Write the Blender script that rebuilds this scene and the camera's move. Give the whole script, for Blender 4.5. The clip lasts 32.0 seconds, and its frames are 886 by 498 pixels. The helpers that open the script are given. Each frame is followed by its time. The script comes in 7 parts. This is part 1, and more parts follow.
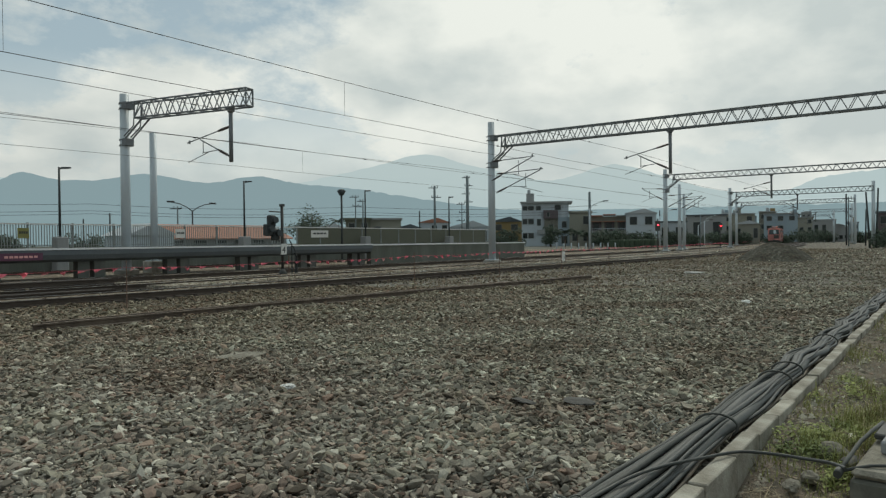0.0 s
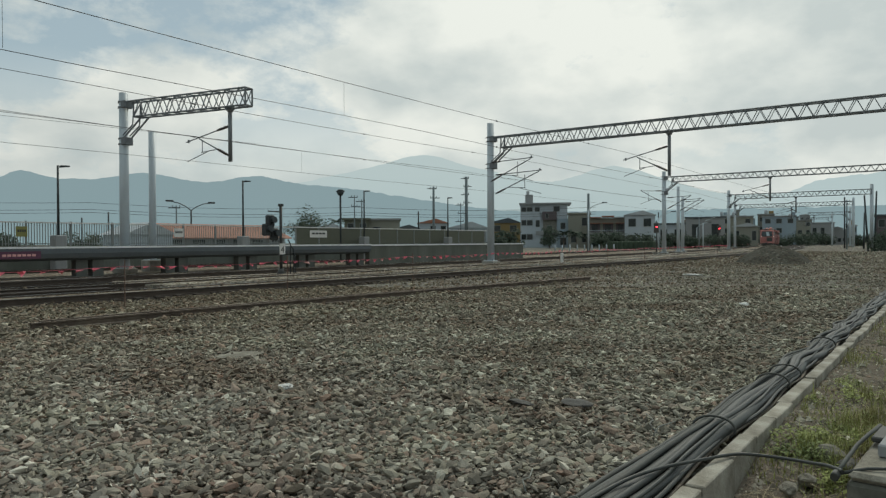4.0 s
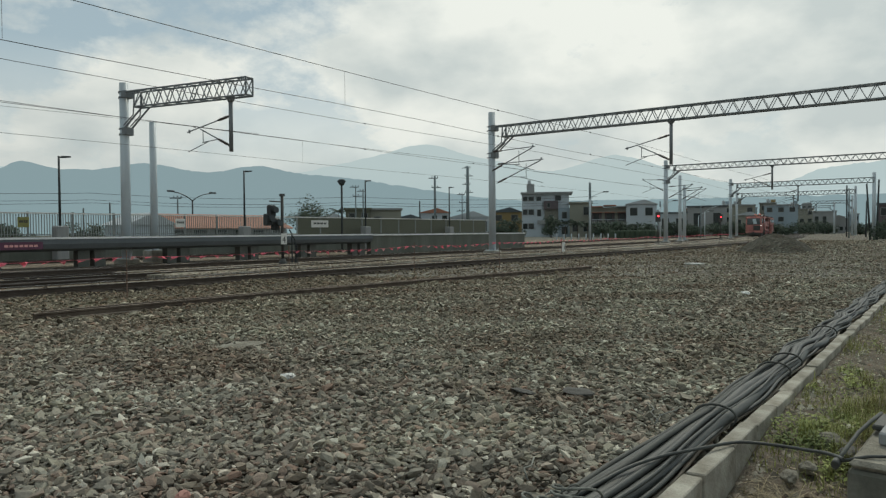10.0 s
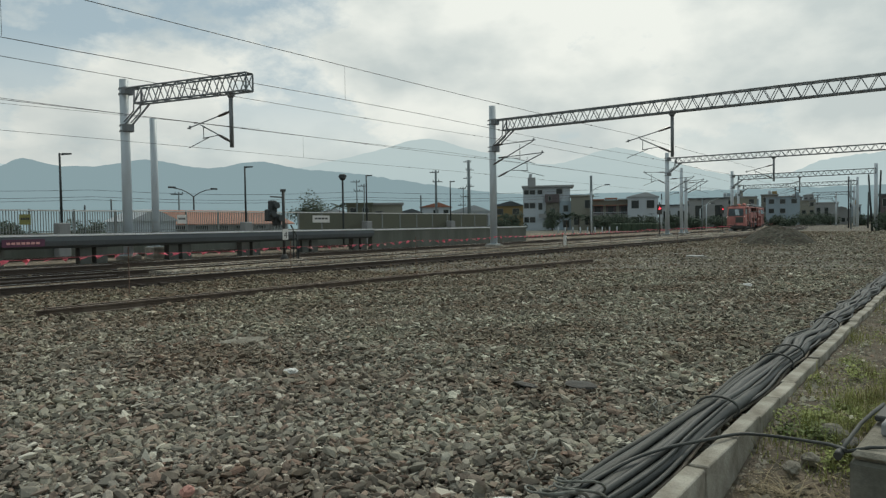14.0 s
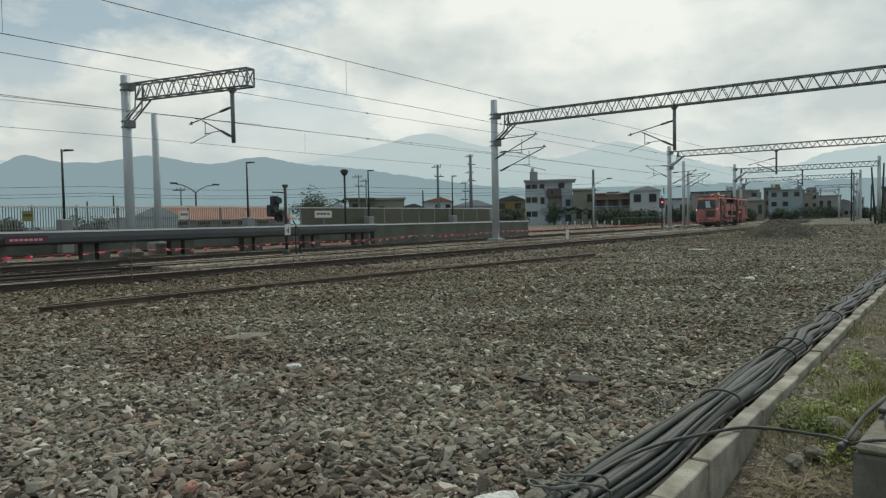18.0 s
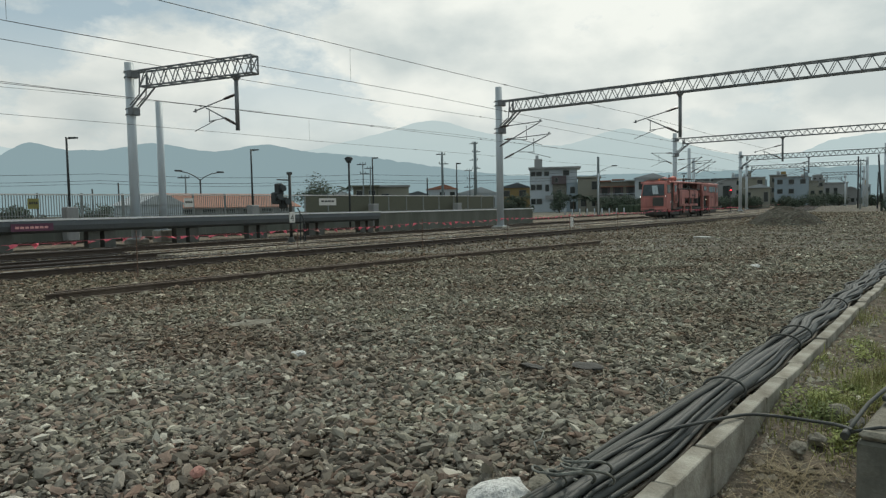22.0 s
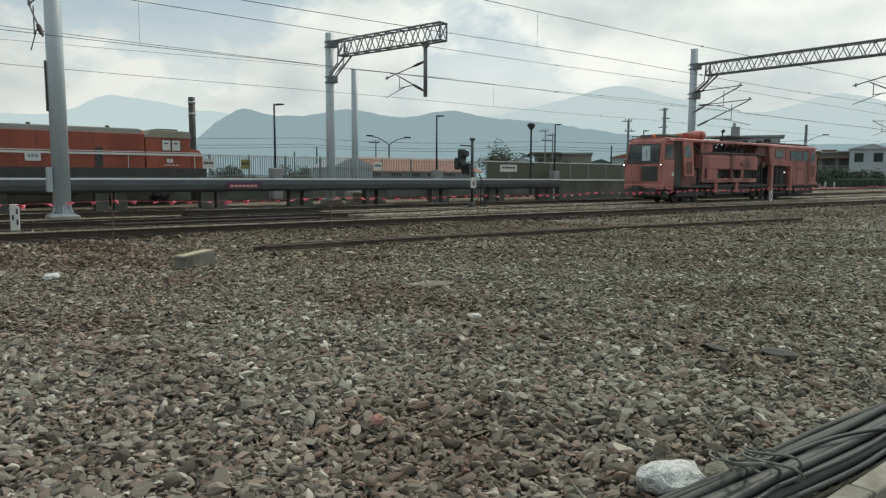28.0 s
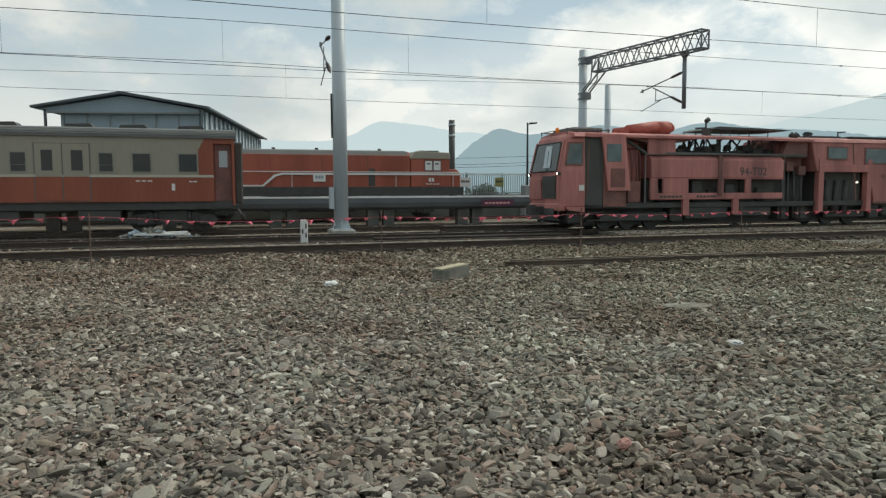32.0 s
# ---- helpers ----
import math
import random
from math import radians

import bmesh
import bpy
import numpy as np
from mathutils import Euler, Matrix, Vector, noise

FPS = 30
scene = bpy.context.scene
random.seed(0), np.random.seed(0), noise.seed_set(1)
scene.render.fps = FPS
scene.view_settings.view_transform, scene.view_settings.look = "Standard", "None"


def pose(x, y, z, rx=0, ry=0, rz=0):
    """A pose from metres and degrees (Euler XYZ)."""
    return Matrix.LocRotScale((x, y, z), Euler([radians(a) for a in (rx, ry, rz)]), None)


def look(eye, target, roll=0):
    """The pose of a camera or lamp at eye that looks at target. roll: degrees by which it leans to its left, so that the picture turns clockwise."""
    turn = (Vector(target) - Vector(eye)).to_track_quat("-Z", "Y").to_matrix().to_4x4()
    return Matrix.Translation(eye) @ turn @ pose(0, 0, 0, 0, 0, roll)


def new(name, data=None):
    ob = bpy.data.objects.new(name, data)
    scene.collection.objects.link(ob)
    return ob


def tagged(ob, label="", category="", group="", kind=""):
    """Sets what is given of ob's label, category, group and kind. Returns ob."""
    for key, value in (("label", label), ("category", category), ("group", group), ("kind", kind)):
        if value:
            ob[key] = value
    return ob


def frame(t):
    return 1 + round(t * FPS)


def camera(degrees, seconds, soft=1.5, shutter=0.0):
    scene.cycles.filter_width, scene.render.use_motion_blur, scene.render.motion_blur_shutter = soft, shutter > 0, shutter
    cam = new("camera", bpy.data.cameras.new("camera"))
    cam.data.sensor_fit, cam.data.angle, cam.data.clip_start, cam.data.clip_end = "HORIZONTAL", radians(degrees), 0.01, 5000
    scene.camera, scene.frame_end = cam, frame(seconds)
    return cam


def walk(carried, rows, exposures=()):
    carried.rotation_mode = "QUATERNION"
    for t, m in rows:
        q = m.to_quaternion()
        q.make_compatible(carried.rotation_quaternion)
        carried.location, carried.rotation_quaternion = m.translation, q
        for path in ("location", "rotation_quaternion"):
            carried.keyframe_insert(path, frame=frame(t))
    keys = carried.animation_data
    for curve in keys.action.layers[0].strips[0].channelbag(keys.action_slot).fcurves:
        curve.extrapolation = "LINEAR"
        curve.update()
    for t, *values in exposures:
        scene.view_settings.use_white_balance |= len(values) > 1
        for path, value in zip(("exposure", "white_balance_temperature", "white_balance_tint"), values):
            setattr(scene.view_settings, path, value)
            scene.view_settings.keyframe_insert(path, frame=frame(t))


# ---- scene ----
cam = camera(64.5, 32.0, 1.3)
PATH = [
    (0, pose(0, 0, 1.65, 89.37, 0.62, -53.60)),
    (1, pose(0, 0, 1.65, 89.41, 0.47, -53.61)),
    (2, pose(0, 0, 1.65, 89.46, 0.38, -53.66)),
    (3, pose(0, 0, 1.65, 89.46, 0.40, -53.67)),
    (3.5, pose(0, 0, 1.65, 89.47, 0.31, -53.70)),
    (5.5, pose(0, 0, 1.65, 89.27, 0.28, -53.71)),
    (6, pose(0, 0, 1.65, 89.16, 0.36, -53.67)),
    (7, pose(0, 0, 1.65, 88.95, 0.36, -53.65)),
    (8, pose(0, 0, 1.65, 88.69, 0.37, -53.63)),
    (9, pose(0, 0, 1.65, 88.59, 0.43, -53.62)),
    (10, pose(0, 0, 1.65, 88.58, 0.44, -53.59)),
    (11, pose(0, 0, 1.65, 88.57, 0.49, -53.57)),
    (12, pose(0, 0, 1.65, 88.43, 0.61, -53.55)),
    (13, pose(0, 0, 1.65, 88.28, 0.76, -53.52)),
    (14, pose(0, 0, 1.65, 88.11, 0.87, -53.48)),
    (14.5, pose(0, 0, 1.65, 88.03, 0.95, -53.45)),
    (16.5, pose(0, 0, 1.65, 87.73, 1.09, -53.35)),
    (17, pose(0, 0, 1.65, 87.70, 1.11, -53.35)),
    (18, pose(0, 0, 1.65, 87.68, 1.12, -53.31)),
    (19, pose(0, 0, 1.65, 87.52, 1.15, -53.22)),
    (20, pose(0, 0, 1.65, 87.23, 1.18, -53.10)),
    (21, pose(0, 0, 1.65, 86.92, 1.20, -53.02)),
    (22, pose(0, 0, 1.65, 86.67, 1.14, -52.95)),
    (23, pose(0, 0, 1.65, 86.39, 1.18, -52.85)),
    (24, pose(0, 0, 1.65, 86.11, 1.29, -52.76)),
    (24.5, pose(0, 0, 1.65, 85.97, 1.31, -52.60)),
    (26.5, pose(0, 0, 1.65, 84.01, -0.15, -46.33)),
    (27, pose(0, 0, 1.65, 83.81, -0.18, -43.82)),
    (27.5, pose(0, 0, 1.65, 83.86, 0.22, -40.93)),
    (28, pose(0, 0, 1.65, 84.11, -0.25, -38.35)),
    (28.5, pose(0, 0, 1.65, 84.37, -0.54, -35.70)),
    (29, pose(0, 0, 1.65, 84.54, -0.56, -32.98)),
    (29.5, pose(0, 0, 1.65, 84.73, -0.32, -30.06)),
    (30, pose(0, 0, 1.65, 84.88, -0.07, -27.29)),
    (30.5, pose(0, 0, 1.65, 84.98, 0.37, -24.71)),
    (31, pose(0, 0, 1.65, 85.08, 0.36, -22.86)),
    (31.5, pose(0, 0, 1.65, 85.27, 0.38, -21.04)),
    (32, pose(0, 0, 1.65, 85.47, 0.27, -18.18)),
]
walk(cam, PATH, [(0, -0.17, 6500, 4.0), (14, -0.13, 6500, 4.5), (24, -0.04, 6500, 5.0), (27, 0.02, 6500, 5.4), (29, 0.08, 6500, 5.6), (32, 0.16, 6500, 6.0)])

# world: broken bright cloud over pale blue, sun veiled ahead and to the right
world = bpy.data.worlds.new("sky")
scene.world = world
world.use_nodes = True
SKY_SHIFT = (0.3, 0.1, 0.0)
SUN_EL, SUN_AZ = 50.0, 76.0   # azimuth from +y towards +x


def build_sky():
    nt = world.node_tree
    nt.nodes.clear()
    n = nt.nodes.new
    out, bg = n("ShaderNodeOutputWorld"), n("ShaderNodeBackground")
    sky = n("ShaderNodeTexSky")
    sky.sky_type = "NISHITA"
    sky.sun_disc = False
    sky.sun_elevation, sky.sun_rotation = radians(SUN_EL), radians(SUN_AZ)
    sky.air_density, sky.dust_density = 1.0, 0.6
    gain = n("ShaderNodeVectorMath")
    gain.operation = "SCALE"
    gain.inputs["Scale"].default_value = 0.085
    co = n("ShaderNodeTexCoord")
    flat = n("ShaderNodeMapping")
    flat.inputs["Location"].default_value = SKY_SHIFT
    flat.inputs["Scale"].default_value = (1.0, 1.0, 1.8)
    big, fine = n("ShaderNodeTexNoise"), n("ShaderNodeTexNoise")
    big.inputs["Scale"].default_value, big.inputs["Detail"].default_value = 3.0, 9
    big.inputs["Roughness"].default_value = 0.62
    fine.inputs["Scale"].default_value, fine.inputs["Detail"].default_value = 4.5, 7
    cover = n("ShaderNodeValToRGB")
    cover.color_ramp.elements[0].position, cover.color_ramp.elements[1].position = 0.42, 0.54
    shade = n("ShaderNodeValToRGB")
    shade.color_ramp.elements[0].position, shade.color_ramp.elements[1].position = 0.39, 0.6
    shade.color_ramp.elements[0].color = (0.70, 0.75, 0.755, 1)
    shade.color_ramp.elements[1].color = (1.05, 1.05, 1.005, 1)
    sep, low, most = n("ShaderNodeSeparateXYZ"), n("ShaderNodeMapRange"), n("ShaderNodeMath")
    low.inputs["From Min"].default_value, low.inputs["From Max"].default_value = 0.24, 0.06
    most.operation = "MAXIMUM"
    mix = n("ShaderNodeMixRGB")
    lk = nt.links.new
    lk(co.outputs["Generated"], flat.inputs[0])
    lk(co.outputs["Generated"], sep.inputs[0])
    lk(sep.outputs["Z"], low.inputs["Value"])
    lk(flat.outputs[0], big.inputs[0])
    lk(flat.outputs[0], fine.inputs[0])
    # cover thickens on the sun's side and thins out to the north-west
    side, thick, total = n("ShaderNodeVectorMath"), n("ShaderNodeMapRange"), n("ShaderNodeMath")
    side.operation, total.operation = "DOT_PRODUCT", "ADD"
    side.inputs[1].default_value = (math.sin(radians(SUN_AZ)), math.cos(radians(SUN_AZ)), 0)
    thick.inputs["From Min"].default_value, thick.inputs["From Max"].default_value = 0.55, 0.95
    thick.inputs["To Min"].default_value, thick.inputs["To Max"].default_value = -0.05, 0.09
    lk(co.outputs["Generated"], side.inputs[0])
    lk(side.outputs["Value"], thick.inputs["Value"])
    lk(big.outputs["Fac"], total.inputs[0])
    lk(thick.outputs[0], total.inputs[1])
    lk(total.outputs[0], cover.inputs[0])
    lk(cover.outputs[0], most.inputs[0])
    lk(low.outputs[0], most.inputs[1])
    lk(fine.outputs["Fac"], shade.inputs[0])
    lk(sky.outputs[0], gain.inputs[0])
    lk(most.outputs[0], mix.inputs[0])
    veil = n("ShaderNodeMixRGB")
    veil.inputs[0].default_value = 0.62
    veil.inputs[2].default_value = (0.63, 0.75, 0.79, 1)
    lk(gain.outputs[0], veil.inputs[1])
    lk(veil.outputs[0], mix.inputs[1])
    # clouds brighten towards the veiled sun
    dot, ward, warm = n("ShaderNodeVectorMath"), n("ShaderNodeMapRange"), n("ShaderNodeVectorMath")
    dot.operation, warm.operation = "DOT_PRODUCT", "SCALE"
    ax, el = radians(SUN_AZ), radians(SUN_EL)
    dot.inputs[1].default_value = (math.sin(ax) * math.cos(el), math.cos(ax) * math.cos(el), math.sin(el))
    ward.inputs["From Min"].default_value, ward.inputs["From Max"].default_value = -0.2, 1.0
    ward.inputs["To Min"].default_value, ward.inputs["To Max"].default_value = 0.66, 1.15
    lk(co.outputs["Generated"], dot.inputs[0])
    lk(dot.outputs["Value"], ward.inputs["Value"])
    lk(shade.outputs[0], warm.inputs[0])
    lk(ward.outputs[0], warm.inputs["Scale"])
    lk(warm.outputs[0], mix.inputs[2])
    lk(mix.outputs[0], bg.inputs[0])
    bg.inputs[1].default_value = 0.86
    lk(bg.outputs[0], out.inputs[0])


build_sky()
sun = new("sun", bpy.data.lights.new("sun", "SUN"))
sun.data.energy, sun.data.angle, sun.data.color = 1.5, radians(10), (1.0, 0.94, 0.82)
_az, _el = radians(SUN_AZ), radians(SUN_EL)
sun.matrix_world = look((100 * math.sin(_az) * math.cos(_el), 100 * math.cos(_az) * math.cos(_el), 100 * math.sin(_el)), (0, 0, 0))


# ---- materials ----
def mat(name, color, rough=0.7, metal=0.0, vary=0.25, scale=3.0, fine=40.0, bump=0.15, second=None, spread=0.5, rand=0.0, island=0.0, streak=False, spec=0.4):
    m = bpy.data.materials.new(name)
    m.use_nodes = True
    nt = m.node_tree
    n, lk = nt.nodes.new, nt.links.new
    b = nt.nodes["Principled BSDF"]
    co = n("ShaderNodeTexCoord")
    src = co.outputs["Object"]
    if streak:
        mp = n("ShaderNodeMapping")
        mp.inputs["Scale"].default_value = (1, 1, 0.12)
        lk(src, mp.inputs[0])
        src = mp.outputs[0]
    t1, t2 = n("ShaderNodeTexNoise"), n("ShaderNodeTexNoise")
    t1.inputs["Scale"].default_value, t1.inputs["Detail"].default_value = scale, 5
    t2.inputs["Scale"].default_value, t2.inputs["Detail"].default_value = fine, 4
    lk(src, t1.inputs[0])
    lk(src, t2.inputs[0])
    ramp = n("ShaderNodeValToRGB")
    c2 = second or tuple(c * (1 - 0.6 * vary) for c in color)
    ramp.color_ramp.elements[0].position, ramp.color_ramp.elements[1].position = spread - 0.14, spread + 0.14
    ramp.color_ramp.elements[0].color, ramp.color_ramp.elements[1].color = (*c2, 1), (*color, 1)
    lk(t1.outputs["Fac"], ramp.inputs[0])
    hsv = n("ShaderNodeHueSaturation")
    lk(ramp.outputs[0], hsv.inputs["Color"])
    mr = n("ShaderNodeMapRange")
    mr.inputs["To Min"].default_value, mr.inputs["To Max"].default_value = 1 - vary, 1 + vary
    lk(t2.outputs["Fac"], mr.inputs["Value"])
    val = mr.outputs[0]
    if rand or island:
        if rand:
            oi = n("ShaderNodeObjectInfo")
            r = oi.outputs["Random"]
        else:
            ge = n("ShaderNodeNewGeometry")
            r = ge.outputs["Random Per Island"]
        m2 = n("ShaderNodeMapRange")
        a = rand or island
        m2.inputs["To Min"].default_value, m2.inputs["To Max"].default_value = 1 - a, 1 + a
        lk(r, m2.inputs["Value"])
        mu = n("ShaderNodeMath")
        mu.operation = "MULTIPLY"
        lk(val, mu.inputs[0])
        lk(m2.outputs[0], mu.inputs[1])
        val = mu.outputs[0]
    lk(val, hsv.inputs["Value"])
    lk(hsv.outputs[0], b.inputs["Base Color"])
    b.inputs["Roughness"].default_value, b.inputs["Metallic"].default_value = rough, metal
    b.inputs["Specular IOR Level"].default_value = spec
    if bump:
        bp = n("ShaderNodeBump")
        bp.inputs["Strength"].default_value, bp.inputs["Distance"].default_value = bump, 0.02
        lk(t2.outputs["Fac"], bp.inputs["Height"])
        lk(bp.outputs[0], b.inputs["Normal"])
    return m


def glow(name, color, strength):
    m = bpy.data.materials.new(name)
    m.use_nodes = True
    b = m.node_tree.nodes["Principled BSDF"]
    b.inputs["Base Color"].default_value = (*color, 1)
    b.inputs["Emission Color"].default_value = (*color, 1)
    b.inputs["Emission Strength"].default_value = strength
    return m


def glass(name, color=(0.06, 0.082, 0.082), rough=0.05):
    m = mat(name, color, rough, 0.0, 0.2, 1.3, 4.0, 0.0, second=(0.014, 0.021, 0.022), spec=0.45)
    return m


M = {}
STONE_TONES = ((0.0, (0.11, 0.098, 0.087)), (0.15, (0.175, 0.163, 0.143)), (0.36, (0.265, 0.254, 0.226)), (0.5, (0.24, 0.185, 0.158)), (0.6, (0.3, 0.283, 0.236)), (0.76, (0.345, 0.333, 0.298)), (0.86, (0.3, 0.218, 0.182)), (0.94, (0.47, 0.452, 0.404)), (1.0, (0.66, 0.635, 0.575)))


def tones(nt, dim=1.0):
    r = nt.nodes.new("ShaderNodeValToRGB")
    els = r.color_ramp.elements
    while len(els) < len(STONE_TONES):
        els.new(0.5)
    for e, (p, c) in zip(els, STONE_TONES):
        e.position, e.color = p, (c[0] * dim, c[1] * dim, c[2] * dim, 1)
    return r


def stone_mat(name, dim=1.0):
    """Loose stones: a tone for each stone, with grain and dust."""
    m = mat(name, (0.5, 0.5, 0.5), 0.95, 0, 0.16, 0.4, 70, 0.35, spec=0.12)
    nt = m.node_tree
    ge, hsv = nt.nodes.new("ShaderNodeNewGeometry"), next(x for x in nt.nodes if x.type == "HUE_SAT")
    r = tones(nt, dim)
    nt.links.new(ge.outputs["Random Per Island"], r.inputs[0])
    co, big, wash, mul = (nt.nodes.new("ShaderNode" + k) for k in ("TexCoord", "TexNoise", "ValToRGB", "MixRGB"))
    big.inputs["Scale"].default_value, big.inputs["Detail"].default_value = 0.45, 4
    els = wash.color_ramp.elements
    els[0].position, els[1].position = 0.34, 0.66
    els[0].color, els[1].color = (0.84, 0.745, 0.685, 1), (1.13, 1.12, 1.04, 1)
    els.new(0.5).color = (1.0, 0.97, 0.93, 1)
    mul.blend_type = "MULTIPLY"
    mul.inputs[0].default_value = 1.0
    nt.links.new(co.outputs["Object"], big.inputs[0])
    nt.links.new(big.outputs["Fac"], wash.inputs[0])
    nt.links.new(r.outputs[0], mul.inputs[1])
    nt.links.new(wash.outputs[0], mul.inputs[2])
    # older brown stone gives way to fresher grey-green stone along the line
    sep, far, fresh = (nt.nodes.new("ShaderNode" + k) for k in ("SeparateXYZ", "MapRange", "MixRGB"))
    far.inputs["From Min"].default_value, far.inputs["From Max"].default_value = 0.5, 9.0
    fresh.blend_type = "MULTIPLY"
    fresh.inputs[2].default_value = (0.94, 0.975, 0.915, 1)
    nt.links.new(co.outputs["Object"], sep.inputs[0])
    nt.links.new(sep.outputs["X"], far.inputs["Value"])
    nt.links.new(far.outputs[0], fresh.inputs[0])
    nt.links.new(mul.outputs[0], fresh.inputs[1])
    # rust and brake dust settle on the stones towards the tracks
    near, dust = nt.nodes.new("ShaderNodeMapRange"), nt.nodes.new("ShaderNodeMixRGB")
    near.inputs["From Min"].default_value, near.inputs["From Max"].default_value = 7.0, 16.5
    dust.blend_type = "MULTIPLY"
    dust.inputs[2].default_value = (0.84, 0.775, 0.73, 1)
    nt.links.new(sep.outputs["Y"], near.inputs["Value"])
    nt.links.new(near.outputs[0], dust.inputs[0])
    nt.links.new(fresh.outputs[0], dust.inputs[1])
    nt.links.new(dust.outputs[0], hsv.inputs["Color"])
    return m


def bed_mat(name, dim=1.0, cell=15.0, tint=(1, 1, 1)):
    """A bed of stones too far to count: cells of their own tone with dark gaps."""
    m = mat(name, (0.5, 0.5, 0.5), 0.95, 0, 0.2, 0.25, 45, 0.0, spec=0.1)
    nt = m.node_tree
    n, lk = nt.nodes.new, nt.links.new
    hsv = next(x for x in nt.nodes if x.type == "HUE_SAT")
    b = nt.nodes["Principled BSDF"]
    co = n("ShaderNodeTexCoord")
    v = n("ShaderNodeTexVoronoi")
    v.inputs["Scale"].default_value = cell
    lk(co.outputs["Object"], v.inputs["Vector"])
    sep = n("ShaderNodeSeparateColor")
    lk(v.outputs["Color"], sep.inputs[0])
    r = tones(nt, dim)
    lk(sep.outputs[0], r.inputs[0])
    big = n("ShaderNodeTexNoise")
    big.inputs["Scale"].default_value, big.inputs["Detail"].default_value = 0.35, 4
    lk(co.outputs["Object"], big.inputs[0])
    wash = n("ShaderNodeValToRGB")
    wash.color_ramp.elements[0].position, wash.color_ramp.elements[1].position = 0.38, 0.62
    wash.color_ramp.elements[0].color = (0.8 * tint[0], 0.74 * tint[1], 0.68 * tint[2], 1)
    wash.color_ramp.elements[1].color = (1.1 * tint[0], 1.1 * tint[1], 1.08 * tint[2], 1)
    lk(big.outputs["Fac"], wash.inputs[0])
    mul = n("ShaderNodeMixRGB")
    mul.blend_type = "MULTIPLY"
    mul.inputs[0].default_value = 1.0
    lk(r.outputs[0], mul.inputs[1])
    lk(wash.outputs[0], mul.inputs[2])
    lk(mul.outputs[0], hsv.inputs["Color"])
    bp = n("ShaderNodeBump")
    bp.invert = True
    bp.inputs["Strength"].default_value, bp.inputs["Distance"].default_value = 1.0, 0.05
    lk(v.outputs["Distance"], bp.inputs["Height"])
    lk(bp.outputs[0], b.inputs["Normal"])
    return m


M["ballast"] = bed_mat("ballast", 0.75, 13.0, (0.96, 1.0, 1.0))
M["track_ballast"] = bed_mat("oily_track_ballast", 0.85, 15.0, (1.0, 0.96, 0.9))
M["stone"] = stone_mat("ballast_stone", 1.0)
M["mound"] = bed_mat("mound_ballast", 0.27, 9.0, (0.92, 1.0, 0.96))
M["pale_bed"] = bed_mat("fresh_pale_ballast", 1.25, 15.0, (0.98, 0.98, 0.95))
M["soil"] = mat("soil", (0.19, 0.16, 0.128), 0.97, 0, 0.4, 2.2, 30, 1.0, second=(0.11, 0.094, 0.074), spec=0.1)
M["weed"] = mat("weed_leaves", (0.3, 0.335, 0.11), 0.7, 0, 0.25, 1.2, 9, 0, second=(0.13, 0.165, 0.06), island=0.35, spec=0.2)
# Dark brown wall colour, also painted in as shade of the terrace openings.
M["recess"] = mat("brown_and_recess_shade", (0.13, 0.11, 0.115), 0.85, 0, 0.15, 1, 10, 0)
M["far_ground"] = mat("far_ground", (0.1, 0.11, 0.08), 0.95, 0, 0.3, 0.03, 0.4, 0.2, second=(0.13, 0.12, 0.1))
M["tarp"] = mat("red_tarpaulin", (0.42, 0.125, 0.09), 0.6, 0, 0.25, 3, 20, 0.3, second=(0.36, 0.08, 0.06))
M["screen_brightness"] = mat("painted_screen_brightness", (0.45, 0.52, 0.55), 0.1, 0, 0.12, 1.5, 6, 0.0, second=(0.4, 0.5, 0.53), spec=0.6)
M["ochre"] = mat("ochre_render", (0.3, 0.22, 0.1), 0.85, 0, 0.12, 0.3, 8, 0.05, streak=True)
M["rail"] = mat("rail_steel", (0.085, 0.066, 0.053), 0.6, 0.4, 0.3, 4, 60, 0.2)
M["loose_rust"] = mat("rusty_spare_rail", (0.135, 0.105, 0.08), 0.75, 0.1, 0.3, 4, 50, 0.3, second=(0.085, 0.064, 0.05))
M["rail_worn"] = mat("rusty_rail_head", (0.26, 0.21, 0.165), 0.7, 0.1, 0.3, 4, 50, 0.2, second=(0.17, 0.13, 0.1))
M["rail_top"] = mat("rail_head_polished", (0.3, 0.29, 0.28), 0.35, 0.8, 0.2, 2, 30, 0.1)
M["sleeper"] = mat("oily_sleeper_timber", (0.07, 0.058, 0.048), 0.9, 0, 0.3, 4, 50, 0.4, rand=0.15)
M["concrete"] = mat("concrete", (0.40, 0.39, 0.35), 0.92, 0, 0.16, 2.5, 35, 0.3, second=(0.27, 0.265, 0.235), rand=0.1, spec=0.15)
# Dark grey that carries the shade on near faces of block, pit and loggia.
M["block_grey"] = mat("dark_concrete_and_shade", (0.24, 0.233, 0.2), 0.92, 0, 0.2, 3, 40, 0.3, second=(0.13, 0.13, 0.11), spec=0.1)
M["car_orange"] = mat("old_orange_paint", (0.31, 0.09, 0.052), 0.5, 0, 0.16, 0.8, 15, 0.04, second=(0.25, 0.07, 0.04), streak=True)
M["pit_top"] = mat("dirty_mortar", (0.3, 0.285, 0.24), 0.95, 0, 0.25, 6, 50, 0.6, second=(0.2, 0.185, 0.15), spec=0.1)
M["old_wall"] = mat("old_grey_wall", (0.16, 0.17, 0.15), 0.9, 0, 0.2, 0.6, 12, 0.1, second=(0.11, 0.12, 0.1), streak=True)
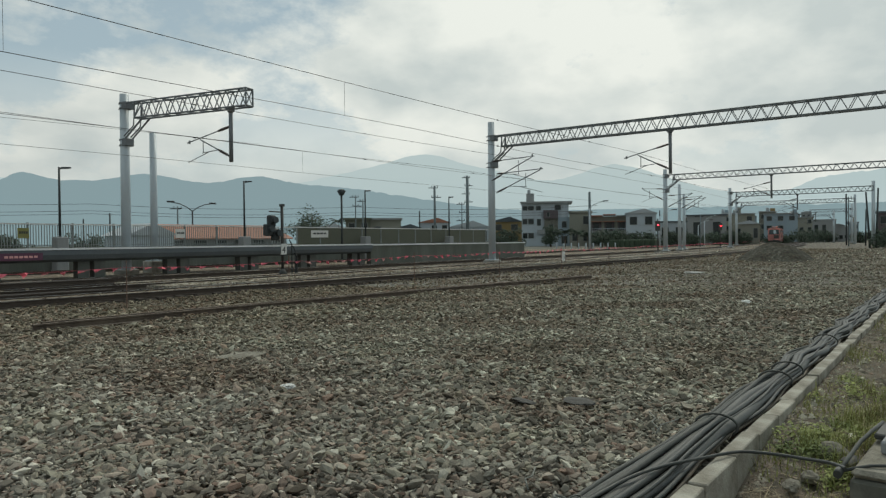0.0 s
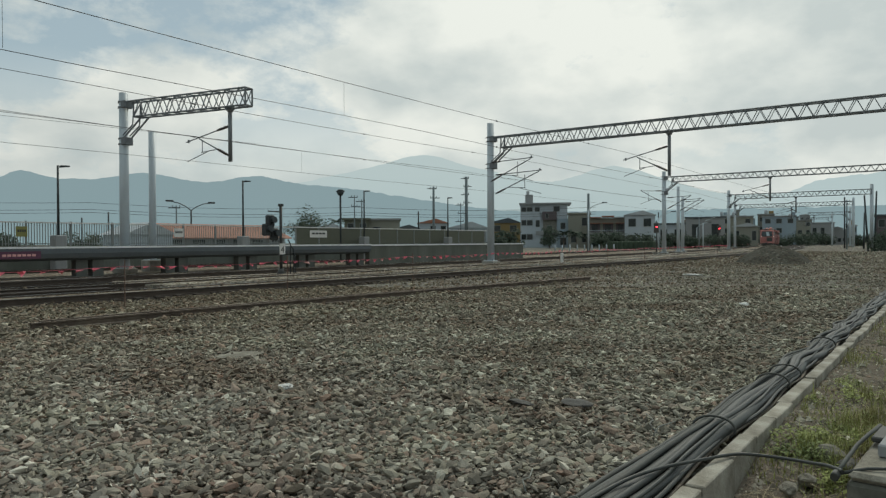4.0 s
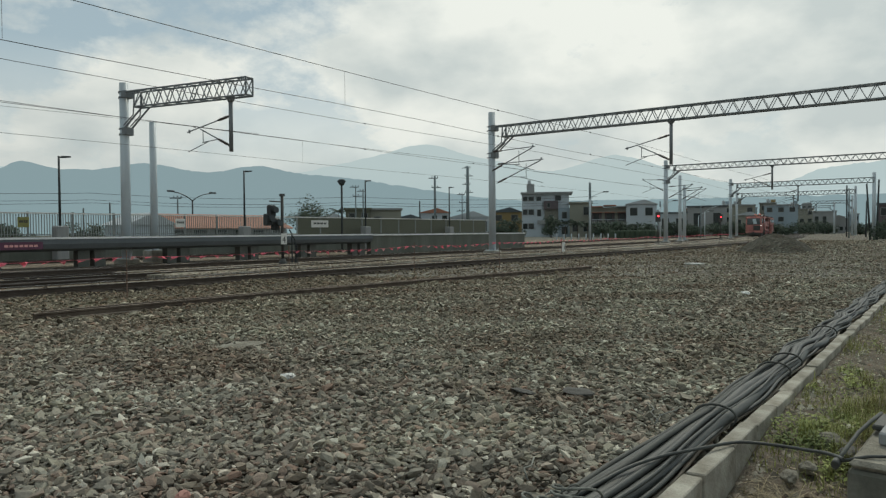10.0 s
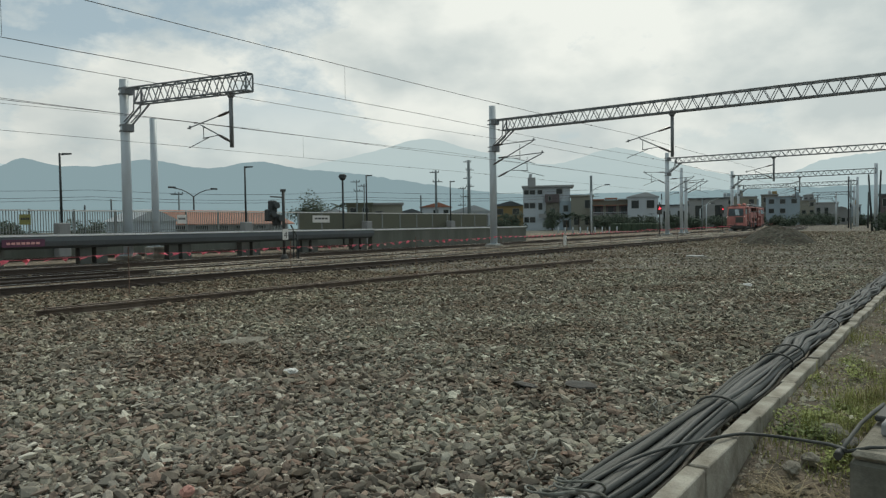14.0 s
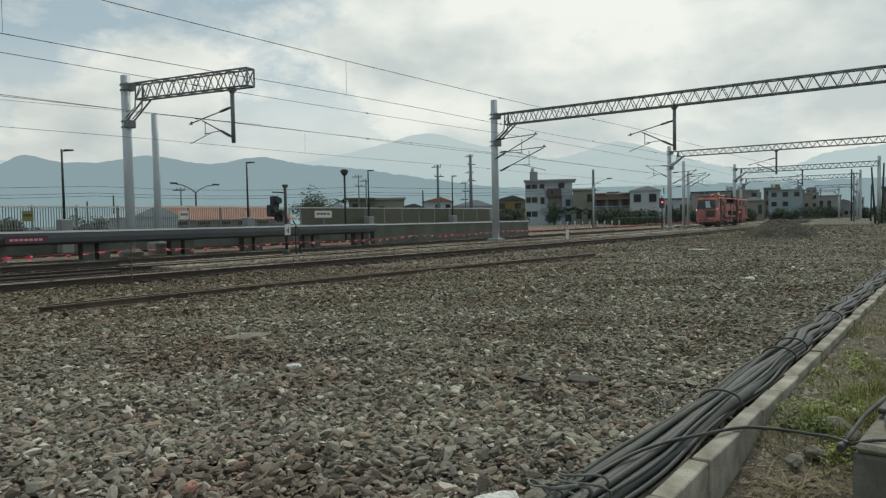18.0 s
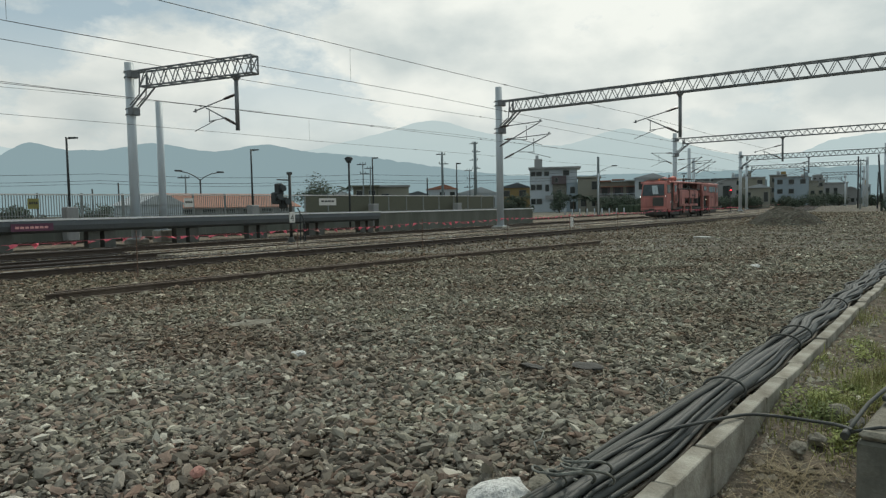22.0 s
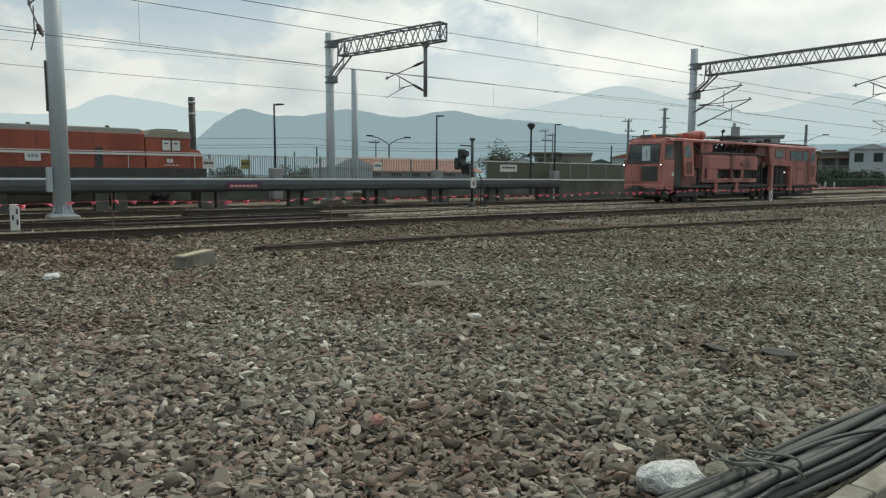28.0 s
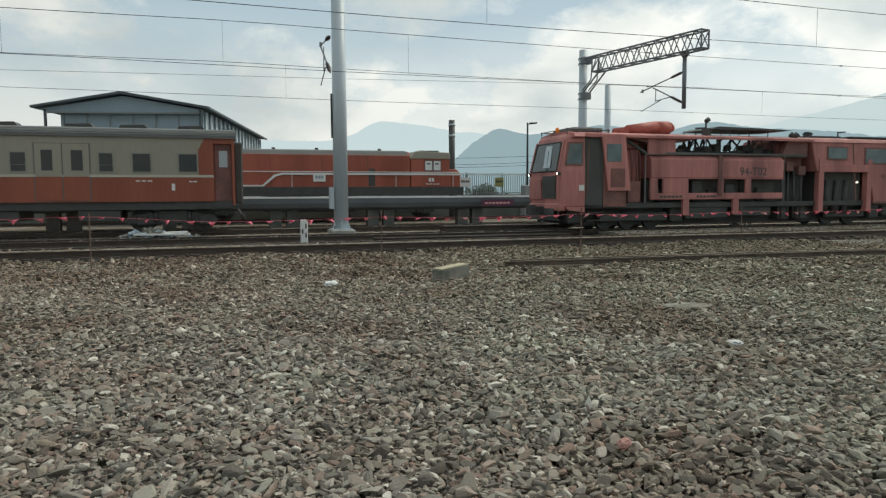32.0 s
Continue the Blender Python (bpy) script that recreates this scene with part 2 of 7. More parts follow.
M["pier"] = mat("dark_pier_concrete", (0.15, 0.155, 0.14), 0.9, 0, 0.25, 1.5, 20, 0.15, second=(0.1, 0.105, 0.095))
M["kerb"] = mat("muddy_kerb_concrete", (0.42, 0.4, 0.345), 0.93, 0, 0.22, 3.5, 40, 0.4, second=(0.24, 0.22, 0.18), rand=0.14, spec=0.12)
M["pole"] = mat("galvanised_pole", (0.56, 0.62, 0.66), 0.5, 0.1, 0.08, 1.2, 30, 0.06, second=(0.47, 0.52, 0.55), streak=True)
M["truss"] = mat("truss_steel", (0.21, 0.225, 0.235), 0.6, 0.3, 0.15, 3, 40, 0.1)
M["wire"] = mat("wire", (0.05, 0.05, 0.05), 0.5, 0.5, 0.1, 3, 40, 0)
M["insulator"] = mat("insulator", (0.05, 0.035, 0.03), 0.3, 0, 0.1, 3, 40, 0)
M["platform"] = mat("platform_face", (0.135, 0.155, 0.17), 0.7, 0, 0.2, 0.8, 20, 0.15, streak=True)
M["platform_top"] = mat("platform_edge", (0.82, 0.83, 0.83), 0.75, 0, 0.12, 1.0, 20, 0.1)
M["dark"] = mat("dark_metal", (0.078, 0.08, 0.075), 0.6, 0.2, 0.3, 3, 40, 0.1)
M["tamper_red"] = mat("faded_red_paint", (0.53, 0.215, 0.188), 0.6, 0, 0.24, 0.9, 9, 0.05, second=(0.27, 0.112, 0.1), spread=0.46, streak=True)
# A darker red for recess walls, frames, pipes and trim.
M["tamper_dark"] = mat("darker_red_paint", (0.26, 0.12, 0.1), 0.7, 0, 0.3, 1.2, 12, 0.08, second=(0.15, 0.075, 0.065))
M["loco_orange"] = mat("orange_paint", (0.38, 0.1, 0.06), 0.5, 0, 0.18, 0.8, 15, 0.04, second=(0.28, 0.075, 0.045), streak=True)
M["loco_roof"] = mat("roof_grey", (0.16, 0.16, 0.15), 0.75, 0, 0.2, 1, 20, 0.1)
M["white_paint"] = mat("white_paint", (0.75, 0.74, 0.71), 0.6, 0, 0.1, 2, 25, 0.04)
M["cream"] = mat("cream_paint", (0.33, 0.3, 0.235), 0.55, 0, 0.1, 0.8, 15, 0.04, streak=True)
M["glass"] = glass("window_glass", (0.022, 0.03, 0.029))
M["cab_glass"] = mat("cab_glass", (0.1, 0.14, 0.135), 0.05, 0.0, 0.2, 1.3, 4.0, 0.0, second=(0.045, 0.068, 0.068), spec=0.7)
M["screen"] = mat("windscreen_glass", (0.05, 0.075, 0.08), 0.04, 0.0, 0.15, 1.1, 3.0, 0.0, second=(0.018, 0.028, 0.032), spec=0.7, spread=0.53)
M["stripe"] = mat("dull_cream_stripe", (0.5, 0.47, 0.38), 0.6, 0, 0.1, 1, 20, 0.03)
# Black parts, and solid blocks that stand in for shaded interiors.
M["black"] = mat("black_and_shade_fill", (0.095, 0.097, 0.09), 0.9, 0, 0.2, 2, 20, 0)
M["pale_pink"] = mat("faded_flag", (0.8, 0.42, 0.4), 0.7, 0, 0.2, 6, 40, 0)
M["pink"] = mat("pink_flag", (0.86, 0.19, 0.25), 0.7, 0, 0.15, 6, 40, 0)
M["cable"] = mat("cable_black", (0.036, 0.041, 0.039), 0.5, 0, 0.25, 4, 60, 0.08, second=(0.058, 0.062, 0.057), spec=0.4)
M["cable2"] = mat("cable_dusty", (0.085, 0.09, 0.082), 0.65, 0, 0.25, 5, 60, 0.1, second=(0.08, 0.08, 0.073), spec=0.3)
M["cable_tan"] = mat("cable_muddy", (0.2, 0.17, 0.13), 0.7, 0, 0.25, 5, 60, 0.1, second=(0.12, 0.105, 0.085))
M["rope"] = mat("grey_rope", (0.26, 0.265, 0.235), 0.8, 0, 0.25, 20, 150, 0.4, second=(0.12, 0.125, 0.11))
M["grass"] = mat("grass", (0.3, 0.32, 0.105), 0.8, 0, 0.3, 1.5, 9, 0, second=(0.2, 0.17, 0.07), island=0.4)
M["straw"] = mat("straw", (0.36, 0.3, 0.19), 0.8, 0, 0.2, 1.5, 9, 0, second=(0.25, 0.2, 0.12), island=0.3)
M["leaf"] = mat("foliage", (0.055, 0.08, 0.05), 0.75, 0, 0.3, 0.8, 6, 0, second=(0.035, 0.055, 0.036), island=0.4)
M["bark"] = mat("bark", (0.13, 0.1, 0.075), 0.9, 0, 0.3, 3, 30, 0.5)
M["signal_red"] = glow("signal_red", (1.0, 0.04, 0.06), 5)
M["plum"] = mat("plum_sign", (0.13, 0.05, 0.09), 0.5, 0, 0.1, 2, 20, 0)
M["yellow"] = mat("yellow_sign", (0.27, 0.26, 0.09), 0.5, 0, 0.1, 2, 20, 0)
M["amber"] = glow("amber_beacon", (0.75, 0.2, 0.02), 0.12)
M["yellow_gear"] = mat("faded_yellow_paint", (0.33, 0.23, 0.07), 0.6, 0, 0.25, 2, 20, 0.05, second=(0.2, 0.13, 0.05))
M["fence"] = mat("fence_paint", (0.26, 0.28, 0.275), 0.6, 0.1, 0.1, 3, 30, 0)
M["panel"] = mat("dusty_noise_panel", (0.125, 0.13, 0.095), 0.6, 0, 0.15, 0.4, 8, 0.03)
M["lamp_post"] = mat("lamp_post_dark", (0.05, 0.058, 0.06), 0.6, 0.2, 0.1, 3, 30, 0)
M["util"] = mat("weathered_utility_concrete", (0.19, 0.225, 0.235), 0.8, 0, 0.12, 1.5, 20, 0.05, streak=True)
M["lit_top_tone"] = mat("pale_top", (0.5, 0.44, 0.3), 0.8, 0, 0.2, 5, 40, 0.2)
M["rust"] = mat("rusty_rod", (0.2, 0.13, 0.1), 0.8, 0.2, 0.3, 8, 60, 0.1)
M["slate_wall"] = mat("blue_grey_cladding", (0.3, 0.37, 0.42), 0.6, 0.1, 0.12, 0.4, 10, 0.05, streak=True)
M["dark_roof"] = mat("dark_sheet_roof", (0.1, 0.115, 0.125), 0.6, 0.1, 0.15, 0.5, 10, 0.05)
M["render_white"] = mat("white_render", (0.47, 0.52, 0.56), 0.8, 0, 0.1, 0.5, 10, 0.05, streak=True)
M["render_grey"] = mat("grey_render", (0.3, 0.31, 0.31), 0.85, 0, 0.12, 0.3, 8, 0.05, streak=True)
M["render_cream"] = mat("cream_render", (0.28, 0.28, 0.235), 0.85, 0, 0.12, 0.3, 8, 0.05, streak=True)
M["roof_red"] = mat("faded_red_roof", (0.36, 0.17, 0.115), 0.75, 0, 0.2, 0.5, 8, 0.1, streak=True)
M["roof_pale"] = mat("pale_sheet_roof", (0.45, 0.48, 0.5), 0.6, 0.1, 0.1, 0.5, 8, 0.05)
M["headlight"] = glow("headlight", (1.0, 0.95, 0.85), 7.0)
M["lamp_glass"] = glow("work_lamp_glass", (1.0, 0.9, 0.75), 1.2)
M["oily"] = mat("oily_sleeper_bed", (0.06, 0.051, 0.043), 0.95, 0, 0.35, 2.0, 30, 0.6, second=(0.032, 0.027, 0.023), spec=0.15)
M["dry_grass"] = mat("dry_grass", (0.2, 0.16, 0.08), 0.85, 0, 0.3, 1.5, 9, 0, second=(0.13, 0.11, 0.06), island=0.4)


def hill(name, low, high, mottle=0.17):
    """Distant slopes: the haze of kilometres of damp air, painted as emitted colour."""
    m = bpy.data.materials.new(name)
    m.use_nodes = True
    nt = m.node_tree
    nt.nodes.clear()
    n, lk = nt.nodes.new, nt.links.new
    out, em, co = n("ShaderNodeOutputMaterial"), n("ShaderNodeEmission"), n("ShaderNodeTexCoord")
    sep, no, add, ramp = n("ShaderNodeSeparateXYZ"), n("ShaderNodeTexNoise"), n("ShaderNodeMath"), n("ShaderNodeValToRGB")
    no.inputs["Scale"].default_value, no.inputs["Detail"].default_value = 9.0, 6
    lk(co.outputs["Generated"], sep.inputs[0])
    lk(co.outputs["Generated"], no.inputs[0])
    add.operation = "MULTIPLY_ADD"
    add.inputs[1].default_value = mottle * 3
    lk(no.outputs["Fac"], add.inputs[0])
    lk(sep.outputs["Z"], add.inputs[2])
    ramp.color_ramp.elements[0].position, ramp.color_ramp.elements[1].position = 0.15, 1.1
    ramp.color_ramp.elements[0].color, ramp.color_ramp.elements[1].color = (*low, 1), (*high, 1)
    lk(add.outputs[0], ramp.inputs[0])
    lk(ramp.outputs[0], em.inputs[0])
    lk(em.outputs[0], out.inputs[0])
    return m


# Haze is in these emitted tones: darkest on the near ridge, paler beyond.
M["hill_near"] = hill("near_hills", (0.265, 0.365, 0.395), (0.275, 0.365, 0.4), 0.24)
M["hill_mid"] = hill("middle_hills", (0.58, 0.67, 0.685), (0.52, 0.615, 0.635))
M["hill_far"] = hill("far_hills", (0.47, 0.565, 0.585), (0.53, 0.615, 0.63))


# ---- mesh helpers ----
def box(bm, x0, x1, y0, y1, z0, z1):
    v = [bm.verts.new((x, y, z)) for x in (x0, x1) for y in (y0, y1) for z in (z0, z1)]
    for f in ((0, 1, 3, 2), (4, 6, 7, 5), (0, 4, 5, 1), (2, 3, 7, 6), (0, 2, 6, 4), (1, 5, 7, 3)):
        bm.faces.new([v[i] for i in f])
    return v


def prism(bm, pts, y0, y1, axis="y"):
    """An outline of (x, z) drawn out along y, or of (y, z) along x, or of (x, y) along z."""
    def put(p, d):
        return {"y": (p[0], d, p[1]), "x": (d, p[0], p[1]), "z": (p[0], p[1], d)}[axis]
    a = [bm.verts.new(put(p, y0)) for p in pts]
    b = [bm.verts.new(put(p, y1)) for p in pts]
    n = len(pts)
    bm.faces.new(a)
    bm.faces.new(list(reversed(b)))
    for i in range(n):
        bm.faces.new([a[i], b[i], b[(i + 1) % n], a[(i + 1) % n]])


def rod(bm, a, b, r, n=6, r2=None, caps=True):
    a, b = Vector(a), Vector(b)
    d = (b - a).normalized()
    u = d.orthogonal().normalized()
    w = d.cross(u)
    r2 = r if r2 is None else r2
    ra = [bm.verts.new(a + (u * math.cos(2 * math.pi * i / n) + w * math.sin(2 * math.pi * i / n)) * r) for i in range(n)]
    rb = [bm.verts.new(b + (u * math.cos(2 * math.pi * i / n) + w * math.sin(2 * math.pi * i / n)) * r2) for i in range(n)]
    for i in range(n):
        f = bm.faces.new([ra[i], ra[(i + 1) % n], rb[(i + 1) % n], rb[i]])
        f.smooth = n > 6
    if caps:
        bm.faces.new(list(reversed(ra)))
        bm.faces.new(rb)


def tube(bm, pts, r, n=6):
    """A round tube along a line of points."""
    pts = [Vector(p) for p in pts]
    rings = []
    u = None
    for i, p in enumerate(pts):
        d = (pts[min(i + 1, len(pts) - 1)] - pts[max(i - 1, 0)]).normalized()
        if u is None:
            u = d.orthogonal()
        u = (u - d * u.dot(d)).normalized()
        w = d.cross(u)
        rings.append([bm.verts.new(p + (u * math.cos(2 * math.pi * k / n) + w * math.sin(2 * math.pi * k / n)) * r) for k in range(n)])
    for a, b in zip(rings, rings[1:]):
        for k in range(n):
            f = bm.faces.new([a[k], a[(k + 1) % n], b[(k + 1) % n], b[k]])
            f.smooth = True
    bm.faces.new(list(reversed(rings[0])))
    bm.faces.new(rings[-1])


def mesh_of(name, bm, material, bevel=0.0):
    bmesh.ops.recalc_face_normals(bm, faces=bm.faces)
    if bevel:
        bmesh.ops.bevel(bm, geom=list(bm.edges), offset=bevel, segments=1, affect="EDGES", clamp_overlap=True)
    me = bpy.data.meshes.new(name)
    bm.to_mesh(me)
    bm.free()
    me.materials.append(material)
    return me


def part(name, bm, material, parent=None, label="", bevel=0.0):
    ob = new(name, mesh_of(name, bm, material, bevel))
    ob.parent = parent
    return tagged(ob, label)


def thing(name, label, category, group="", at=(0, 0, 0), rz=0.0, kind=""):
    ob = new(name)
    ob.matrix_basis = pose(*at, 0, 0, rz)
    return tagged(ob, label, category, group, kind)


def B():
    return bmesh.new()


def boxed(name, dims, material, parent, label="", bevel=0.0):
    bm = B()
    box(bm, *dims)
    return part(name, bm, material, parent, label, bevel)


def bend(x):
    """How far the line swings away beyond the straight."""
    return 0.0006 * max(x - 45.0, 0.0) ** 2


def drift(x):
    """How the nearest track closes in on the yard along its length."""
    return -0.02 * min(max(x, -30.0), 60.0)


def heading(x):
    return math.degrees(math.atan(2 * 0.0006 * max(x - 45.0, 0.0)))


def piece(name, me, parent, m, label=""):
    """One more object on a mesh that is shared by alike pieces."""
    ob = new(name, me)
    ob.parent = parent
    ob.matrix_basis = m
    return tagged(ob, label)


def one_box(name, dims, material, bevel=0.0):
    bm = B()
    box(bm, *dims)
    return mesh_of(name, bm, material, bevel)


def plate(t, name, x0, x1, y, z0, z1, material, th=0.02, label=""):
    """A flat piece proud of a side that faces -y."""
    return boxed(name, (x0, x1, y - th, y, z0, z1), material, t, label)


def bars(t, x0, x1, y, z0, z1, material, n=5, name="lettering_bar"):
    """Writing that cannot be read, as short bars."""
    w = (x1 - x0) / n
    for i in range(n):
        boxed(name, (x0 + i * w + 0.12 * w, x0 + (i + 1) * w - 0.12 * w, y - 0.006, y, z0, z1), material, t)


def words(t, text, x, y, z, size, material, name="lettering", rx=90, rz=0):
    cu = bpy.data.curves.new(name, "FONT")
    cu.body, cu.size, cu.extrude = text, size, 0.004
    tmp = bpy.data.objects.new(name, cu)
    scene.collection.objects.link(tmp)
    dg = bpy.context.evaluated_depsgraph_get()
    dg.update()
    me = bpy.data.meshes.new_from_object(tmp.evaluated_get(dg))
    bpy.data.objects.remove(tmp)
    me.materials.clear()
    me.materials.append(material)
    ob = new(name, me)
    ob.parent = t
    ob.matrix_basis = pose(x, y, z, rx, 0, rz)
    return ob


RAIL_Z = 0.30
# ---- ground ----
def ground():
    bm = B()
    xs = [-3000, -300, -60, -30, 0, 20, 45, 60, 70, 100, 140, 200, 300, 600, 3000]
    strips = ((-3000, -0.4, 1), (-200, -0.4, 1), (-20, -0.42, 1), (1.34, -0.42, 1), (1.36, -0.09, 0), (17.4, -0.07, 0), (18.15, 0.02, 0), (18.5, 0.04, 4), (18.76, 0.14, 4), (18.8, 0.15, 4), (19.8, 0.15, 4), (20.2, 0.13, 4), (20.9, 0.09, 4), (21.9, 0.08, 4),
              (22.4, 0.1, 4), (22.65, 0.15, 4), (23.85, 0.15, 4), (24.2, 0.11, 4), (25.5, 0.1, 3), (27.4, 0.12, 3), (34, 0.1, 3), (36, 0.1, 3), (60, 0.1, 2), (120, 0.1, 2), (400, 0.1, 2), (3000, 0.1, 2))
    ys2, zs2 = [q[0] for q in strips], [q[1] for q in strips]
    g = [[bm.verts.new((x, y + (bend(x) if 5 < y < 60 and x < 301 else 0) + (drift(x) if 17 < y < 20.5 else 0), z)) for y, z in zip(ys2, zs2)] for x in xs]
    for i in range(len(xs) - 1):
        for j in range(len(ys2) - 1):
            f = bm.faces.new([g[i][j], g[i + 1][j], g[i + 1][j + 1], g[i][j + 1]])
            f.material_index = strips[j][2]
    ob = part("ground", bm, M["ballast"])
    ob.data.materials.append(M["soil"])
    ob.data.materials.append(M["far_ground"])
    ob.data.materials.append(M["track_ballast"])
    ob.data.materials.append(M["oily"])
    ob.data.materials.append(M["pale_bed"])
    tagged(ob, "grey crushed stone railway yard with bare soil edge", "ground", kind="structure")


ground()


# ---- tracks ----
RAIL_PROFILE = [(-0.062, 0), (0.062, 0), (0.062, 0.012), (0.012, 0.03), (0.012, 0.105), (0.032, 0.118), (0.032, 0.153), (-0.032, 0.153), (-0.032, 0.118), (-0.012, 0.105), (-0.012, 0.03), (-0.062, 0.012)]


def swept(bm, profile, x0, x1, y, z, step=4.0, off=None):
    n = max(2, int((x1 - x0) / step) + 1)
    rings = []
    for i in range(n):
        x = x0 + (x1 - x0) * i / (n - 1)
        rings.append([bm.verts.new((x, y + bend(x) + (off(x) if off else 0) + p[0], z + p[1])) for p in profile])
    k = len(profile)
    for a, b in zip(rings, rings[1:]):
        for i in range(k):
            f = bm.faces.new([a[i], a[(i + 1) % k], b[(i + 1) % k], b[i]])
    bm.faces.new(rings[0])
    bm.faces.new(list(reversed(rings[-1])))


def track(yc, x0, x1, label, near=True, off=None):
    t = thing("railway_track", label, "railway track", "tracks of the yard")
    for s in (-0.5335, 0.5335):
        bm = B()
        swept(bm, RAIL_PROFILE, x0, x1, yc + s, RAIL_Z - 0.153, 4.0, off)
        r = part("rail", bm, M["rail"], t)
        r.data.materials.append(M["rail_top"])
        for p in r.data.polygons:
            if p.normal.z > 0.9 and p.center.z > RAIL_Z - 0.01:
                p.material_index = 1
    if near:
        me = one_box("sleeper", (-0.12, 0.12, -0.82, 0.82, -0.1, 0.146), M["sleeper"])
        n = 0
        x = -24.0
        while x < 66:
            piece("sleeper", me, t, pose(x, yc + bend(x) + (off(x) if off else 0), 0, 0, 0, heading(x)))
            x += 0.62
    return t


for yc, lab in ((19.36, "brown steel rails of the nearer track in dark ballast"), (23.25, "steel rails of the running track under the wires"), (28.6, "siding rails in front of the open platform"), (38.8, "siding rails behind the platform")):
    track(yc, -60, 260, lab, yc < 30, drift if yc < 20 else None)


# ---- masts, portals and wires ----
def mast(x, y, top, r=0.24, label="grey galvanised steel catenary mast on a concrete foot", z0=0.35):
    t = thing("catenary_mast", label, "mast", "catenary masts", (x, y, 0.1))
    bm = B()
    rod(bm, (0, 0, z0 - 0.1), (0, 0, top - 0.1), r * 1.04, 20, r * 0.94)
    part("tube", bm, M["pole"], t)
    bm = B()
    box(bm, -0.45, 0.45, -0.45, 0.45, -0.3, z0 - 0.12)
    part("foundation", bm, M["concrete"], t, "pale concrete foundation block", 0.03)
    bm = B()
    box(bm, -0.36, 0.36, -0.36, 0.36, z0 - 0.12, z0 - 0.08)
    part("base_plate", bm, M["pole"], t)
    for sx in (-0.29, 0.29):
        for sy in (-0.29, 0.29):
            bm = B()
            rod(bm, (sx, sy, z0 - 0.08), (sx, sy, z0 + 0.02), 0.025, 6)
            part("bolt", bm, M["truss"], t)
    return t


def truss(t, x, y0, y1, z0, z1, depth=0.5, r=0.045, pitch=0.75):
    """A lattice beam from y0 to y1 in the thing's space."""
    for sx in (-depth / 2, depth / 2):
        for z in (z0, z1):
            bm = B()
            rod(bm, (x + sx, y0, z), (x + sx, y1, z), r, 6)
            part("chord", bm, M["truss"], t)
    n = max(2, int(abs(y1 - y0) / pitch))
    bm = B()
    for i in range(n):
        a, b = y0 + (y1 - y0) * i / n, y0 + (y1 - y0) * (i + 1) / n
        m = (a + b) / 2
        for sx in (-depth / 2, depth / 2):
            rod(bm, (x + sx, a, z0), (x + sx, m, z1), r * 0.6, 4)
            rod(bm, (x + sx, m, z1), (x + sx, b, z0), r * 0.6, 4)
        for z in (z0, z1):
            rod(bm, (x - depth / 2, a, z), (x + depth / 2, b, z), r * 0.5, 4)
    part("lattice", bm, M["truss"], t)
    d = depth / 2
    for ye in (y0, y1):
        bm = B()
        rod(bm, (x - d, ye, z0), (x - d, ye, z1), r, 6)
        rod(bm, (x + d, ye, z0), (x + d, ye, z1), r, 6)
        rod(bm, (x - d, ye, z0), (x + d, ye, z0), r, 6)
        rod(bm, (x - d, ye, z1), (x + d, ye, z1), r, 6)
        rod(bm, (x - d, ye, z0), (x + d, ye, z1), r * 0.7, 6)
        part("end_frame", bm, M["truss"], t)


def portal(x, y_mast, y_end, z0, z1, second=False, drops=(), top=9.6):
    t = mast(x, y_mast, top, label="grey steel mast carrying a long dark lattice beam")
    s = -1 if y_end < y_mast else 1
    L = y_end - y_mast
    dz = -0.1
    truss(t, 0, s * 1.0, L, z0 + dz, z1 + dz)
    for sx in (-0.22, 0.22):
        for pa, pb, r in (((s * 0.2, z1), (s * 1.0, z1), 0.05), ((s * 0.2, z0 - 1.1), (s * 1.6, z0), 0.05), ((s * 0.2, z0 - 0.9), (s * 0.9, z0 - 0.4), 0.035), ((s * 0.9, z0 - 0.4), (s * 1.0, z1), 0.035)):
            bm = B()
            rod(bm, (sx, pa[0], pa[1] + dz), (sx, pb[0], pb[1] + dz), r, 6)
            part("bracket_strut", bm, M["truss"], t)
    for zc, h in ((z0 + dz - 1.2, 0.42), (z1 + dz - 0.1, 0.4)):
        bm = B()
        box(bm, -0.26, 0.26, min(s * 0.05, s * 0.42), max(s * 0.05, s * 0.42), zc - h / 2, zc + h / 2)
        part("clamp_plate", bm, M["truss"], t, "", 0.04)
        for dz2 in (-h * 0.35, h * 0.35):
            bm = B()
            rod(bm, (0, 0, zc + dz2 - 0.03), (0, 0, zc + dz2 + 0.03), 0.275, 16)
            rod(bm, (0, -s * 0.25, zc + dz2), (0, -s * 0.4, zc + dz2), 0.03, 6)
            part("clamp_band", bm, M["truss"], t)
    if second:
        bm = B()
        rod(bm, (0, L, 0.25), (0, L, top - 0.1), 0.25, 20, 0.23)
        part("second_tube", bm, M["pole"], t)
    for yd, zb, side in drops:
        y = yd - y_mast
        bm = B()
        rod(bm, (0, y, z0 + dz), (0, y, zb + dz), 0.1, 8)
        rod(bm, (0, y, z0 + dz - 0.25), (0, y, z0 + dz), 0.1, 8, 0.28)
        part("drop_post", bm, M["truss"], t)
        cantilever(t, 0, y, zb + dz + 0.25, side, 2.6, True)
    return t


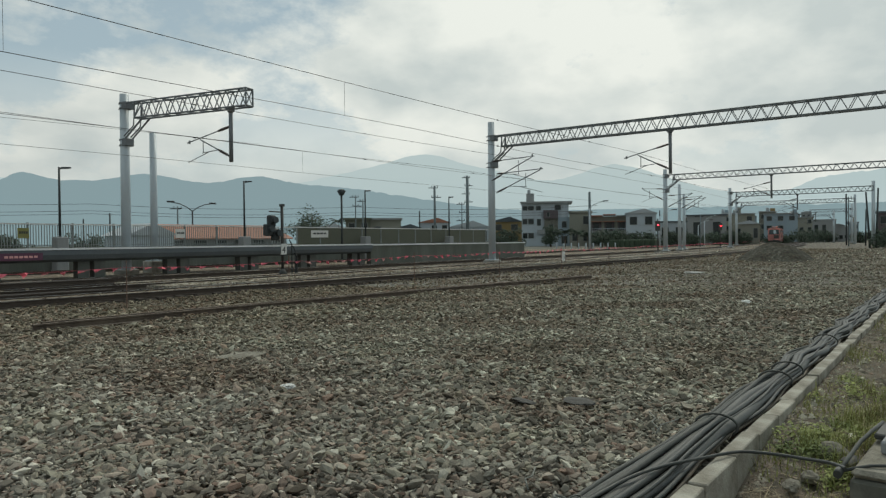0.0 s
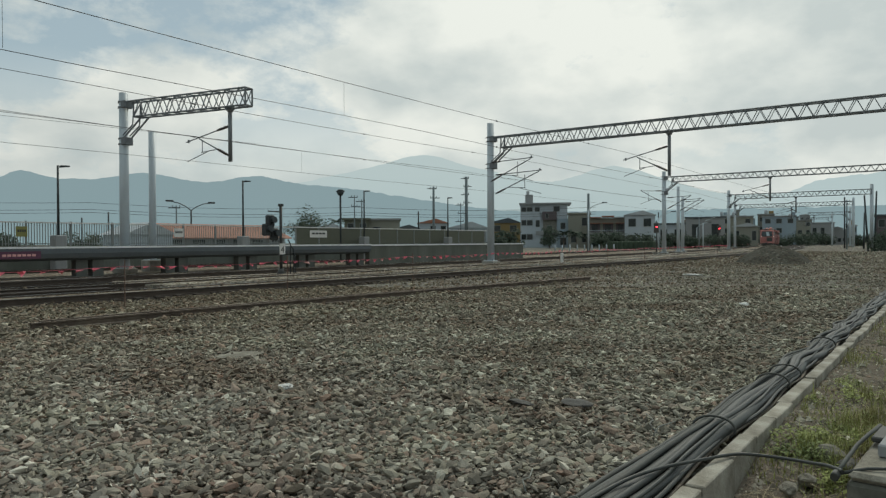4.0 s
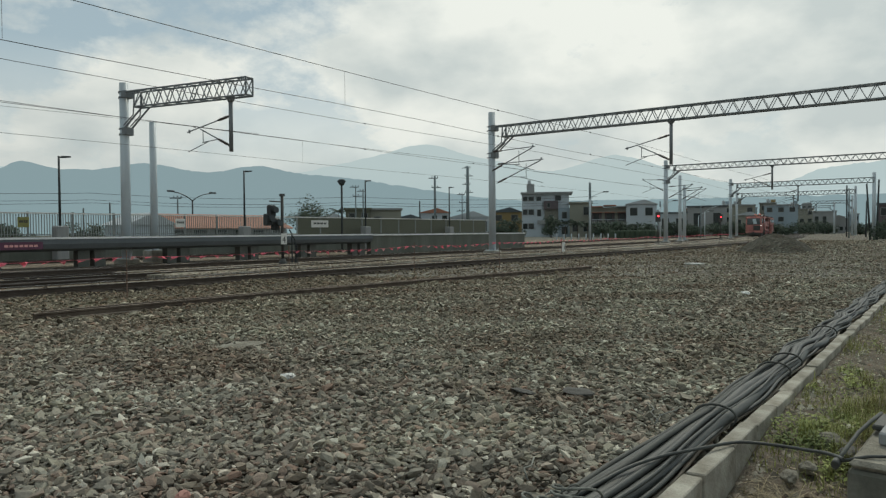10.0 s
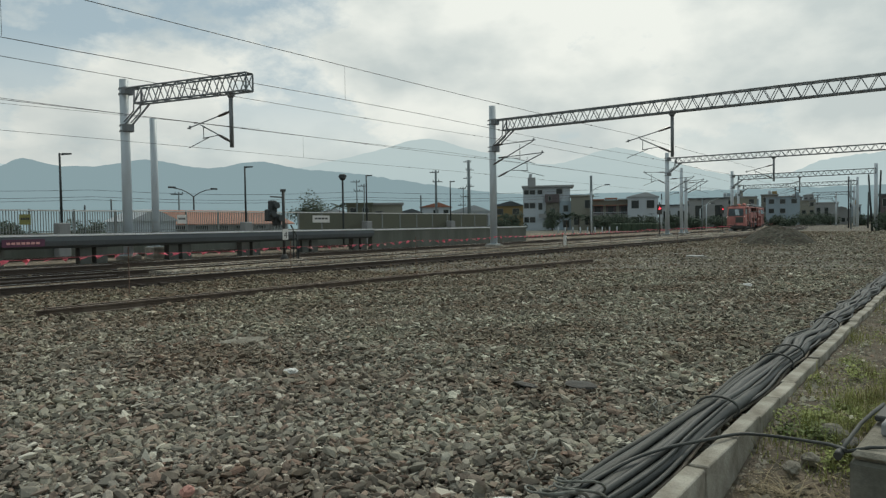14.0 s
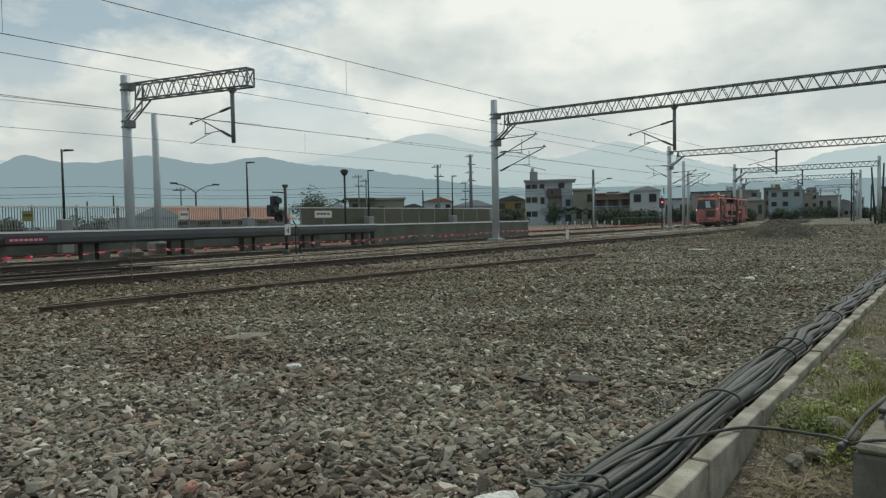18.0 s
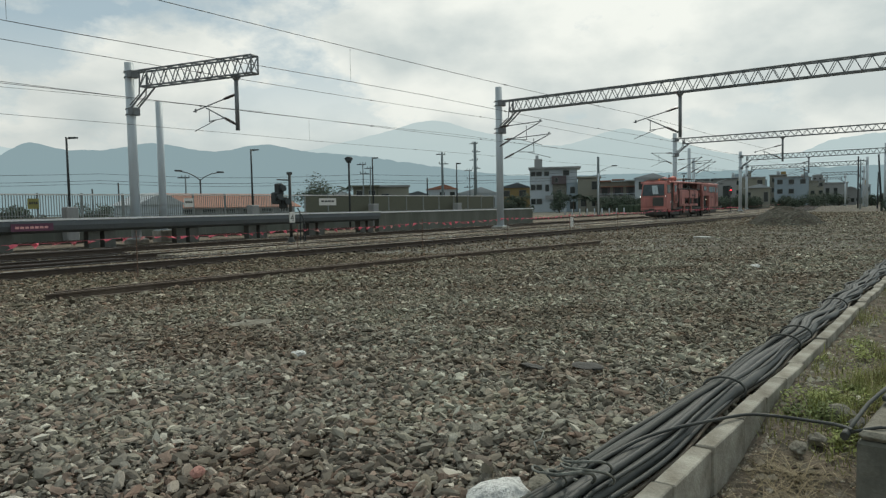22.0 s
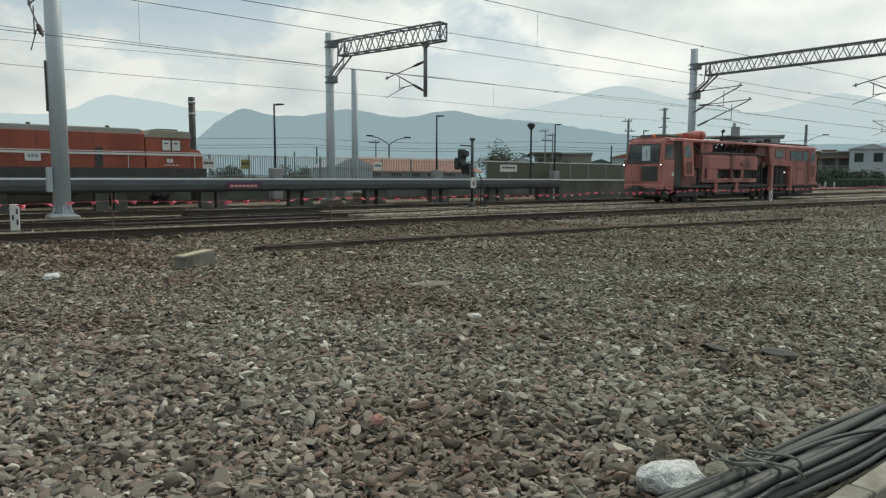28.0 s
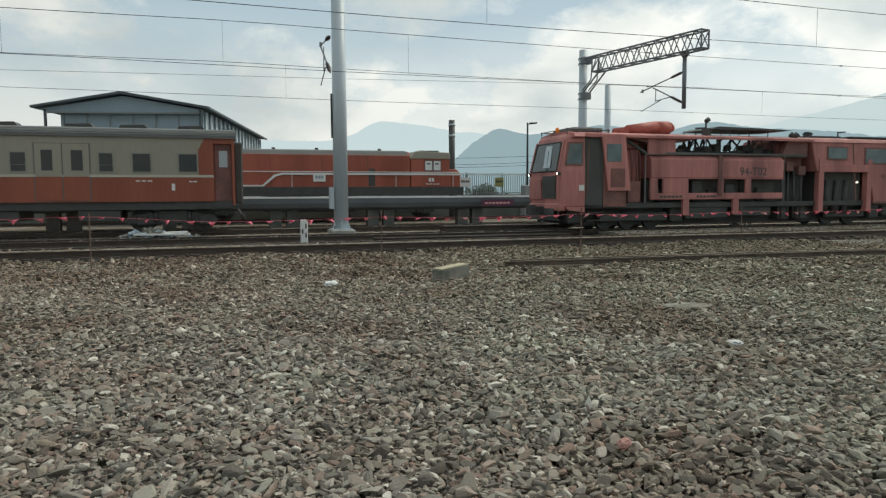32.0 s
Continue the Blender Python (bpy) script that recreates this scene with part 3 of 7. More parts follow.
def ribbed(t, a, b, r, sides=8):
    """A ribbed insulator between two points."""
    a, b = Vector(a), Vector(b)
    d = (b - a).normalized()
    u = d.orthogonal().normalized()
    w = d.cross(u)
    bm = B()
    rings = []
    for k in range(13):
        p, q = a.lerp(b, k / 12), r * (0.55 if k % 2 == 0 else (0.8 if k in (1, 11) else 1.0))
        rings.append([bm.verts.new(p + (u * math.cos(2 * math.pi * i / sides) + w * math.sin(2 * math.pi * i / sides)) * q) for i in range(sides)])
    for m, n in zip(rings, rings[1:]):
        for i in range(sides):
            bm.faces.new([m[i], m[(i + 1) % sides], n[(i + 1) % sides], n[i]])
    bm.faces.new(list(reversed(rings[0])))
    bm.faces.new(rings[-1])
    part("insulator", bm, M["insulator"], t)


def cantilever(t, x, y, z, side, reach=2.6, hung=False):
    """An insulated hinged bracket that holds messenger and contact wire."""
    s = side
    up, tip, meet = (1.5, 0.86, 0.98) if hung else (1.3, 1.42, 1.35)
    k = 0.75 if hung else 1.0
    for a, b, r in (((0, 0), (reach * k, meet), 0.035), ((0, up), (reach + 0.2, tip), 0.03), ((reach * 0.68, meet * 0.9), (reach * 0.68, 0.3), 0.022), ((reach * 0.7, 0.3), (reach * 0.3, 0.4), 0.022), ((reach * 0.55, 0.32), (reach + 0.15, -0.12), 0.02)):
        bm = B()
        rod(bm, (x, y + s * a[0], z + a[1]), (x, y + s * b[0], z + b[1]), r, 6)
        part("bracket_arm", bm, M["truss"], t)
    slope = meet / (reach * k)
    ribbed(t, (x, y + s * 0.1, z + 0.1 * slope), (x, y + s * 0.8, z + 0.8 * slope), 0.08)
    slope = (tip - up) / (reach + 0.2)
    ribbed(t, (x, y + s * 0.1, z + up + 0.1 * slope), (x, y + s * 0.8, z + up + 0.8 * slope), 0.08)
    bm = B()
    rod(bm, (x, y + s * (reach + 0.05), z + tip - 0.05), (x, y + s * (reach + 0.05), z + tip + 0.12), 0.05, 6)
    part("wire_clamp", bm, M["truss"], t)


near_mast = mast(4.55, 26.0, 9.6, 0.26)
cantilever(near_mast, -0.28, 0.2, 6.0, 1, 2.2)
boxed("cable_duct", (-0.32, -0.27, -0.05, 0.05, 3.6, 5.2), M["dark"], near_mast)
boxed("junction_box", (-0.42, -0.27, -0.16, 0.16, 1.0, 1.8), M["pole"], near_mast)
for k in range(6):
    a = math.pi / 3 * k + 0.4
    bm = B()
    prism(bm, [(0.24, 0.27), (0.36, 0.27), (0.24, 0.62)], -0.012, 0.012)
    g = part("gusset", bm, M["pole"], near_mast)
    g.matrix_basis = pose(0, 0, 0, 0, 0, math.degrees(a))
mast_c = portal(40.9, 25.95, -3.0, 8.04, 8.78, drops=((13.62, 5.45, 1),), top=9.78)
cantilever(mast_c, -0.3, -0.2, 5.65, -1, 3.1)
cantilever(mast_c, 0.3, -0.2, 4.85, -1, 3.4)
mast_d = portal(80.0, 27.25, 2.0, 8.35, 8.95, drops=((16.0, 5.8, 1),))
cantilever(mast_d, 0, 0.2, 6.0, 1, 2.4)
cantilever(mast_d, 0.3, -0.2, 5.2, -1, 2.6)
portal(117.0, 29.5, 10.0, 8.2, 8.9, True, drops=((19.8, 5.8, 1),))
portal(152.0, 37.1, 15.95, 8.25, 8.95, True, drops=((26.5, 5.8, 1),))
portal(190.0, 20.6, 29.45, 7.66, 8.32, drops=((28.2, 5.4, 1),), top=9.4)
portal(235.0, 30.1, 38.7, 7.9, 8.5, drops=((37.0, 5.6, 1),), top=9.4)
mast_a = portal(20.0, 35.6, 27.3, 8.25, 9.08, drops=((28.45, 5.62, 1),))
mast_a.matrix_basis = pose(20.0, 35.6, 0.1, 0, 0, 12)
mast(21.85, 36.0, 7.83, 0.19, "slimmer grey mast without arms on a pale foot", 0.75)
for x, y, h in ((88.0, 28.2, 8.4), (92.0, 28.9, 7.4)):
    m = mast(x, y, h, 0.2)
    cantilever(m, 0, -0.2, 5.3, -1, 2.4)


def wires():
    """Each line: contact wire, messenger wire and the droppers between them."""
    for y, zc, zm, hangers in ((23.0, 5.62, 6.98, (-17.3, -11.4, -5.5, 0.45, 6.36)), (29.6, 5.57, 6.9, (-21.0, 3.0, 27.0)), (16.0, 5.72, 6.96, (-13.6, -3.6, 6.38, 16.43))):
        t = thing("overhead_line", "thin dark overhead wires with droppers above a track", "overhead wire", "overhead lines")
        bm = B()
        tube(bm, [(i * 4.0, y + bend(i * 4.0) + 0.15 * math.sin(i), zc) for i in range(-15, 66)], 0.0085, 5)
        part("contact_wire", bm, M["wire"], t)
        bm = B()

        def sag(x):
            return 0.14 * (1 - (((x - 0.9) % 40.0) / 20.0 - 1) ** 2)
        tube(bm, [(i * 2.0, y + bend(i * 2.0), zm - sag(i * 2.0)) for i in range(-30, 131)], 0.01, 5)
        part("messenger_wire", bm, M["wire"], t)
        if y > 29:
            bm = B()
            tube(bm, [(-40, y, 5.5), (-2.3, y, 6.3), (5.0, y, 6.43), (15.3, y, 6.68), (24.0, y, 6.84)], 0.007, 5)
            part("stay_wire", bm, M["wire"], t)
        for x in hangers:
            bm = B()
            rod(bm, (x, y + bend(x), zc), (x, y + bend(x), zm - sag(x)), 0.0045, 4)
            part("dropper", bm, M["wire"], t)
        for i in range(14):
            x = hangers[-1] + 9.3 * (i + 1)
            for z in (zc, zm - sag(x)):
                bm = B()
                rod(bm, (x - 0.05, y + bend(x), z), (x + 0.05, y + bend(x), z), 0.028, 6)
                part("wire_clip", bm, M["wire"], t)


wires()


# ---- platform ----
def platform():
    t = thing("platform", "long station platform on posts with white edge and dark face", "platform")
    bm = B()
    prism(bm, [(33.0, 1.44), (33.0, 1.22), (33.12, 1.0), (33.5, 0.88), (35.2, 0.88), (35.2, 1.44)], -45, 36.5, "x")
    part("deck", bm, M["platform"], t)
    boxed("white_edge", (-45, 36.5, 32.96, 33.35, 1.444, 1.53), M["platform_top"], t, "white edge strip")
    for i in range(18):
        x = -43.4 + i * 4.62
        for dx in (0.0, 0.78):
            boxed("post", (x + dx - 0.27, x + dx + 0.27, 33.45, 33.9, -0.1, 0.88), M["pier"], t)
    boxed("end_wall", (36.5, 58, 33.2, 33.6, -0.1, 1.40), M["old_wall"], t, "grey rendered wall")
    boxed("white_edge", (36.5, 58, 33.12, 33.6, 1.404, 1.5), M["platform_top"], t)
    boxed("name_strip", (12.85, 14.6, 32.93, 32.955, 1.0, 1.33), M["plum"], t, "plum sign strip with pale writing")
    bars(t, 13.0, 14.4, 32.93, 1.11, 1.21, M["pale_pink"], 7)
    g = tagged(boxed("raised_yard", (-60, 66, 42.6, 75, -0.2, 1.45), M["old_wall"], None), "raised concrete forecourt behind the station fence", "pavement", kind="structure")


platform()


def fence():
    t = thing("station_fence", "white painted picket fence along the raised forecourt", "fence", at=(0, 42.0, 1.45))
    boxed("plinth", (8, 66, 0.3, 0.55, -1.6, 0.08), M["old_wall"], t)
    boxed("top_rail", (8, 66, 0.33, 0.49, 1.40, 1.47), M["white_paint"], t)
    boxed("low_rail", (8, 37, 0.39, 0.43, 0.2, 0.24), M["fence"], t)
    picket = one_box("picket", (-0.02, 0.02, 0.395, 0.425, 0.1, 1.40), M["fence"])
    for i in range(193):
        piece("picket", picket, t, pose(8.1 + i * 0.15, 0, 0))
    post = one_box("post", (-0.045, 0.045, 0.36, 0.45, 0.05, 1.52), M["fence"])
    for i in range(24):
        piece("post", post, t, pose(8.0 + i * 2.5, 0, 0))
    pan = one_box("infill_panel", (-1.16, 1.16, 0.39, 0.42, 0.09, 1.38), M["panel"])
    for i in range(11):
        piece("infill_panel", pan, t, pose(39.25 + i * 2.5, 0, 0), "dusty olive infill panel")
    for x, w, m, lab in ((17.75, 0.6, "yellow", "small yellow notice plate on the fence"), (15.4, 0.75, "white_paint", "small white notice plate on the fence"), (27.6, 0.7, "white_paint", "small white notice plate on the fence"), (40.4, 1.9, "white_paint", "pale notice board on the fence")):
        n = thing("notice_plate", lab, "sign", "fence notices", (x, 42.36, 2.35))
        boxed("plate", (-w / 2, w / 2, -0.03, 0, -0.28, 0.3), M[m], n)
        bars(n, -w * 0.4, w * 0.4, -0.03, -0.02, 0.12, M["dark"], 4)


fence()


def platform_lamp(x):
    t = thing("platform_lamp", "slim dark lamp post with flat head on a concrete pedestal", "street lamp", "platform lamps", (x, 41.6, 1.0))
    bm = B()
    box(bm, -0.34, 0.34, -0.34, 0.34, -1.0, 1.15)
    part("pedestal", bm, M["render_grey"], t, "grey concrete pedestal", 0.05)
    bm = B()
    rod(bm, (0, 0, 1.15), (0, 0, 5.15), 0.075, 10, 0.055)
    part("post", bm, M["lamp_post"], t)
    bm = B()
    rod(bm, (0, 0, 5.05), (0.4, 0, 5.12), 0.03, 6)
    part("arm", bm, M["lamp_post"], t)
    bm = B()
    prism(bm, [(0.15, 5.04), (0.62, 5.1), (0.62, 5.18), (0.15, 5.16)], -0.13, 0.13)
    part("head", bm, M["lamp_post"], t)


for x in (19.4, 32.3, 45.1, 57.5):
    platform_lamp(x)


def ground_signal():
    t = thing("shunting_signal", "dark signal post with hooded heads and a number plate", "signal", at=(21.6, 25.1, 0.12))
    bm = B()
    rod(bm, (0, 0, 0.35), (0, 0, 3.3), 0.07, 10)
    part("post", bm, M["dark"], t)
    bm = B()
    rod(bm, (0, 0, 0), (0, 0, 0.35), 0.24, 8, 0.1)
    part("foot", bm, M["dark"], t)
    boxed("cap", (-0.09, 0.09, -0.09, 0.09, 3.2, 3.32), M["dark"], t)
    bm = B()
    rod(bm, (0, 0, 2.95), (-0.5, 0.3, 2.98), 0.03, 6)
    part("arm", bm, M["dark"], t)
    for dx, dz in ((-0.42, 2.5), (-0.62, 2.1), (-0.2, 1.9)):
        bm = B()
        box(bm, dx - 0.18, dx + 0.18, 0.1, 0.4, dz - 0.24, dz + 0.3)
        h = part("head", bm, M["lamp_post"], t, "", 0.05)
        bm = B()
        rod(bm, (dx, 0.1, dz + 0.05), (dx, -0.1, dz + 0.08), 0.13, 10, 0.15)
        part("hood", bm, M["lamp_post"], h)
    boxed("number_plate", (-0.16, 0.16, -0.11, -0.08, 1.0, 1.5), M["white_paint"], t, "white plate with a black number")
    words(t, "4", -0.11, -0.114, 1.08, 0.42, M["dark"], "numeral")
    for x, h in ((0.65, 1.5), (0.85, 1.2), (0.95, 0.9)):
        s = thing("slim_post", "thin dark post beside the signal", "post", "slim posts", (21.6 + x, 25.2, 0.1))
        bm = B()
        rod(bm, (0, 0, 0), (0, 0, h), 0.03, 6)
        rod(bm, (0, 0, h), (-0.15, 0, h + 0.2), 0.03, 6)
        part("rod", bm, M["lamp_post"], s)


ground_signal()


def red_signal(x, y, z):
    t = thing("red_signal", "dark trackside signal post showing a red light", "signal", "red signals", (x, y, 0.1))
    bm = B()
    rod(bm, (0, 0, 0), (0, 0, z + 0.6), 0.07, 8)
    part("post", bm, M["dark"], t)
    boxed("head", (-0.12, 0.12, -0.25, 0.25, z - 0.75, z + 0.35), M["dark"], t)
    bm = B()
    rod(bm, (-0.12, -0.1, z - 0.1), (-0.2, -0.1, z - 0.1), 0.095, 12)
    part("lens", bm, M["signal_red"], t, "lit red lens")
    boxed("base", (-0.25, 0.25, -0.25, 0.25, -0.1, 0.25), M["concrete"], t)


red_signal(77.0, 27.1, 3.2)
red_signal(111.0, 29.4, 3.5)


# ---- trackside clutter ----
def barrier_tape():
    t = thing("flagged_tape", "string of pink warning flags on thin rusty stakes", "barrier tape")
    xs = [-15.6, -9.1, -2.6, 4.03, 9.68, 15.1, 21.48] + [27.8 + i * 6.3 for i in range(11)]
    for x in xs:
        bm = B()
        rod(bm, (x, 17.25 + bend(x), -0.05), (x, 17.25 + bend(x), 1.24), 0.014, 6)
        part("stake", bm, M["rust"], t)
    rnd = random.Random(5)

    def z_at(x):
        a = max((q for q in xs if q <= x), default=-22.0)
        b = min((q for q in xs if q > x), default=100.0)
        return 1.07 + 0.11 * min(max(-x / 2.6, 0.0), 1.0) - 0.06 * math.sin(math.pi * (x - a) / (b - a)) + 0.012 * max(x - 17, 0) ** 0.7
    bm = B()
    tube(bm, [(x * 0.8, 17.22 + bend(x * 0.8), z_at(x * 0.8)) for x in range(-20, 116)], 0.004, 4)
    part("string", bm, M["pink"], t)
    x = -15.8
    for i in range(190):
        x += rnd.uniform(0.38, 0.52)
        w, h, tw = rnd.uniform(0.06, 0.11), rnd.uniform(0.06, 0.13), rnd.uniform(-0.08, 0.08)
        tip, flip = rnd.uniform(-1.4, 1.4), rnd.uniform(-0.035, 0.03)
        y, z = 17.22 + bend(x), z_at(x)
        bm = B()
        v = [bm.verts.new(p) for p in ((x - w, y, z - 0.01), (x - w * 0.1, y + tw, z + flip), (x + w, y - tw, z + flip * 0.5), (x + w * tip, y + tw * 2, z - h), (x - w * 0.3, y + 0.04, z - h * 0.5), (x + w * 0.4, y - 0.03, z - h * 0.35))]
        for f in ((0, 1, 4), (1, 5, 4), (1, 2, 5), (4, 5, 3), (5, 2, 3)):
            bm.faces.new([v[k] for k in f])
        part("flag", bm, M["pale_pink"] if rnd.random() < 0.12 else M["pink"], t)


barrier_tape()


def loose_rails():
    for k, off in enumerate((0.0, 0.32)):
        t = thing("loose_rail", "rusty spare rail lying on the ballast", "rail", "spare rails")
        bm = B()
        n, rings = 14, []
        for i in range(n):
            u = i / (n - 1)
            x = 6.2 + 21.7 * u + 0.3 * k
            y = 14.45 - 1.75 * u ** 1.5 + off * (1 - 0.5 * u)
            rings.append([bm.verts.new((x, y + p[0] * (1 if k else 1.1), p[1] - 0.03)) for p in RAIL_PROFILE])
        for a, b in zip(rings, rings[1:]):
            for i in range(len(RAIL_PROFILE)):
                bm.faces.new([a[i], a[(i + 1) % 12], b[(i + 1) % 12], b[i]])
        bm.faces.new(rings[0])
        bm.faces.new(list(reversed(rings[-1])))
        bar = part("bar", bm, M["loose_rust"], t)
        bar.data.materials.append(M["rail_worn"])
        for f in bar.data.polygons:
            if f.normal.z > 0.9:
                f.material_index = 1


loose_rails()


def marker_post(x, y):
    t = thing("marker_post", "small white concrete distance post with black figures", "marker post", "distance posts", (x, y, 0.1))
    bm = B()
    box(bm, -0.105, 0.105, -0.08, 0.08, -0.15, 0.78)
    part("post", bm, M["white_paint"], t, "", 0.02)
    for x0, z0 in ((-0.075, 0.36), (0.025, 0.52), (0.025, 0.24)):
        boxed("figure_bar", (x0, x0 + 0.045, -0.086, -0.08, z0, z0 + 0.14), M["dark"], t)


for x in (2.62, 42.4):
    marker_post(x, 21.45 if x < 5 else 21.3)


def concrete_block():
    # Dark sides have shade put in; the pale yellowish top is lightened as lit.
    t = thing("concrete_sleeper_block", "short concrete block with dark shaded sides and pale lit top", "concrete block", at=(4.33, 12.72, 0.06), rz=26)
    bm = B()
    prism(bm, [(-0.39, -0.08), (0.39, -0.08), (0.39, 0.21), (-0.37, 0.16)], -0.13, 0.13)
    part("block", bm, M["block_grey"], t, "", 0.02)
    bm = B()
    prism(bm, [(-0.35, 0.164), (0.37, 0.212), (0.37, 0.225), (-0.33, 0.176)], -0.12, 0.12)
    part("lit_top", bm, M["lit_top_tone"], t)


concrete_block()


def planks():
    rnd = random.Random(3)
    for i, (x, y, w, rz, m) in enumerate(((-1.6, 25.0, 1.75, -9, "white_paint"), (-1.2, 25.25, 0.8, 28, "white_paint"))):
        t = thing("scrap_board", "pale scrap board lying beside the rails", "board", "scrap boards", (x, y, 0.33 + 0.05 * i), rz)
        boxed("board", (-w / 2, w / 2, -0.1, 0.1, -0.02, 0.03), M[m], t)
    for x, y, L in ((8.2, 21.3, 3.4), (10.8, 24.75, 2.6)):
        t = thing("spare_rail", "dark spare rail stacked between the tracks", "rail", "stacked rails", (x, y, 0.12))
        for k in range(10 if y > 24 else 4):
            bm = B()
            prism(bm, [(p[0] + 0.15 * (k % 5), p[1] + 0.155 * (k // 5)) for p in RAIL_PROFILE], -L, L, "x")
            part("bar", bm, M["rail"], t)
    t = thing("debris_heap", "low heap of grey rubble and bent sheet between rails", "rubble", at=(-1.9, 25.5, 0.1))
    for i in range(60):
        a = rnd.uniform(0, 6.28)
        r = rnd.uniform(0, 1.2)
        bm = B()
        box(bm, -rnd.uniform(0.05, 0.3), rnd.uniform(0.05, 0.3), -0.1, 0.1, -0.05, 0.06)
        c = part("chunk", bm, M["slate_wall"] if i % 3 == 0 else M["block_grey"], t, "", 0.01)
        c.matrix_basis = pose(r * math.cos(a) * 1.3, r * math.sin(a) * 0.5, 0.24 * max(0, 1.15 - r) + 0.03, rnd.uniform(-30, 30), rnd.uniform(-30, 30), rnd.uniform(0, 180))


planks()


def mound():
    bm = B()
    n, m = 48, 14
    rows = []
    for j in range(m + 1):
        r = j / m
        row = []
        for i in range(n):
            a = 2 * math.pi * i / n
            k = 1 + 0.14 * math.sin(2 * a + 0.5) + 0.08 * math.sin(5 * a)
            x, y = 58 + 5.0 * r * k * math.cos(a), 11.3 + 2.9 * r * k * math.sin(a)
            z = 1.3 * (1 - r * r) ** 1.2 * (1 + 0.2 * noise.noise(Vector((x * 0.5, y * 0.5, 0)))) + 0.25 * (1 - r) * noise.noise(Vector((x, y, 3)))
            row.append(bm.verts.new((x, y, z - 0.05)))
        rows.append(row)
    for a, b in zip(rows[1:], rows[2:]):
        for i in range(n):
            bm.faces.new([a[i], a[(i + 1) % n], b[(i + 1) % n], b[i]])
    bm.faces.new(rows[1])
    ob = part("ballast_mound", bm, M["mound"])
    tagged(ob, "long low mound of dark crushed stone", "gravel mound")


mound()


def track_fill():
    """Stone heaped almost to the rail heads, and a paler bank between the two nearer tracks."""
    rnd = random.Random(9)
    for yc, half, xa, xb, z, m, off, lab in ((19.36, 0.49, -30, 120, 0.272, "track_ballast", drift, "ballast heaped between the rails of the nearer track"), (23.25, 0.49, 13.3, 160, 0.274, "pale_bed", None, "fresh pale ballast heaped between the running rails"), (23.25, 0.48, -30, 13.2, 0.258, "oily", None, "dark oily ballast between the running rails"),
                                             (28.6, 0.49, -30, 120, 0.262, "track_ballast", None, "ballast heaped between the siding rails"), (21.75, 0.72, 13.3, 110, 0.262, "pale_bed", None, "bank of fresh pale stone between the tracks")):
        bm = B()
        n = int((xb - xa) / 1.5)
        rows = []
        for i in range(n + 1):
            x = xa + (xb - xa) * i / n
            y = yc + bend(x) + (off(x) if off else 0)
            rows.append([bm.verts.new((x, y + k * half, 0.06 if abs(k) == 1 else z + rnd.uniform(-0.018, 0.012))) for k in (-1, -0.93, -0.3, 0.3, 0.93, 1)])
        for a, b in zip(rows, rows[1:]):
            for k in range(5):
                bm.faces.new([a[k], b[k], b[k + 1], a[k + 1]])
        bm.faces.new(rows[0])
        tagged(part("track_fill", bm, M[m]), lab, "ballast", kind="structure")


track_fill()


# ---- kerb, cables and the verge ----
def kerb():
    t = thing("trough_wall", "low pale precast concrete wall holding back the ballast", "low wall")
    me = one_box("kerb_block", (0, 0.73, 0, 0.13, -0.36, 0.05), M["kerb"], 0.008)
    rnd = random.Random(2)
    for i in range(-14, 70):
        piece("kerb_block", me, t, pose(2.43 + i * 0.742, 1.33 + rnd.uniform(-0.01, 0.01), rnd.uniform(-0.012, 0.008), rnd.uniform(-1.5, 1.5), rnd.uniform(-0.5, 0.5), rnd.uniform(-0.8, 0.8)))


kerb()


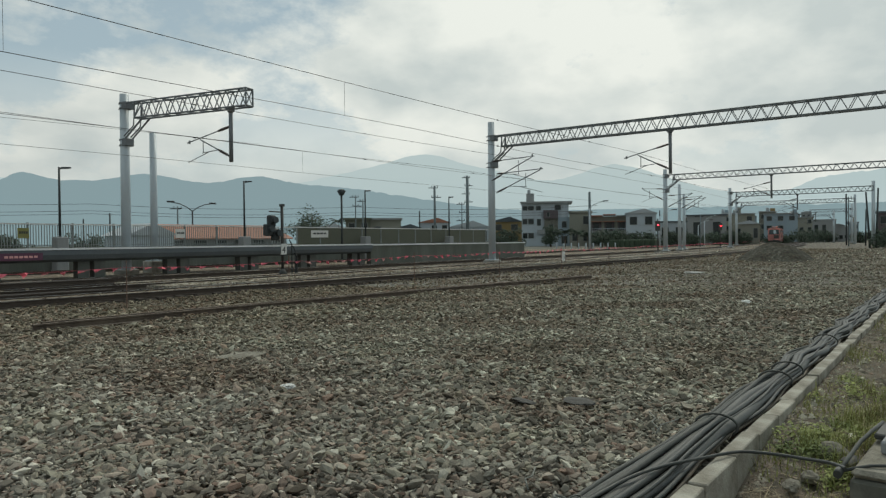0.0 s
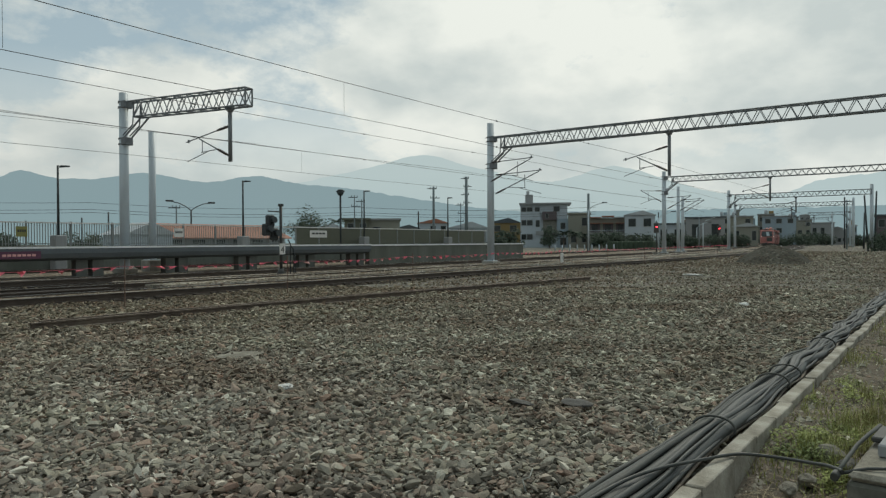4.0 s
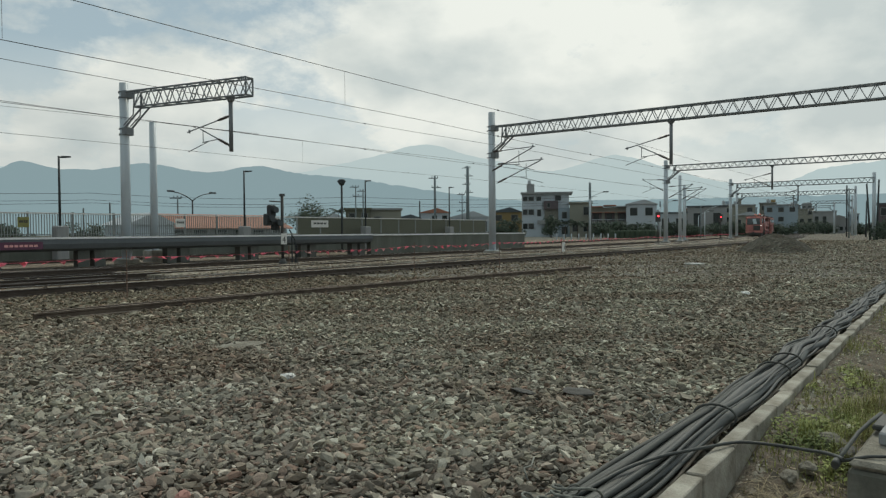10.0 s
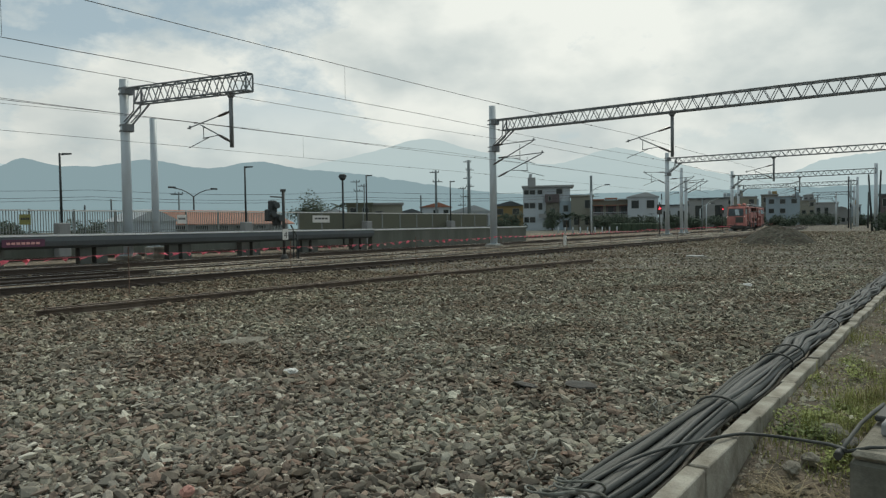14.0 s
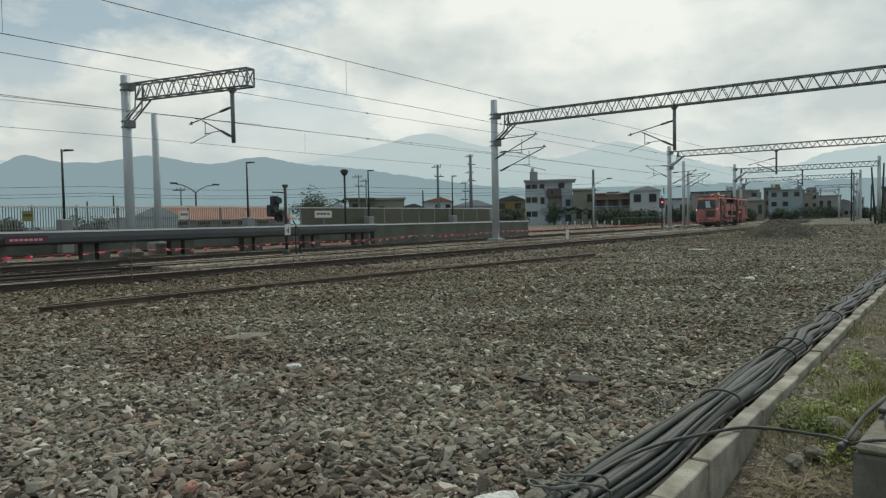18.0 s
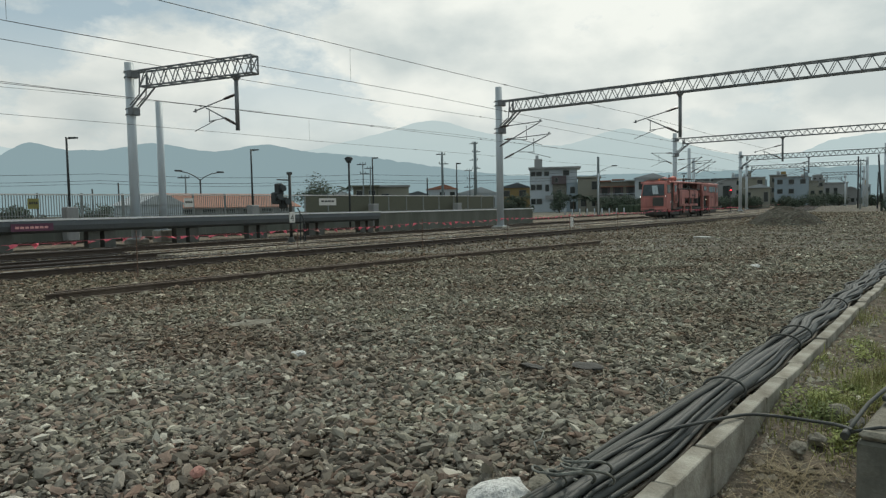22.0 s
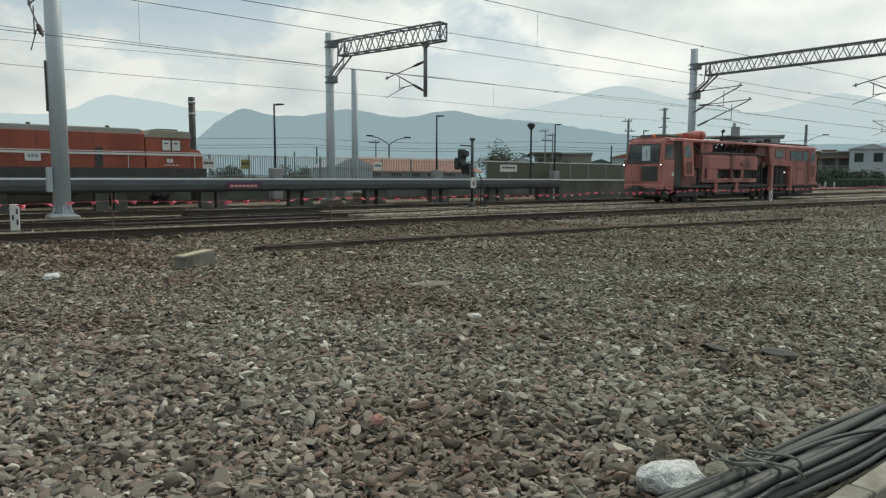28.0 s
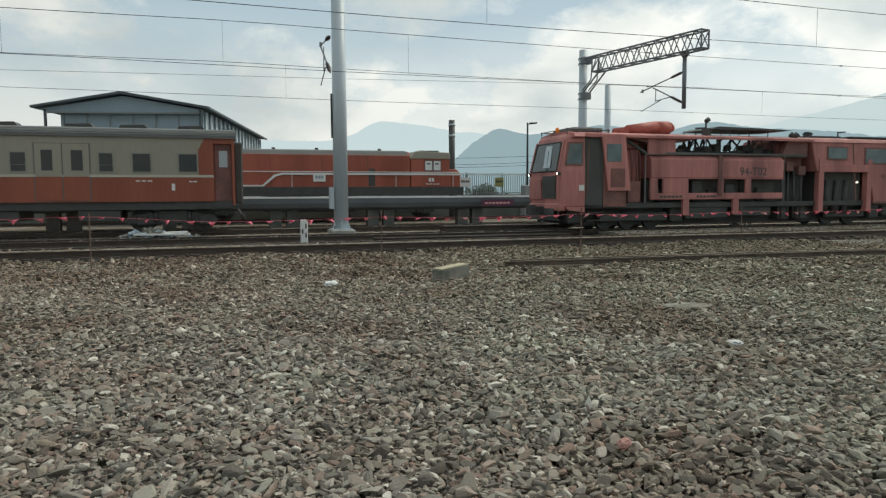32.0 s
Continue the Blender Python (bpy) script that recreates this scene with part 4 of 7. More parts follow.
def cables():
    rnd = random.Random(11)
    spec = [(0.052, 0.075, 0.0, "cable"), (0.06, 0.19, 0.0, "cable"), (0.05, 0.3, 0.0, "cable"), (0.024, 0.12, 0.085, "cable"), (0.022, 0.245, 0.09, "cable2"),
            (0.018, 0.345, 0.06, "cable2"), (0.015, 0.005, 0.0, "cable_tan"), (0.016, 0.385, 0.0, "cable2"), (0.013, 0.06, 0.095, "cable"), (0.012, 0.27, 0.1, "cable2"), (0.016, 0.01, 0.035, "cable")]
    for k, (r, dy, dz, m) in enumerate(spec):
        t = thing("power_cable", "thick black cable in the bundle along the low wall", "cable", "bundled cables")
        ph, ph2 = rnd.uniform(0, 6), rnd.uniform(0, 6)
        pts = []
        for i in range(180):
            x = 2.5 + i * 0.16 + (0.1 * math.sin(k * 2.1) if i == 0 else 0)
            tie = 0.7 + 0.3 * abs(math.sin(math.pi * (x - 6.15) / 2.7))
            wide = tie * (1 + 0.32 * min(max((5.4 - x) / 1.6, 0.0), 1.0))
            far = min(max((x - 7.5) / 3.0, 0.0), 1.0)
            y = 1.535 + 0.15 + (dy - 0.17) * wide + 0.012 * math.sin(x * 1.3 + ph) + (0.01 + 0.022 * far) * math.sin(x * 2.6) + (0.006 + 0.014 * far) * math.sin(x * 4.1 + ph2) + 0.04 * min(max((5.4 - x) / 1.6, 0.0), 1.0)
            z = r - 0.02 + dz * (1.5 - 0.5 * tie) + 0.01 * math.sin(x * 1.7 + ph2)
            pts.append((x, max(y, 1.478 + r), max(z, r - 0.03)))
        bm = B()
        tube(bm, pts, r, 10)
        part("sheath", bm, M[m], t)
    for x in (6.15, 8.5, 9.2, 12.1):
        t = thing("cable_tie", "grey wire tie round the cable bundle", "cable tie", "cable ties")
        bm = B()
        pts = [(x + 0.05 * math.sin(a * 0.5), 1.68 + 0.17 * math.cos(a), 0.055 + 0.1 * math.sin(a)) for a in [i * math.pi / 9 for i in range(19)]]
        tube(bm, pts, 0.011, 6)
        part("loop", bm, M["cable2"], t)
    t = thing("loose_cable", "black cable crossing the bundle and wall to the pit", "cable")
    bm = B()
    ctrl = [(3.7, 1.8, 0.1), (4.32, 1.72, 0.125), (4.7, 1.6, 0.125), (5.0, 1.5, 0.1), (5.3, 1.4, 0.08), (5.5, 1.3, 0.07), (5.55, 1.05, 0.07), (5.4, 0.85, 0.11), (5.2, 0.7, 0.17), (5.02, 0.6, 0.205), (4.99, 0.58, 0.2)]
    pts = []
    for a, b in zip(ctrl, ctrl[1:]):
        for i in range(4):
            pts.append(tuple(Vector(a).lerp(Vector(b), i / 4)))
    for _ in range(3):
        pts = [pts[0]] + [tuple((Vector(a) + Vector(b) * 2 + Vector(c)) / 4) for a, b, c in zip(pts, pts[1:], pts[2:])] + [pts[-1]]
    tube(bm, pts, 0.0125, 8)
    part("sheath", bm, M["cable"], t)
    t = thing("cable_coil", "loops of grey wire hanging round the cut cable ends", "cable")
    for cx, cy, rr, tilt, r in ((3.62, 1.74, 0.14, 12, 0.008), (3.5, 1.68, 0.15, 18, 0.008), (3.42, 1.74, 0.13, 8, 0.011), (3.36, 1.84, 0.1, 25, 0.007), (3.56, 1.8, 0.1, -15, 0.006)):
        bm = B()
        q = Euler((radians(tilt), radians(25), radians(30)))
        pts = []
        for i in range(23):
            a = i * 2 * math.pi / 21
            v = Vector((rr * math.cos(a) * 1.3, rr * math.sin(a), 0.02 * math.sin(2 * a)))
            v.rotate(q)
            pts.append(Vector((cx, cy, 0.17)) + v)
        tube(bm, pts, r, 6)
        part("loop", bm, M["rope"], t)


    for pts in (((3.95, 2.25, 0.04), (4.05, 2.33, 0.07), (4.2, 2.36, 0.04), (4.35, 2.42, 0.05)), ((5.75, 2.02, 0.05), (5.9, 2.14, 0.08), (6.15, 2.2, 0.05), (6.35, 2.33, 0.05)), ((2.62, 2.16, 0.03), (2.66, 2.24, 0.07), (2.72, 2.34, 0.06)), ((5.5, 1.96, 0.1), (5.7, 1.99, 0.12), (5.95, 1.93, 0.12))):
        t = thing("wire_scrap", "short curl of grey wire lying on the ballast", "wire", "wire scraps")
        bm = B()
        tube(bm, pts, 0.006, 6)
        part("strand", bm, M["rope"], t)


cables()


def cable_pit():
    t = thing("cable_pit", "square concrete cable pit with pale weathered top", "cable pit", at=(4.98, 0.56, -0.32), rz=-4)
    bm = B()
    box(bm, 0, 1.25, -1.1, 0, -0.1, 0.47)
    part("box", bm, M["block_grey"], t, "", 0.02)
    bm = B()
    box(bm, 0.005, 1.245, -1.095, -0.005, 0.474, 0.53)
    part("lid", bm, M["pit_top"], t, "pale crumbling mortar top", 0.025)
    boxed("bracket", (0.45, 0.8, -0.4, -0.1, 0.532, 0.62), M["render_grey"], t, "grey block clamp", 0.012)
    boxed("clamp_bar", (0.72, 1.1, -0.2, -0.02, 0.56, 0.6), M["dark"], t, "", 0.01)
    bm = B()
    tube(bm, [(0.02, 0.06, 0.5), (0.25, 0.05, 0.53), (0.6, 0.04, 0.56), (0.8, 0.0, 0.6), (1.1, -0.02, 0.6)], 0.014, 8)
    part("pit_cable", bm, M["cable2"], t)
    bm = B()
    tube(bm, [(0.02, 0.06, 0.5), (0.1, -0.1, 0.545), (0.2, -0.3, 0.56), (0.12, -0.5, 0.55), (0.1, -0.7, 0.54)], 0.011, 8)
    part("pit_cable", bm, M["cable"], t)
    bm = B()
    rod(bm, (-0.03, 0.06, 0.49), (0.04, 0.06, 0.5), 0.026, 10)
    part("connector", bm, M["cable"], t)


cable_pit()


def lump(bm, c, s, rnd, sub=3):
    v = bmesh.ops.create_icosphere(bm, subdivisions=sub, radius=1.0)["verts"]
    o = Vector((rnd.uniform(0, 50), rnd.uniform(0, 50), 0))
    for p in v:
        k = 1 + 0.28 * noise.noise(p.co * 1.3 + o) + 0.12 * noise.noise(p.co * 3.4 + o) + 0.06 * noise.noise(p.co * 9 + o)
        p.co = Vector((p.co.x * s[0], p.co.y * s[1], p.co.z * s[2])) * k + Vector(c)


def loose_stones():
    rnd = random.Random(9)
    M["crust"] = mat("lime_crusted_stone", (0.82, 0.82, 0.79), 0.95, 0, 0.3, 22, 90, 1.0, second=(0.4, 0.4, 0.385), spread=0.4, spec=0.1)
    M["brick_pink"] = mat("pinkish_brick", (0.45, 0.24, 0.2), 0.9, 0, 0.2, 6, 50, 0.3)
    M["dark_slate"] = mat("dark_slate", (0.1, 0.096, 0.088), 0.85, 0, 0.2, 6, 50, 0.3)
    rows = ((3.20, 2.07, 0.05, 0.21, 0.16, 0.095, "crust", "pale lime-crusted rock on the ballast"), (18.83, 4.40, 0.03, 0.13, 0.1, 0.05, "crust", "small white stone on the ballast"),
            (33.9, 10.2, 0.03, 0.5, 0.2, 0.05, "crust", "flat pale concrete scrap on the ballast"), (6.5, 8.5, 0.012, 0.34, 0.13, 0.02, "pit_top", "flat pale concrete scrap on the ballast"),
            (5.3, 6.1, 0.03, 0.1, 0.08, 0.04, "crust", "small white stone on the ballast"), (2.0, 12.6, 0.03, 0.14, 0.1, 0.06, "crust", "small white stone on the ballast"),
            (2.46, 3.8, 0.05, 0.055, 0.04, 0.035, "brick_pink", "pinkish brick fragment on the ballast"), (6.42, 3.08, 0.04, 0.17, 0.09, 0.018, "dark_slate", "flat dark slate piece on the ballast"),
            (6.13, 3.54, 0.04, 0.13, 0.1, 0.02, "dark_slate", "flat dark slate piece on the ballast"), (3.5, 1.98, 0.05, 0.09, 0.06, 0.025, "pit_top", "pale mortar scrap beside the cables"),
            (6.39, 0.82, -0.07, 0.12, 0.09, 0.07, "pit_top", "pale rubble lump in the weeds"), (5.5, 0.98, -0.13, 0.09, 0.06, 0.045, "pit_top", "brownish rubble lump on the soil"), (5.75, 0.9, -0.12, 0.08, 0.06, 0.05, "pit_top", "brownish rubble lump on the soil"), (6.2, 0.68, -0.1, 0.16, 0.08, 0.06, "dark_slate", "dark rubble lump on the soil"), (1.75, 5.65, 0.02, 0.08, 0.06, 0.035, "pit_top", "small pale stone on the ballast"), (-0.4, 5.2, 0.02, 0.08, 0.06, 0.03, "pit_top", "small pale stone on the ballast"))
    for x, y, z, a, b, c, m, lab in rows:
        bm = B()
        lump(bm, (0, 0, 0), (a, b, c), rnd, 3)
        ob = part("loose_stone", bm, M[m])
        ob.matrix_basis = pose(x, y, z, rnd.uniform(-10, 10), rnd.uniform(-10, 10), rnd.uniform(0, 180))
        tagged(ob, lab, "stone", "loose stones")


loose_stones()


def verge_z(x, y):
    u = min(max((x - 4.4) / 2.8, 0.0), 1.0)
    return -0.27 + 0.23 * u * u * (3 - 2 * u) - 0.05 * max(1.0 - abs(y - 0.4), 0.0) * u + 0.025 * noise.noise(Vector((x * 1.7, y * 1.7, 0))) + 0.012 * noise.noise(Vector((x * 6, y * 6, 4)))


def verge():
    bm = B()
    xs = [-40, -20, -10, -6, -3, -1] + [0.1 + 0.2 * i for i in range(97)] + [20 + 2.0 * i for i in range(30)]
    ys = [-40, -20, -9, -5] + [-3 + 0.2 * i for i in range(22)] + [1.335]
    g = [[bm.verts.new((x, y, verge_z(x, y))) for y in ys] for x in xs]
    for i in range(len(xs) - 1):
        for j in range(len(ys) - 1):
            bm.faces.new([g[i][j], g[i + 1][j], g[i + 1][j + 1], g[i][j + 1]])
    tagged(part("verge", bm, M["soil"]), "bare brown soil verge beside the low wall", "ground", kind="structure")


verge()


def grass():
    rnd = np.random.RandomState(4)

    def add(name, V, F, m, lab):
        me = bpy.data.meshes.new(name)
        me.from_pydata(V, [], F)
        me.materials.append(M[m])
        tagged(new(name, me), lab, "grass", kind="stuff")

    def clear(x, y):
        return not (4.9 < x < 6.4 and -0.7 < y < 0.64)

    for name, n, m, lab in (("grass", 8000, "grass", "patchy green grass on bare soil"), ("dry_grass", 15000, "dry_grass", "dry straw and withered stalks on bare soil")):
        V, F = [], []
        k = tries = 0
        while k < n and tries < n * 30:
            tries += 1
            x, y = 3.2 + 20 * rnd.uniform(0, 1) ** 1.7, rnd.uniform(-3.0, 1.3)
            d = noise.noise(Vector((x * 1.1, y * 1.1, 2.0 if name == "grass" else 7.0)))
            if d < (0.1 if name == "grass" else -0.1) or not clear(x, y) or (name == "grass" and x < 4.9):
                continue
            h = rnd.uniform(0.03, 0.1) * (1.7 if d > 0.3 else 1)
            a, l, w = rnd.uniform(0, 6.28), rnd.uniform(0.02, 0.09), rnd.uniform(0.0018, 0.005)
            if name == "dry_grass":
                h, l = h * 0.35, l * 2.2
            z = verge_z(x, y) - 0.01
            dx, dy = math.cos(a), math.sin(a)
            i = len(V)
            V += [(x - dy * w, y + dx * w, z), (x + dy * w, y - dx * w, z), (x + dx * l * 0.4 + dy * w * 0.8, y + dy * l * 0.4 - dx * w * 0.8, z + h * 0.6), (x + dx * l * 0.4 - dy * w * 0.8, y + dy * l * 0.4 + dx * w * 0.8, z + h * 0.6), (x + dx * l, y + dy * l, z + h)]
            F += [(i, i + 1, i + 2, i + 3), (i + 3, i + 2, i + 4)]
            k += 1
        add(name, V, F, m, lab)
    # long tufts: green ones and pale straw
    for name, m, n, spots, hh, lab in (("grass_tufts", "grass", 75, ((6.6, 0.75, 1.0, 0.3), (7.6, 0.5, 1.2, 0.5), (9.5, 0.2, 2.5, 0.8), (6.0, 0.35, 0.5, 0.3), (13, 0.0, 4, 0.9)), (0.08, 0.24), "wispy green grass tufts beside the low wall"),
                                       ("straw_stalks", "straw", 80, ((5.0, 0.95, 0.4, 0.2), (5.4, 0.7, 0.5, 0.3), (6.7, 0.6, 0.8, 0.4), (8.5, 0.3, 2, 0.7), (4.5, 0.9, 0.4, 0.25)), (0.05, 0.16), "long pale straw stalks lying over the soil")):
        V, F = [], []
        for c in range(n):
            sx, sy, wx, wy = spots[c % len(spots)]
            cx, cy = sx + rnd.normal(0, wx * 0.5), sy + rnd.normal(0, wy * 0.6)
            if not clear(cx, cy) or cy > 1.28:
                continue
            for k in range(55 if m == "grass" else 12):
                a, h, l, w = rnd.uniform(0, 6.28), rnd.uniform(*hh), rnd.uniform(0.04, 0.14), rnd.uniform(0.0015, 0.004)
                if m == "straw":
                    h, l, w = h * 0.6, l * 3.0, w * 1.5
                x, y = cx + rnd.normal(0, 0.06), min(cy + rnd.normal(0, 0.05), 1.3)
                z, dx, dy = verge_z(x, y) - 0.01, math.cos(a), math.sin(a)
                if y + dy * l > 1.3:
                    dy = -dy
                i = len(V)
                for q, (ll, zz) in enumerate(((0, 0), (0.22, 0.5), (0.55, 0.85), (1, 0.9))):
                    ww = w * (1 - 0.28 * q)
                    V += [(x + dx * l * ll - dy * ww, y + dy * l * ll + dx * ww, z + h * zz), (x + dx * l * ll + dy * ww, y + dy * l * ll - dx * ww, z + h * zz)]
                F += [(i + 2 * q, i + 2 * q + 1, i + 2 * q + 3, i + 2 * q + 2) for q in range(3)]
        add(name, V, F, m, lab)
    # broad-leaved weeds in clumps
    V, F = [], []
    for c in range(190):
        cx, cy = (4.7 + 9 * rnd.uniform(0, 1) ** 1.5, rnd.uniform(-1.2, 1.25)) if c % 3 else (rnd.normal(6.3, 0.6), rnd.normal(0.85, 0.2))
        if cx < 5.75 or not clear(cx, cy) or noise.noise(Vector((cx * 0.8, cy * 0.8, 5.0))) < -0.1:
            continue
        big = rnd.uniform(0.5, 1.2)
        for k in range(90):
            r, a = rnd.normal(0, 0.11) * big, rnd.uniform(0, 6.28)
            x, y = cx + r * math.cos(a), min(cy + r * math.sin(a), 1.3)
            z = verge_z(x, y) + rnd.uniform(0.0, 0.13) * big * max(0.2, 1 - abs(r) / 0.25)
            s, b = rnd.uniform(0.008, 0.022), rnd.uniform(0, 6.28)
            u, t = np.array((math.cos(b), math.sin(b), rnd.uniform(-0.6, 0.6))) * s, np.array((-math.sin(b), math.cos(b), rnd.uniform(-0.5, 0.5))) * s * 0.6
            p, i = np.array((x, y, z)), len(V)
            V += [tuple(p - u), tuple(p + t), tuple(p + u), tuple(p - t)]
            F.append((i, i + 1, i + 2, i + 3))
    add("weeds", V, F, "weed", "low bright green weeds on bare soil")
    # thin yellowish moss and seedlings between the stones
    V, F = [], []
    for cx, cy, w in ((-3.8, 15.2, 1.4), (0.2, 12.9, 1.2), (-1.5, 6.7, 0.9), (0.4, 9.8, 0.9), (-2.4, 9.0, 1.4), (3.4, 10.6, 0.8)):
        for k in range(260):
            x, y = cx + rnd.normal(0, w * 0.6), cy + rnd.normal(0, w * 0.35)
            s, b = rnd.uniform(0.004, 0.012), rnd.uniform(0, 6.28)
            p = np.array((x, y, rnd.uniform(0.005, 0.035)))
            u, t = np.array((math.cos(b), math.sin(b), rnd.uniform(-0.6, 0.8))) * s, np.array((-math.sin(b), math.cos(b), rnd.uniform(-0.5, 0.5))) * s * 0.6
            i = len(V)
            V += [tuple(p - u), tuple(p + t), tuple(p + u), tuple(p - t)]
            F.append((i, i + 1, i + 2, i + 3))
    add("seedlings", V, F, "grass", "sparse yellow-green seedlings between ballast stones")


grass()


# ---- ballast stones ----
def stones():
    rnd = np.random.RandomState(21)
    # a few stone shapes: squashed, chipped twelve-cornered lumps
    g = (1 + 5 ** 0.5) / 2
    base = np.array([(-1, g, 0), (1, g, 0), (-1, -g, 0), (1, -g, 0), (0, -1, g), (0, 1, g), (0, -1, -g), (0, 1, -g), (g, 0, -1), (g, 0, 1), (-g, 0, -1), (-g, 0, 1)], float)
    base /= np.linalg.norm(base[0])
    tri = np.array([(0, 11, 5), (0, 5, 1), (0, 1, 7), (0, 7, 10), (0, 10, 11), (1, 5, 9), (5, 11, 4), (11, 10, 2), (10, 7, 6), (7, 1, 8), (3, 9, 4), (3, 4, 2), (3, 2, 6), (3, 6, 8), (3, 8, 9), (4, 9, 5), (2, 4, 11), (6, 2, 10), (8, 6, 7), (9, 8, 1)])
    shapes = np.array([base * (1 + rnd.uniform(-0.34, 0.34, (12, 1))) + rnd.uniform(-0.24, 0.24, (12, 3)) for _ in range(60)])

    oct_v = np.array([(1, 0, 0), (-1, 0, 0), (0, 1, 0), (0, -1, 0), (0, 0, 1), (0, 0, -1)], float)
    oct_f = np.array([(0, 2, 4), (2, 1, 4), (1, 3, 4), (3, 0, 4), (2, 0, 5), (1, 2, 5), (3, 1, 5), (0, 3, 5)])
    chips = np.array([oct_v * (1 + rnd.uniform(-0.15, 0.25, (6, 1))) + rnd.uniform(-0.25, 0.25, (6, 3)) for _ in range(60)])

    def heap(name, x, y, z, s, label, forms, faces, flat=(0.32, 0.66), lean=0.38):
        """Stones of size s at the given places, joined into one mesh."""
        n, k = len(x), forms.shape[1]
        sc = np.stack([s * rnd.uniform(0.95, 1.6, n), s * rnd.uniform(0.65, 1.05, n), s * rnd.uniform(*flat, n)], 1)
        v = forms[rnd.randint(0, len(forms), n)] * sc[:, None, :]
        tx, ty, tz = rnd.normal(0, lean, n), rnd.normal(0, lean, n), rnd.uniform(0, 6.283, n)
        for (i, j), a in (((0, 1), tz), ((1, 2), tx), ((0, 2), ty)):
            c, sn = np.cos(a)[:, None], np.sin(a)[:, None]
            p, q = v[..., i].copy(), v[..., j].copy()
            v[..., i], v[..., j] = c * p - sn * q, sn * p + c * q
        v += np.stack([x, y, z], 1)[:, None, :]
        me = bpy.data.meshes.new(name)
        me.vertices.add(n * k)
        me.vertices.foreach_set("co", v.reshape(-1))
        f = (faces[None] + k * np.arange(n)[:, None, None]).reshape(-1)
        me.loops.add(len(f))
        me.loops.foreach_set("vertex_index", f.astype(np.int32))
        me.polygons.add(len(f) // 3)
        me.polygons.foreach_set("loop_start", np.arange(0, len(f), 3, dtype=np.int32))
        me.update(calc_edges=True)
        me.shade_flat()
        me.materials.append(M["stone"])
        tagged(new(name, me), label, "ballast", kind="stuff")

    def lay(name, r0, r1, gap, size, label, forms, faces):
        n = int(1.95 * 0.5 * (r1 ** 2 - r0 ** 2) / gap ** 2)
        r = np.sqrt(rnd.uniform(r0 ** 2, r1 ** 2, n))
        az = np.radians(rnd.uniform(-20, 92, n))
        x, y = r * np.sin(az), r * np.cos(az)
        edge = 0.0006 * np.maximum(x - 45, 0) ** 2 - 0.02 * np.clip(x, -30, 60)
        ok = (y > 1.52) & (y < 18.6 + edge) & ~((x > 2.8) & (y < 1.58))
        x, y, edge = x[ok], y[ok], edge[ok]
        n = len(x)
        s = np.clip(size * np.exp(rnd.normal(0, 0.38, n)), size * 0.45, size * 2.5)
        lift = 0.03 * np.sin(x * 0.9 + 1) * np.cos(y * 0.7) + 0.02 * np.sin(x * 2.3 + y * 1.7)
        z = -0.02 + rnd.uniform(-0.5, 0.9, n) * s * 0.85 + lift + np.clip((y - edge - 17.4) * 0.11, 0, 0.11)
        heap(name, x, y, z, s, label, forms, faces)

    def litter():
        """Small stones and crumbs on the soil beside the wall."""
        n = 24000
        x, y = 2.6 + 16 * rnd.uniform(0, 1, n) ** 1.8, 1.3 - 4.3 * rnd.uniform(0, 1, n) ** 1.5
        s = np.clip(0.0115 * np.exp(rnd.normal(0, 0.62, n)), 0, 0.06)
        z = np.array([verge_z(a, b) for a, b in zip(x, y)])
        v = chips[rnd.randint(0, 60, n)] * (s[:, None] * np.array((1.2, 0.9, 0.6)))[:, None, :]
        v += np.stack([x, y, z], 1)[:, None, :]
        f = (oct_f[None] + 6 * np.arange(n)[:, None, None]).reshape(-1, 3)
        me = bpy.data.meshes.new("soil_crumbs")
        me.from_pydata(v.reshape(-1, 3).tolist(), [], f.tolist())
        me.materials.append(M["stone"])
        tagged(new("soil_crumbs", me), "small stones and crumbs scattered on the soil", "gravel", kind="stuff")

    litter()
    what = "grey and brown crushed ballast stones of mixed tone"
    # rounder stones with worn corners for the nearest ground
    mids, fine = {}, []
    pts = [tuple(p) for p in base]

    def middle(a, b):
        key = (min(a, b), max(a, b))
        if key not in mids:
            p = (np.array(pts[a]) + np.array(pts[b])) / 2
            pts.append(tuple(p / np.linalg.norm(p)))
            mids[key] = len(pts) - 1
        return mids[key]

    for a, b, c in tri:
        ab, bc, ca = middle(a, b), middle(b, c), middle(c, a)
        fine += [(a, ab, ca), (b, bc, ab), (c, ca, bc), (ab, bc, ca)]
    fine, ball = np.array(fine), np.array(pts)
    worn = []
    for _ in range(50):
        v = ball.copy()
        for _ in range(9):
            d = rnd.normal(0, 1, 3)
            d /= np.linalg.norm(d)
            cut = rnd.uniform(0.3, 0.75)
            over = np.maximum(v @ d - cut, 0)
            v -= over[:, None] * d
        worn.append(v * 1.3 + rnd.uniform(-0.015, 0.015, v.shape))
    worn = np.array(worn)
    lay("ballast_stones", 3.1, 4.7, 0.03, 0.0225, what, worn, fine)
    lay("ballast_stones", 4.7, 8.0, 0.0315, 0.0225, what, shapes, tri)
    lay("ballast_stones", 8.0, 14.0, 0.0375, 0.024, what, chips, oct_f)
    lay("ballast_stones", 14.0, 26.0, 0.058, 0.029, what, chips, oct_f)
    lay("ballast_stones", 26.0, 62.0, 0.17, 0.034, what, chips, oct_f)
    lay("ballast_stones", 62.0, 115.0, 0.3, 0.058, what, chips, oct_f)
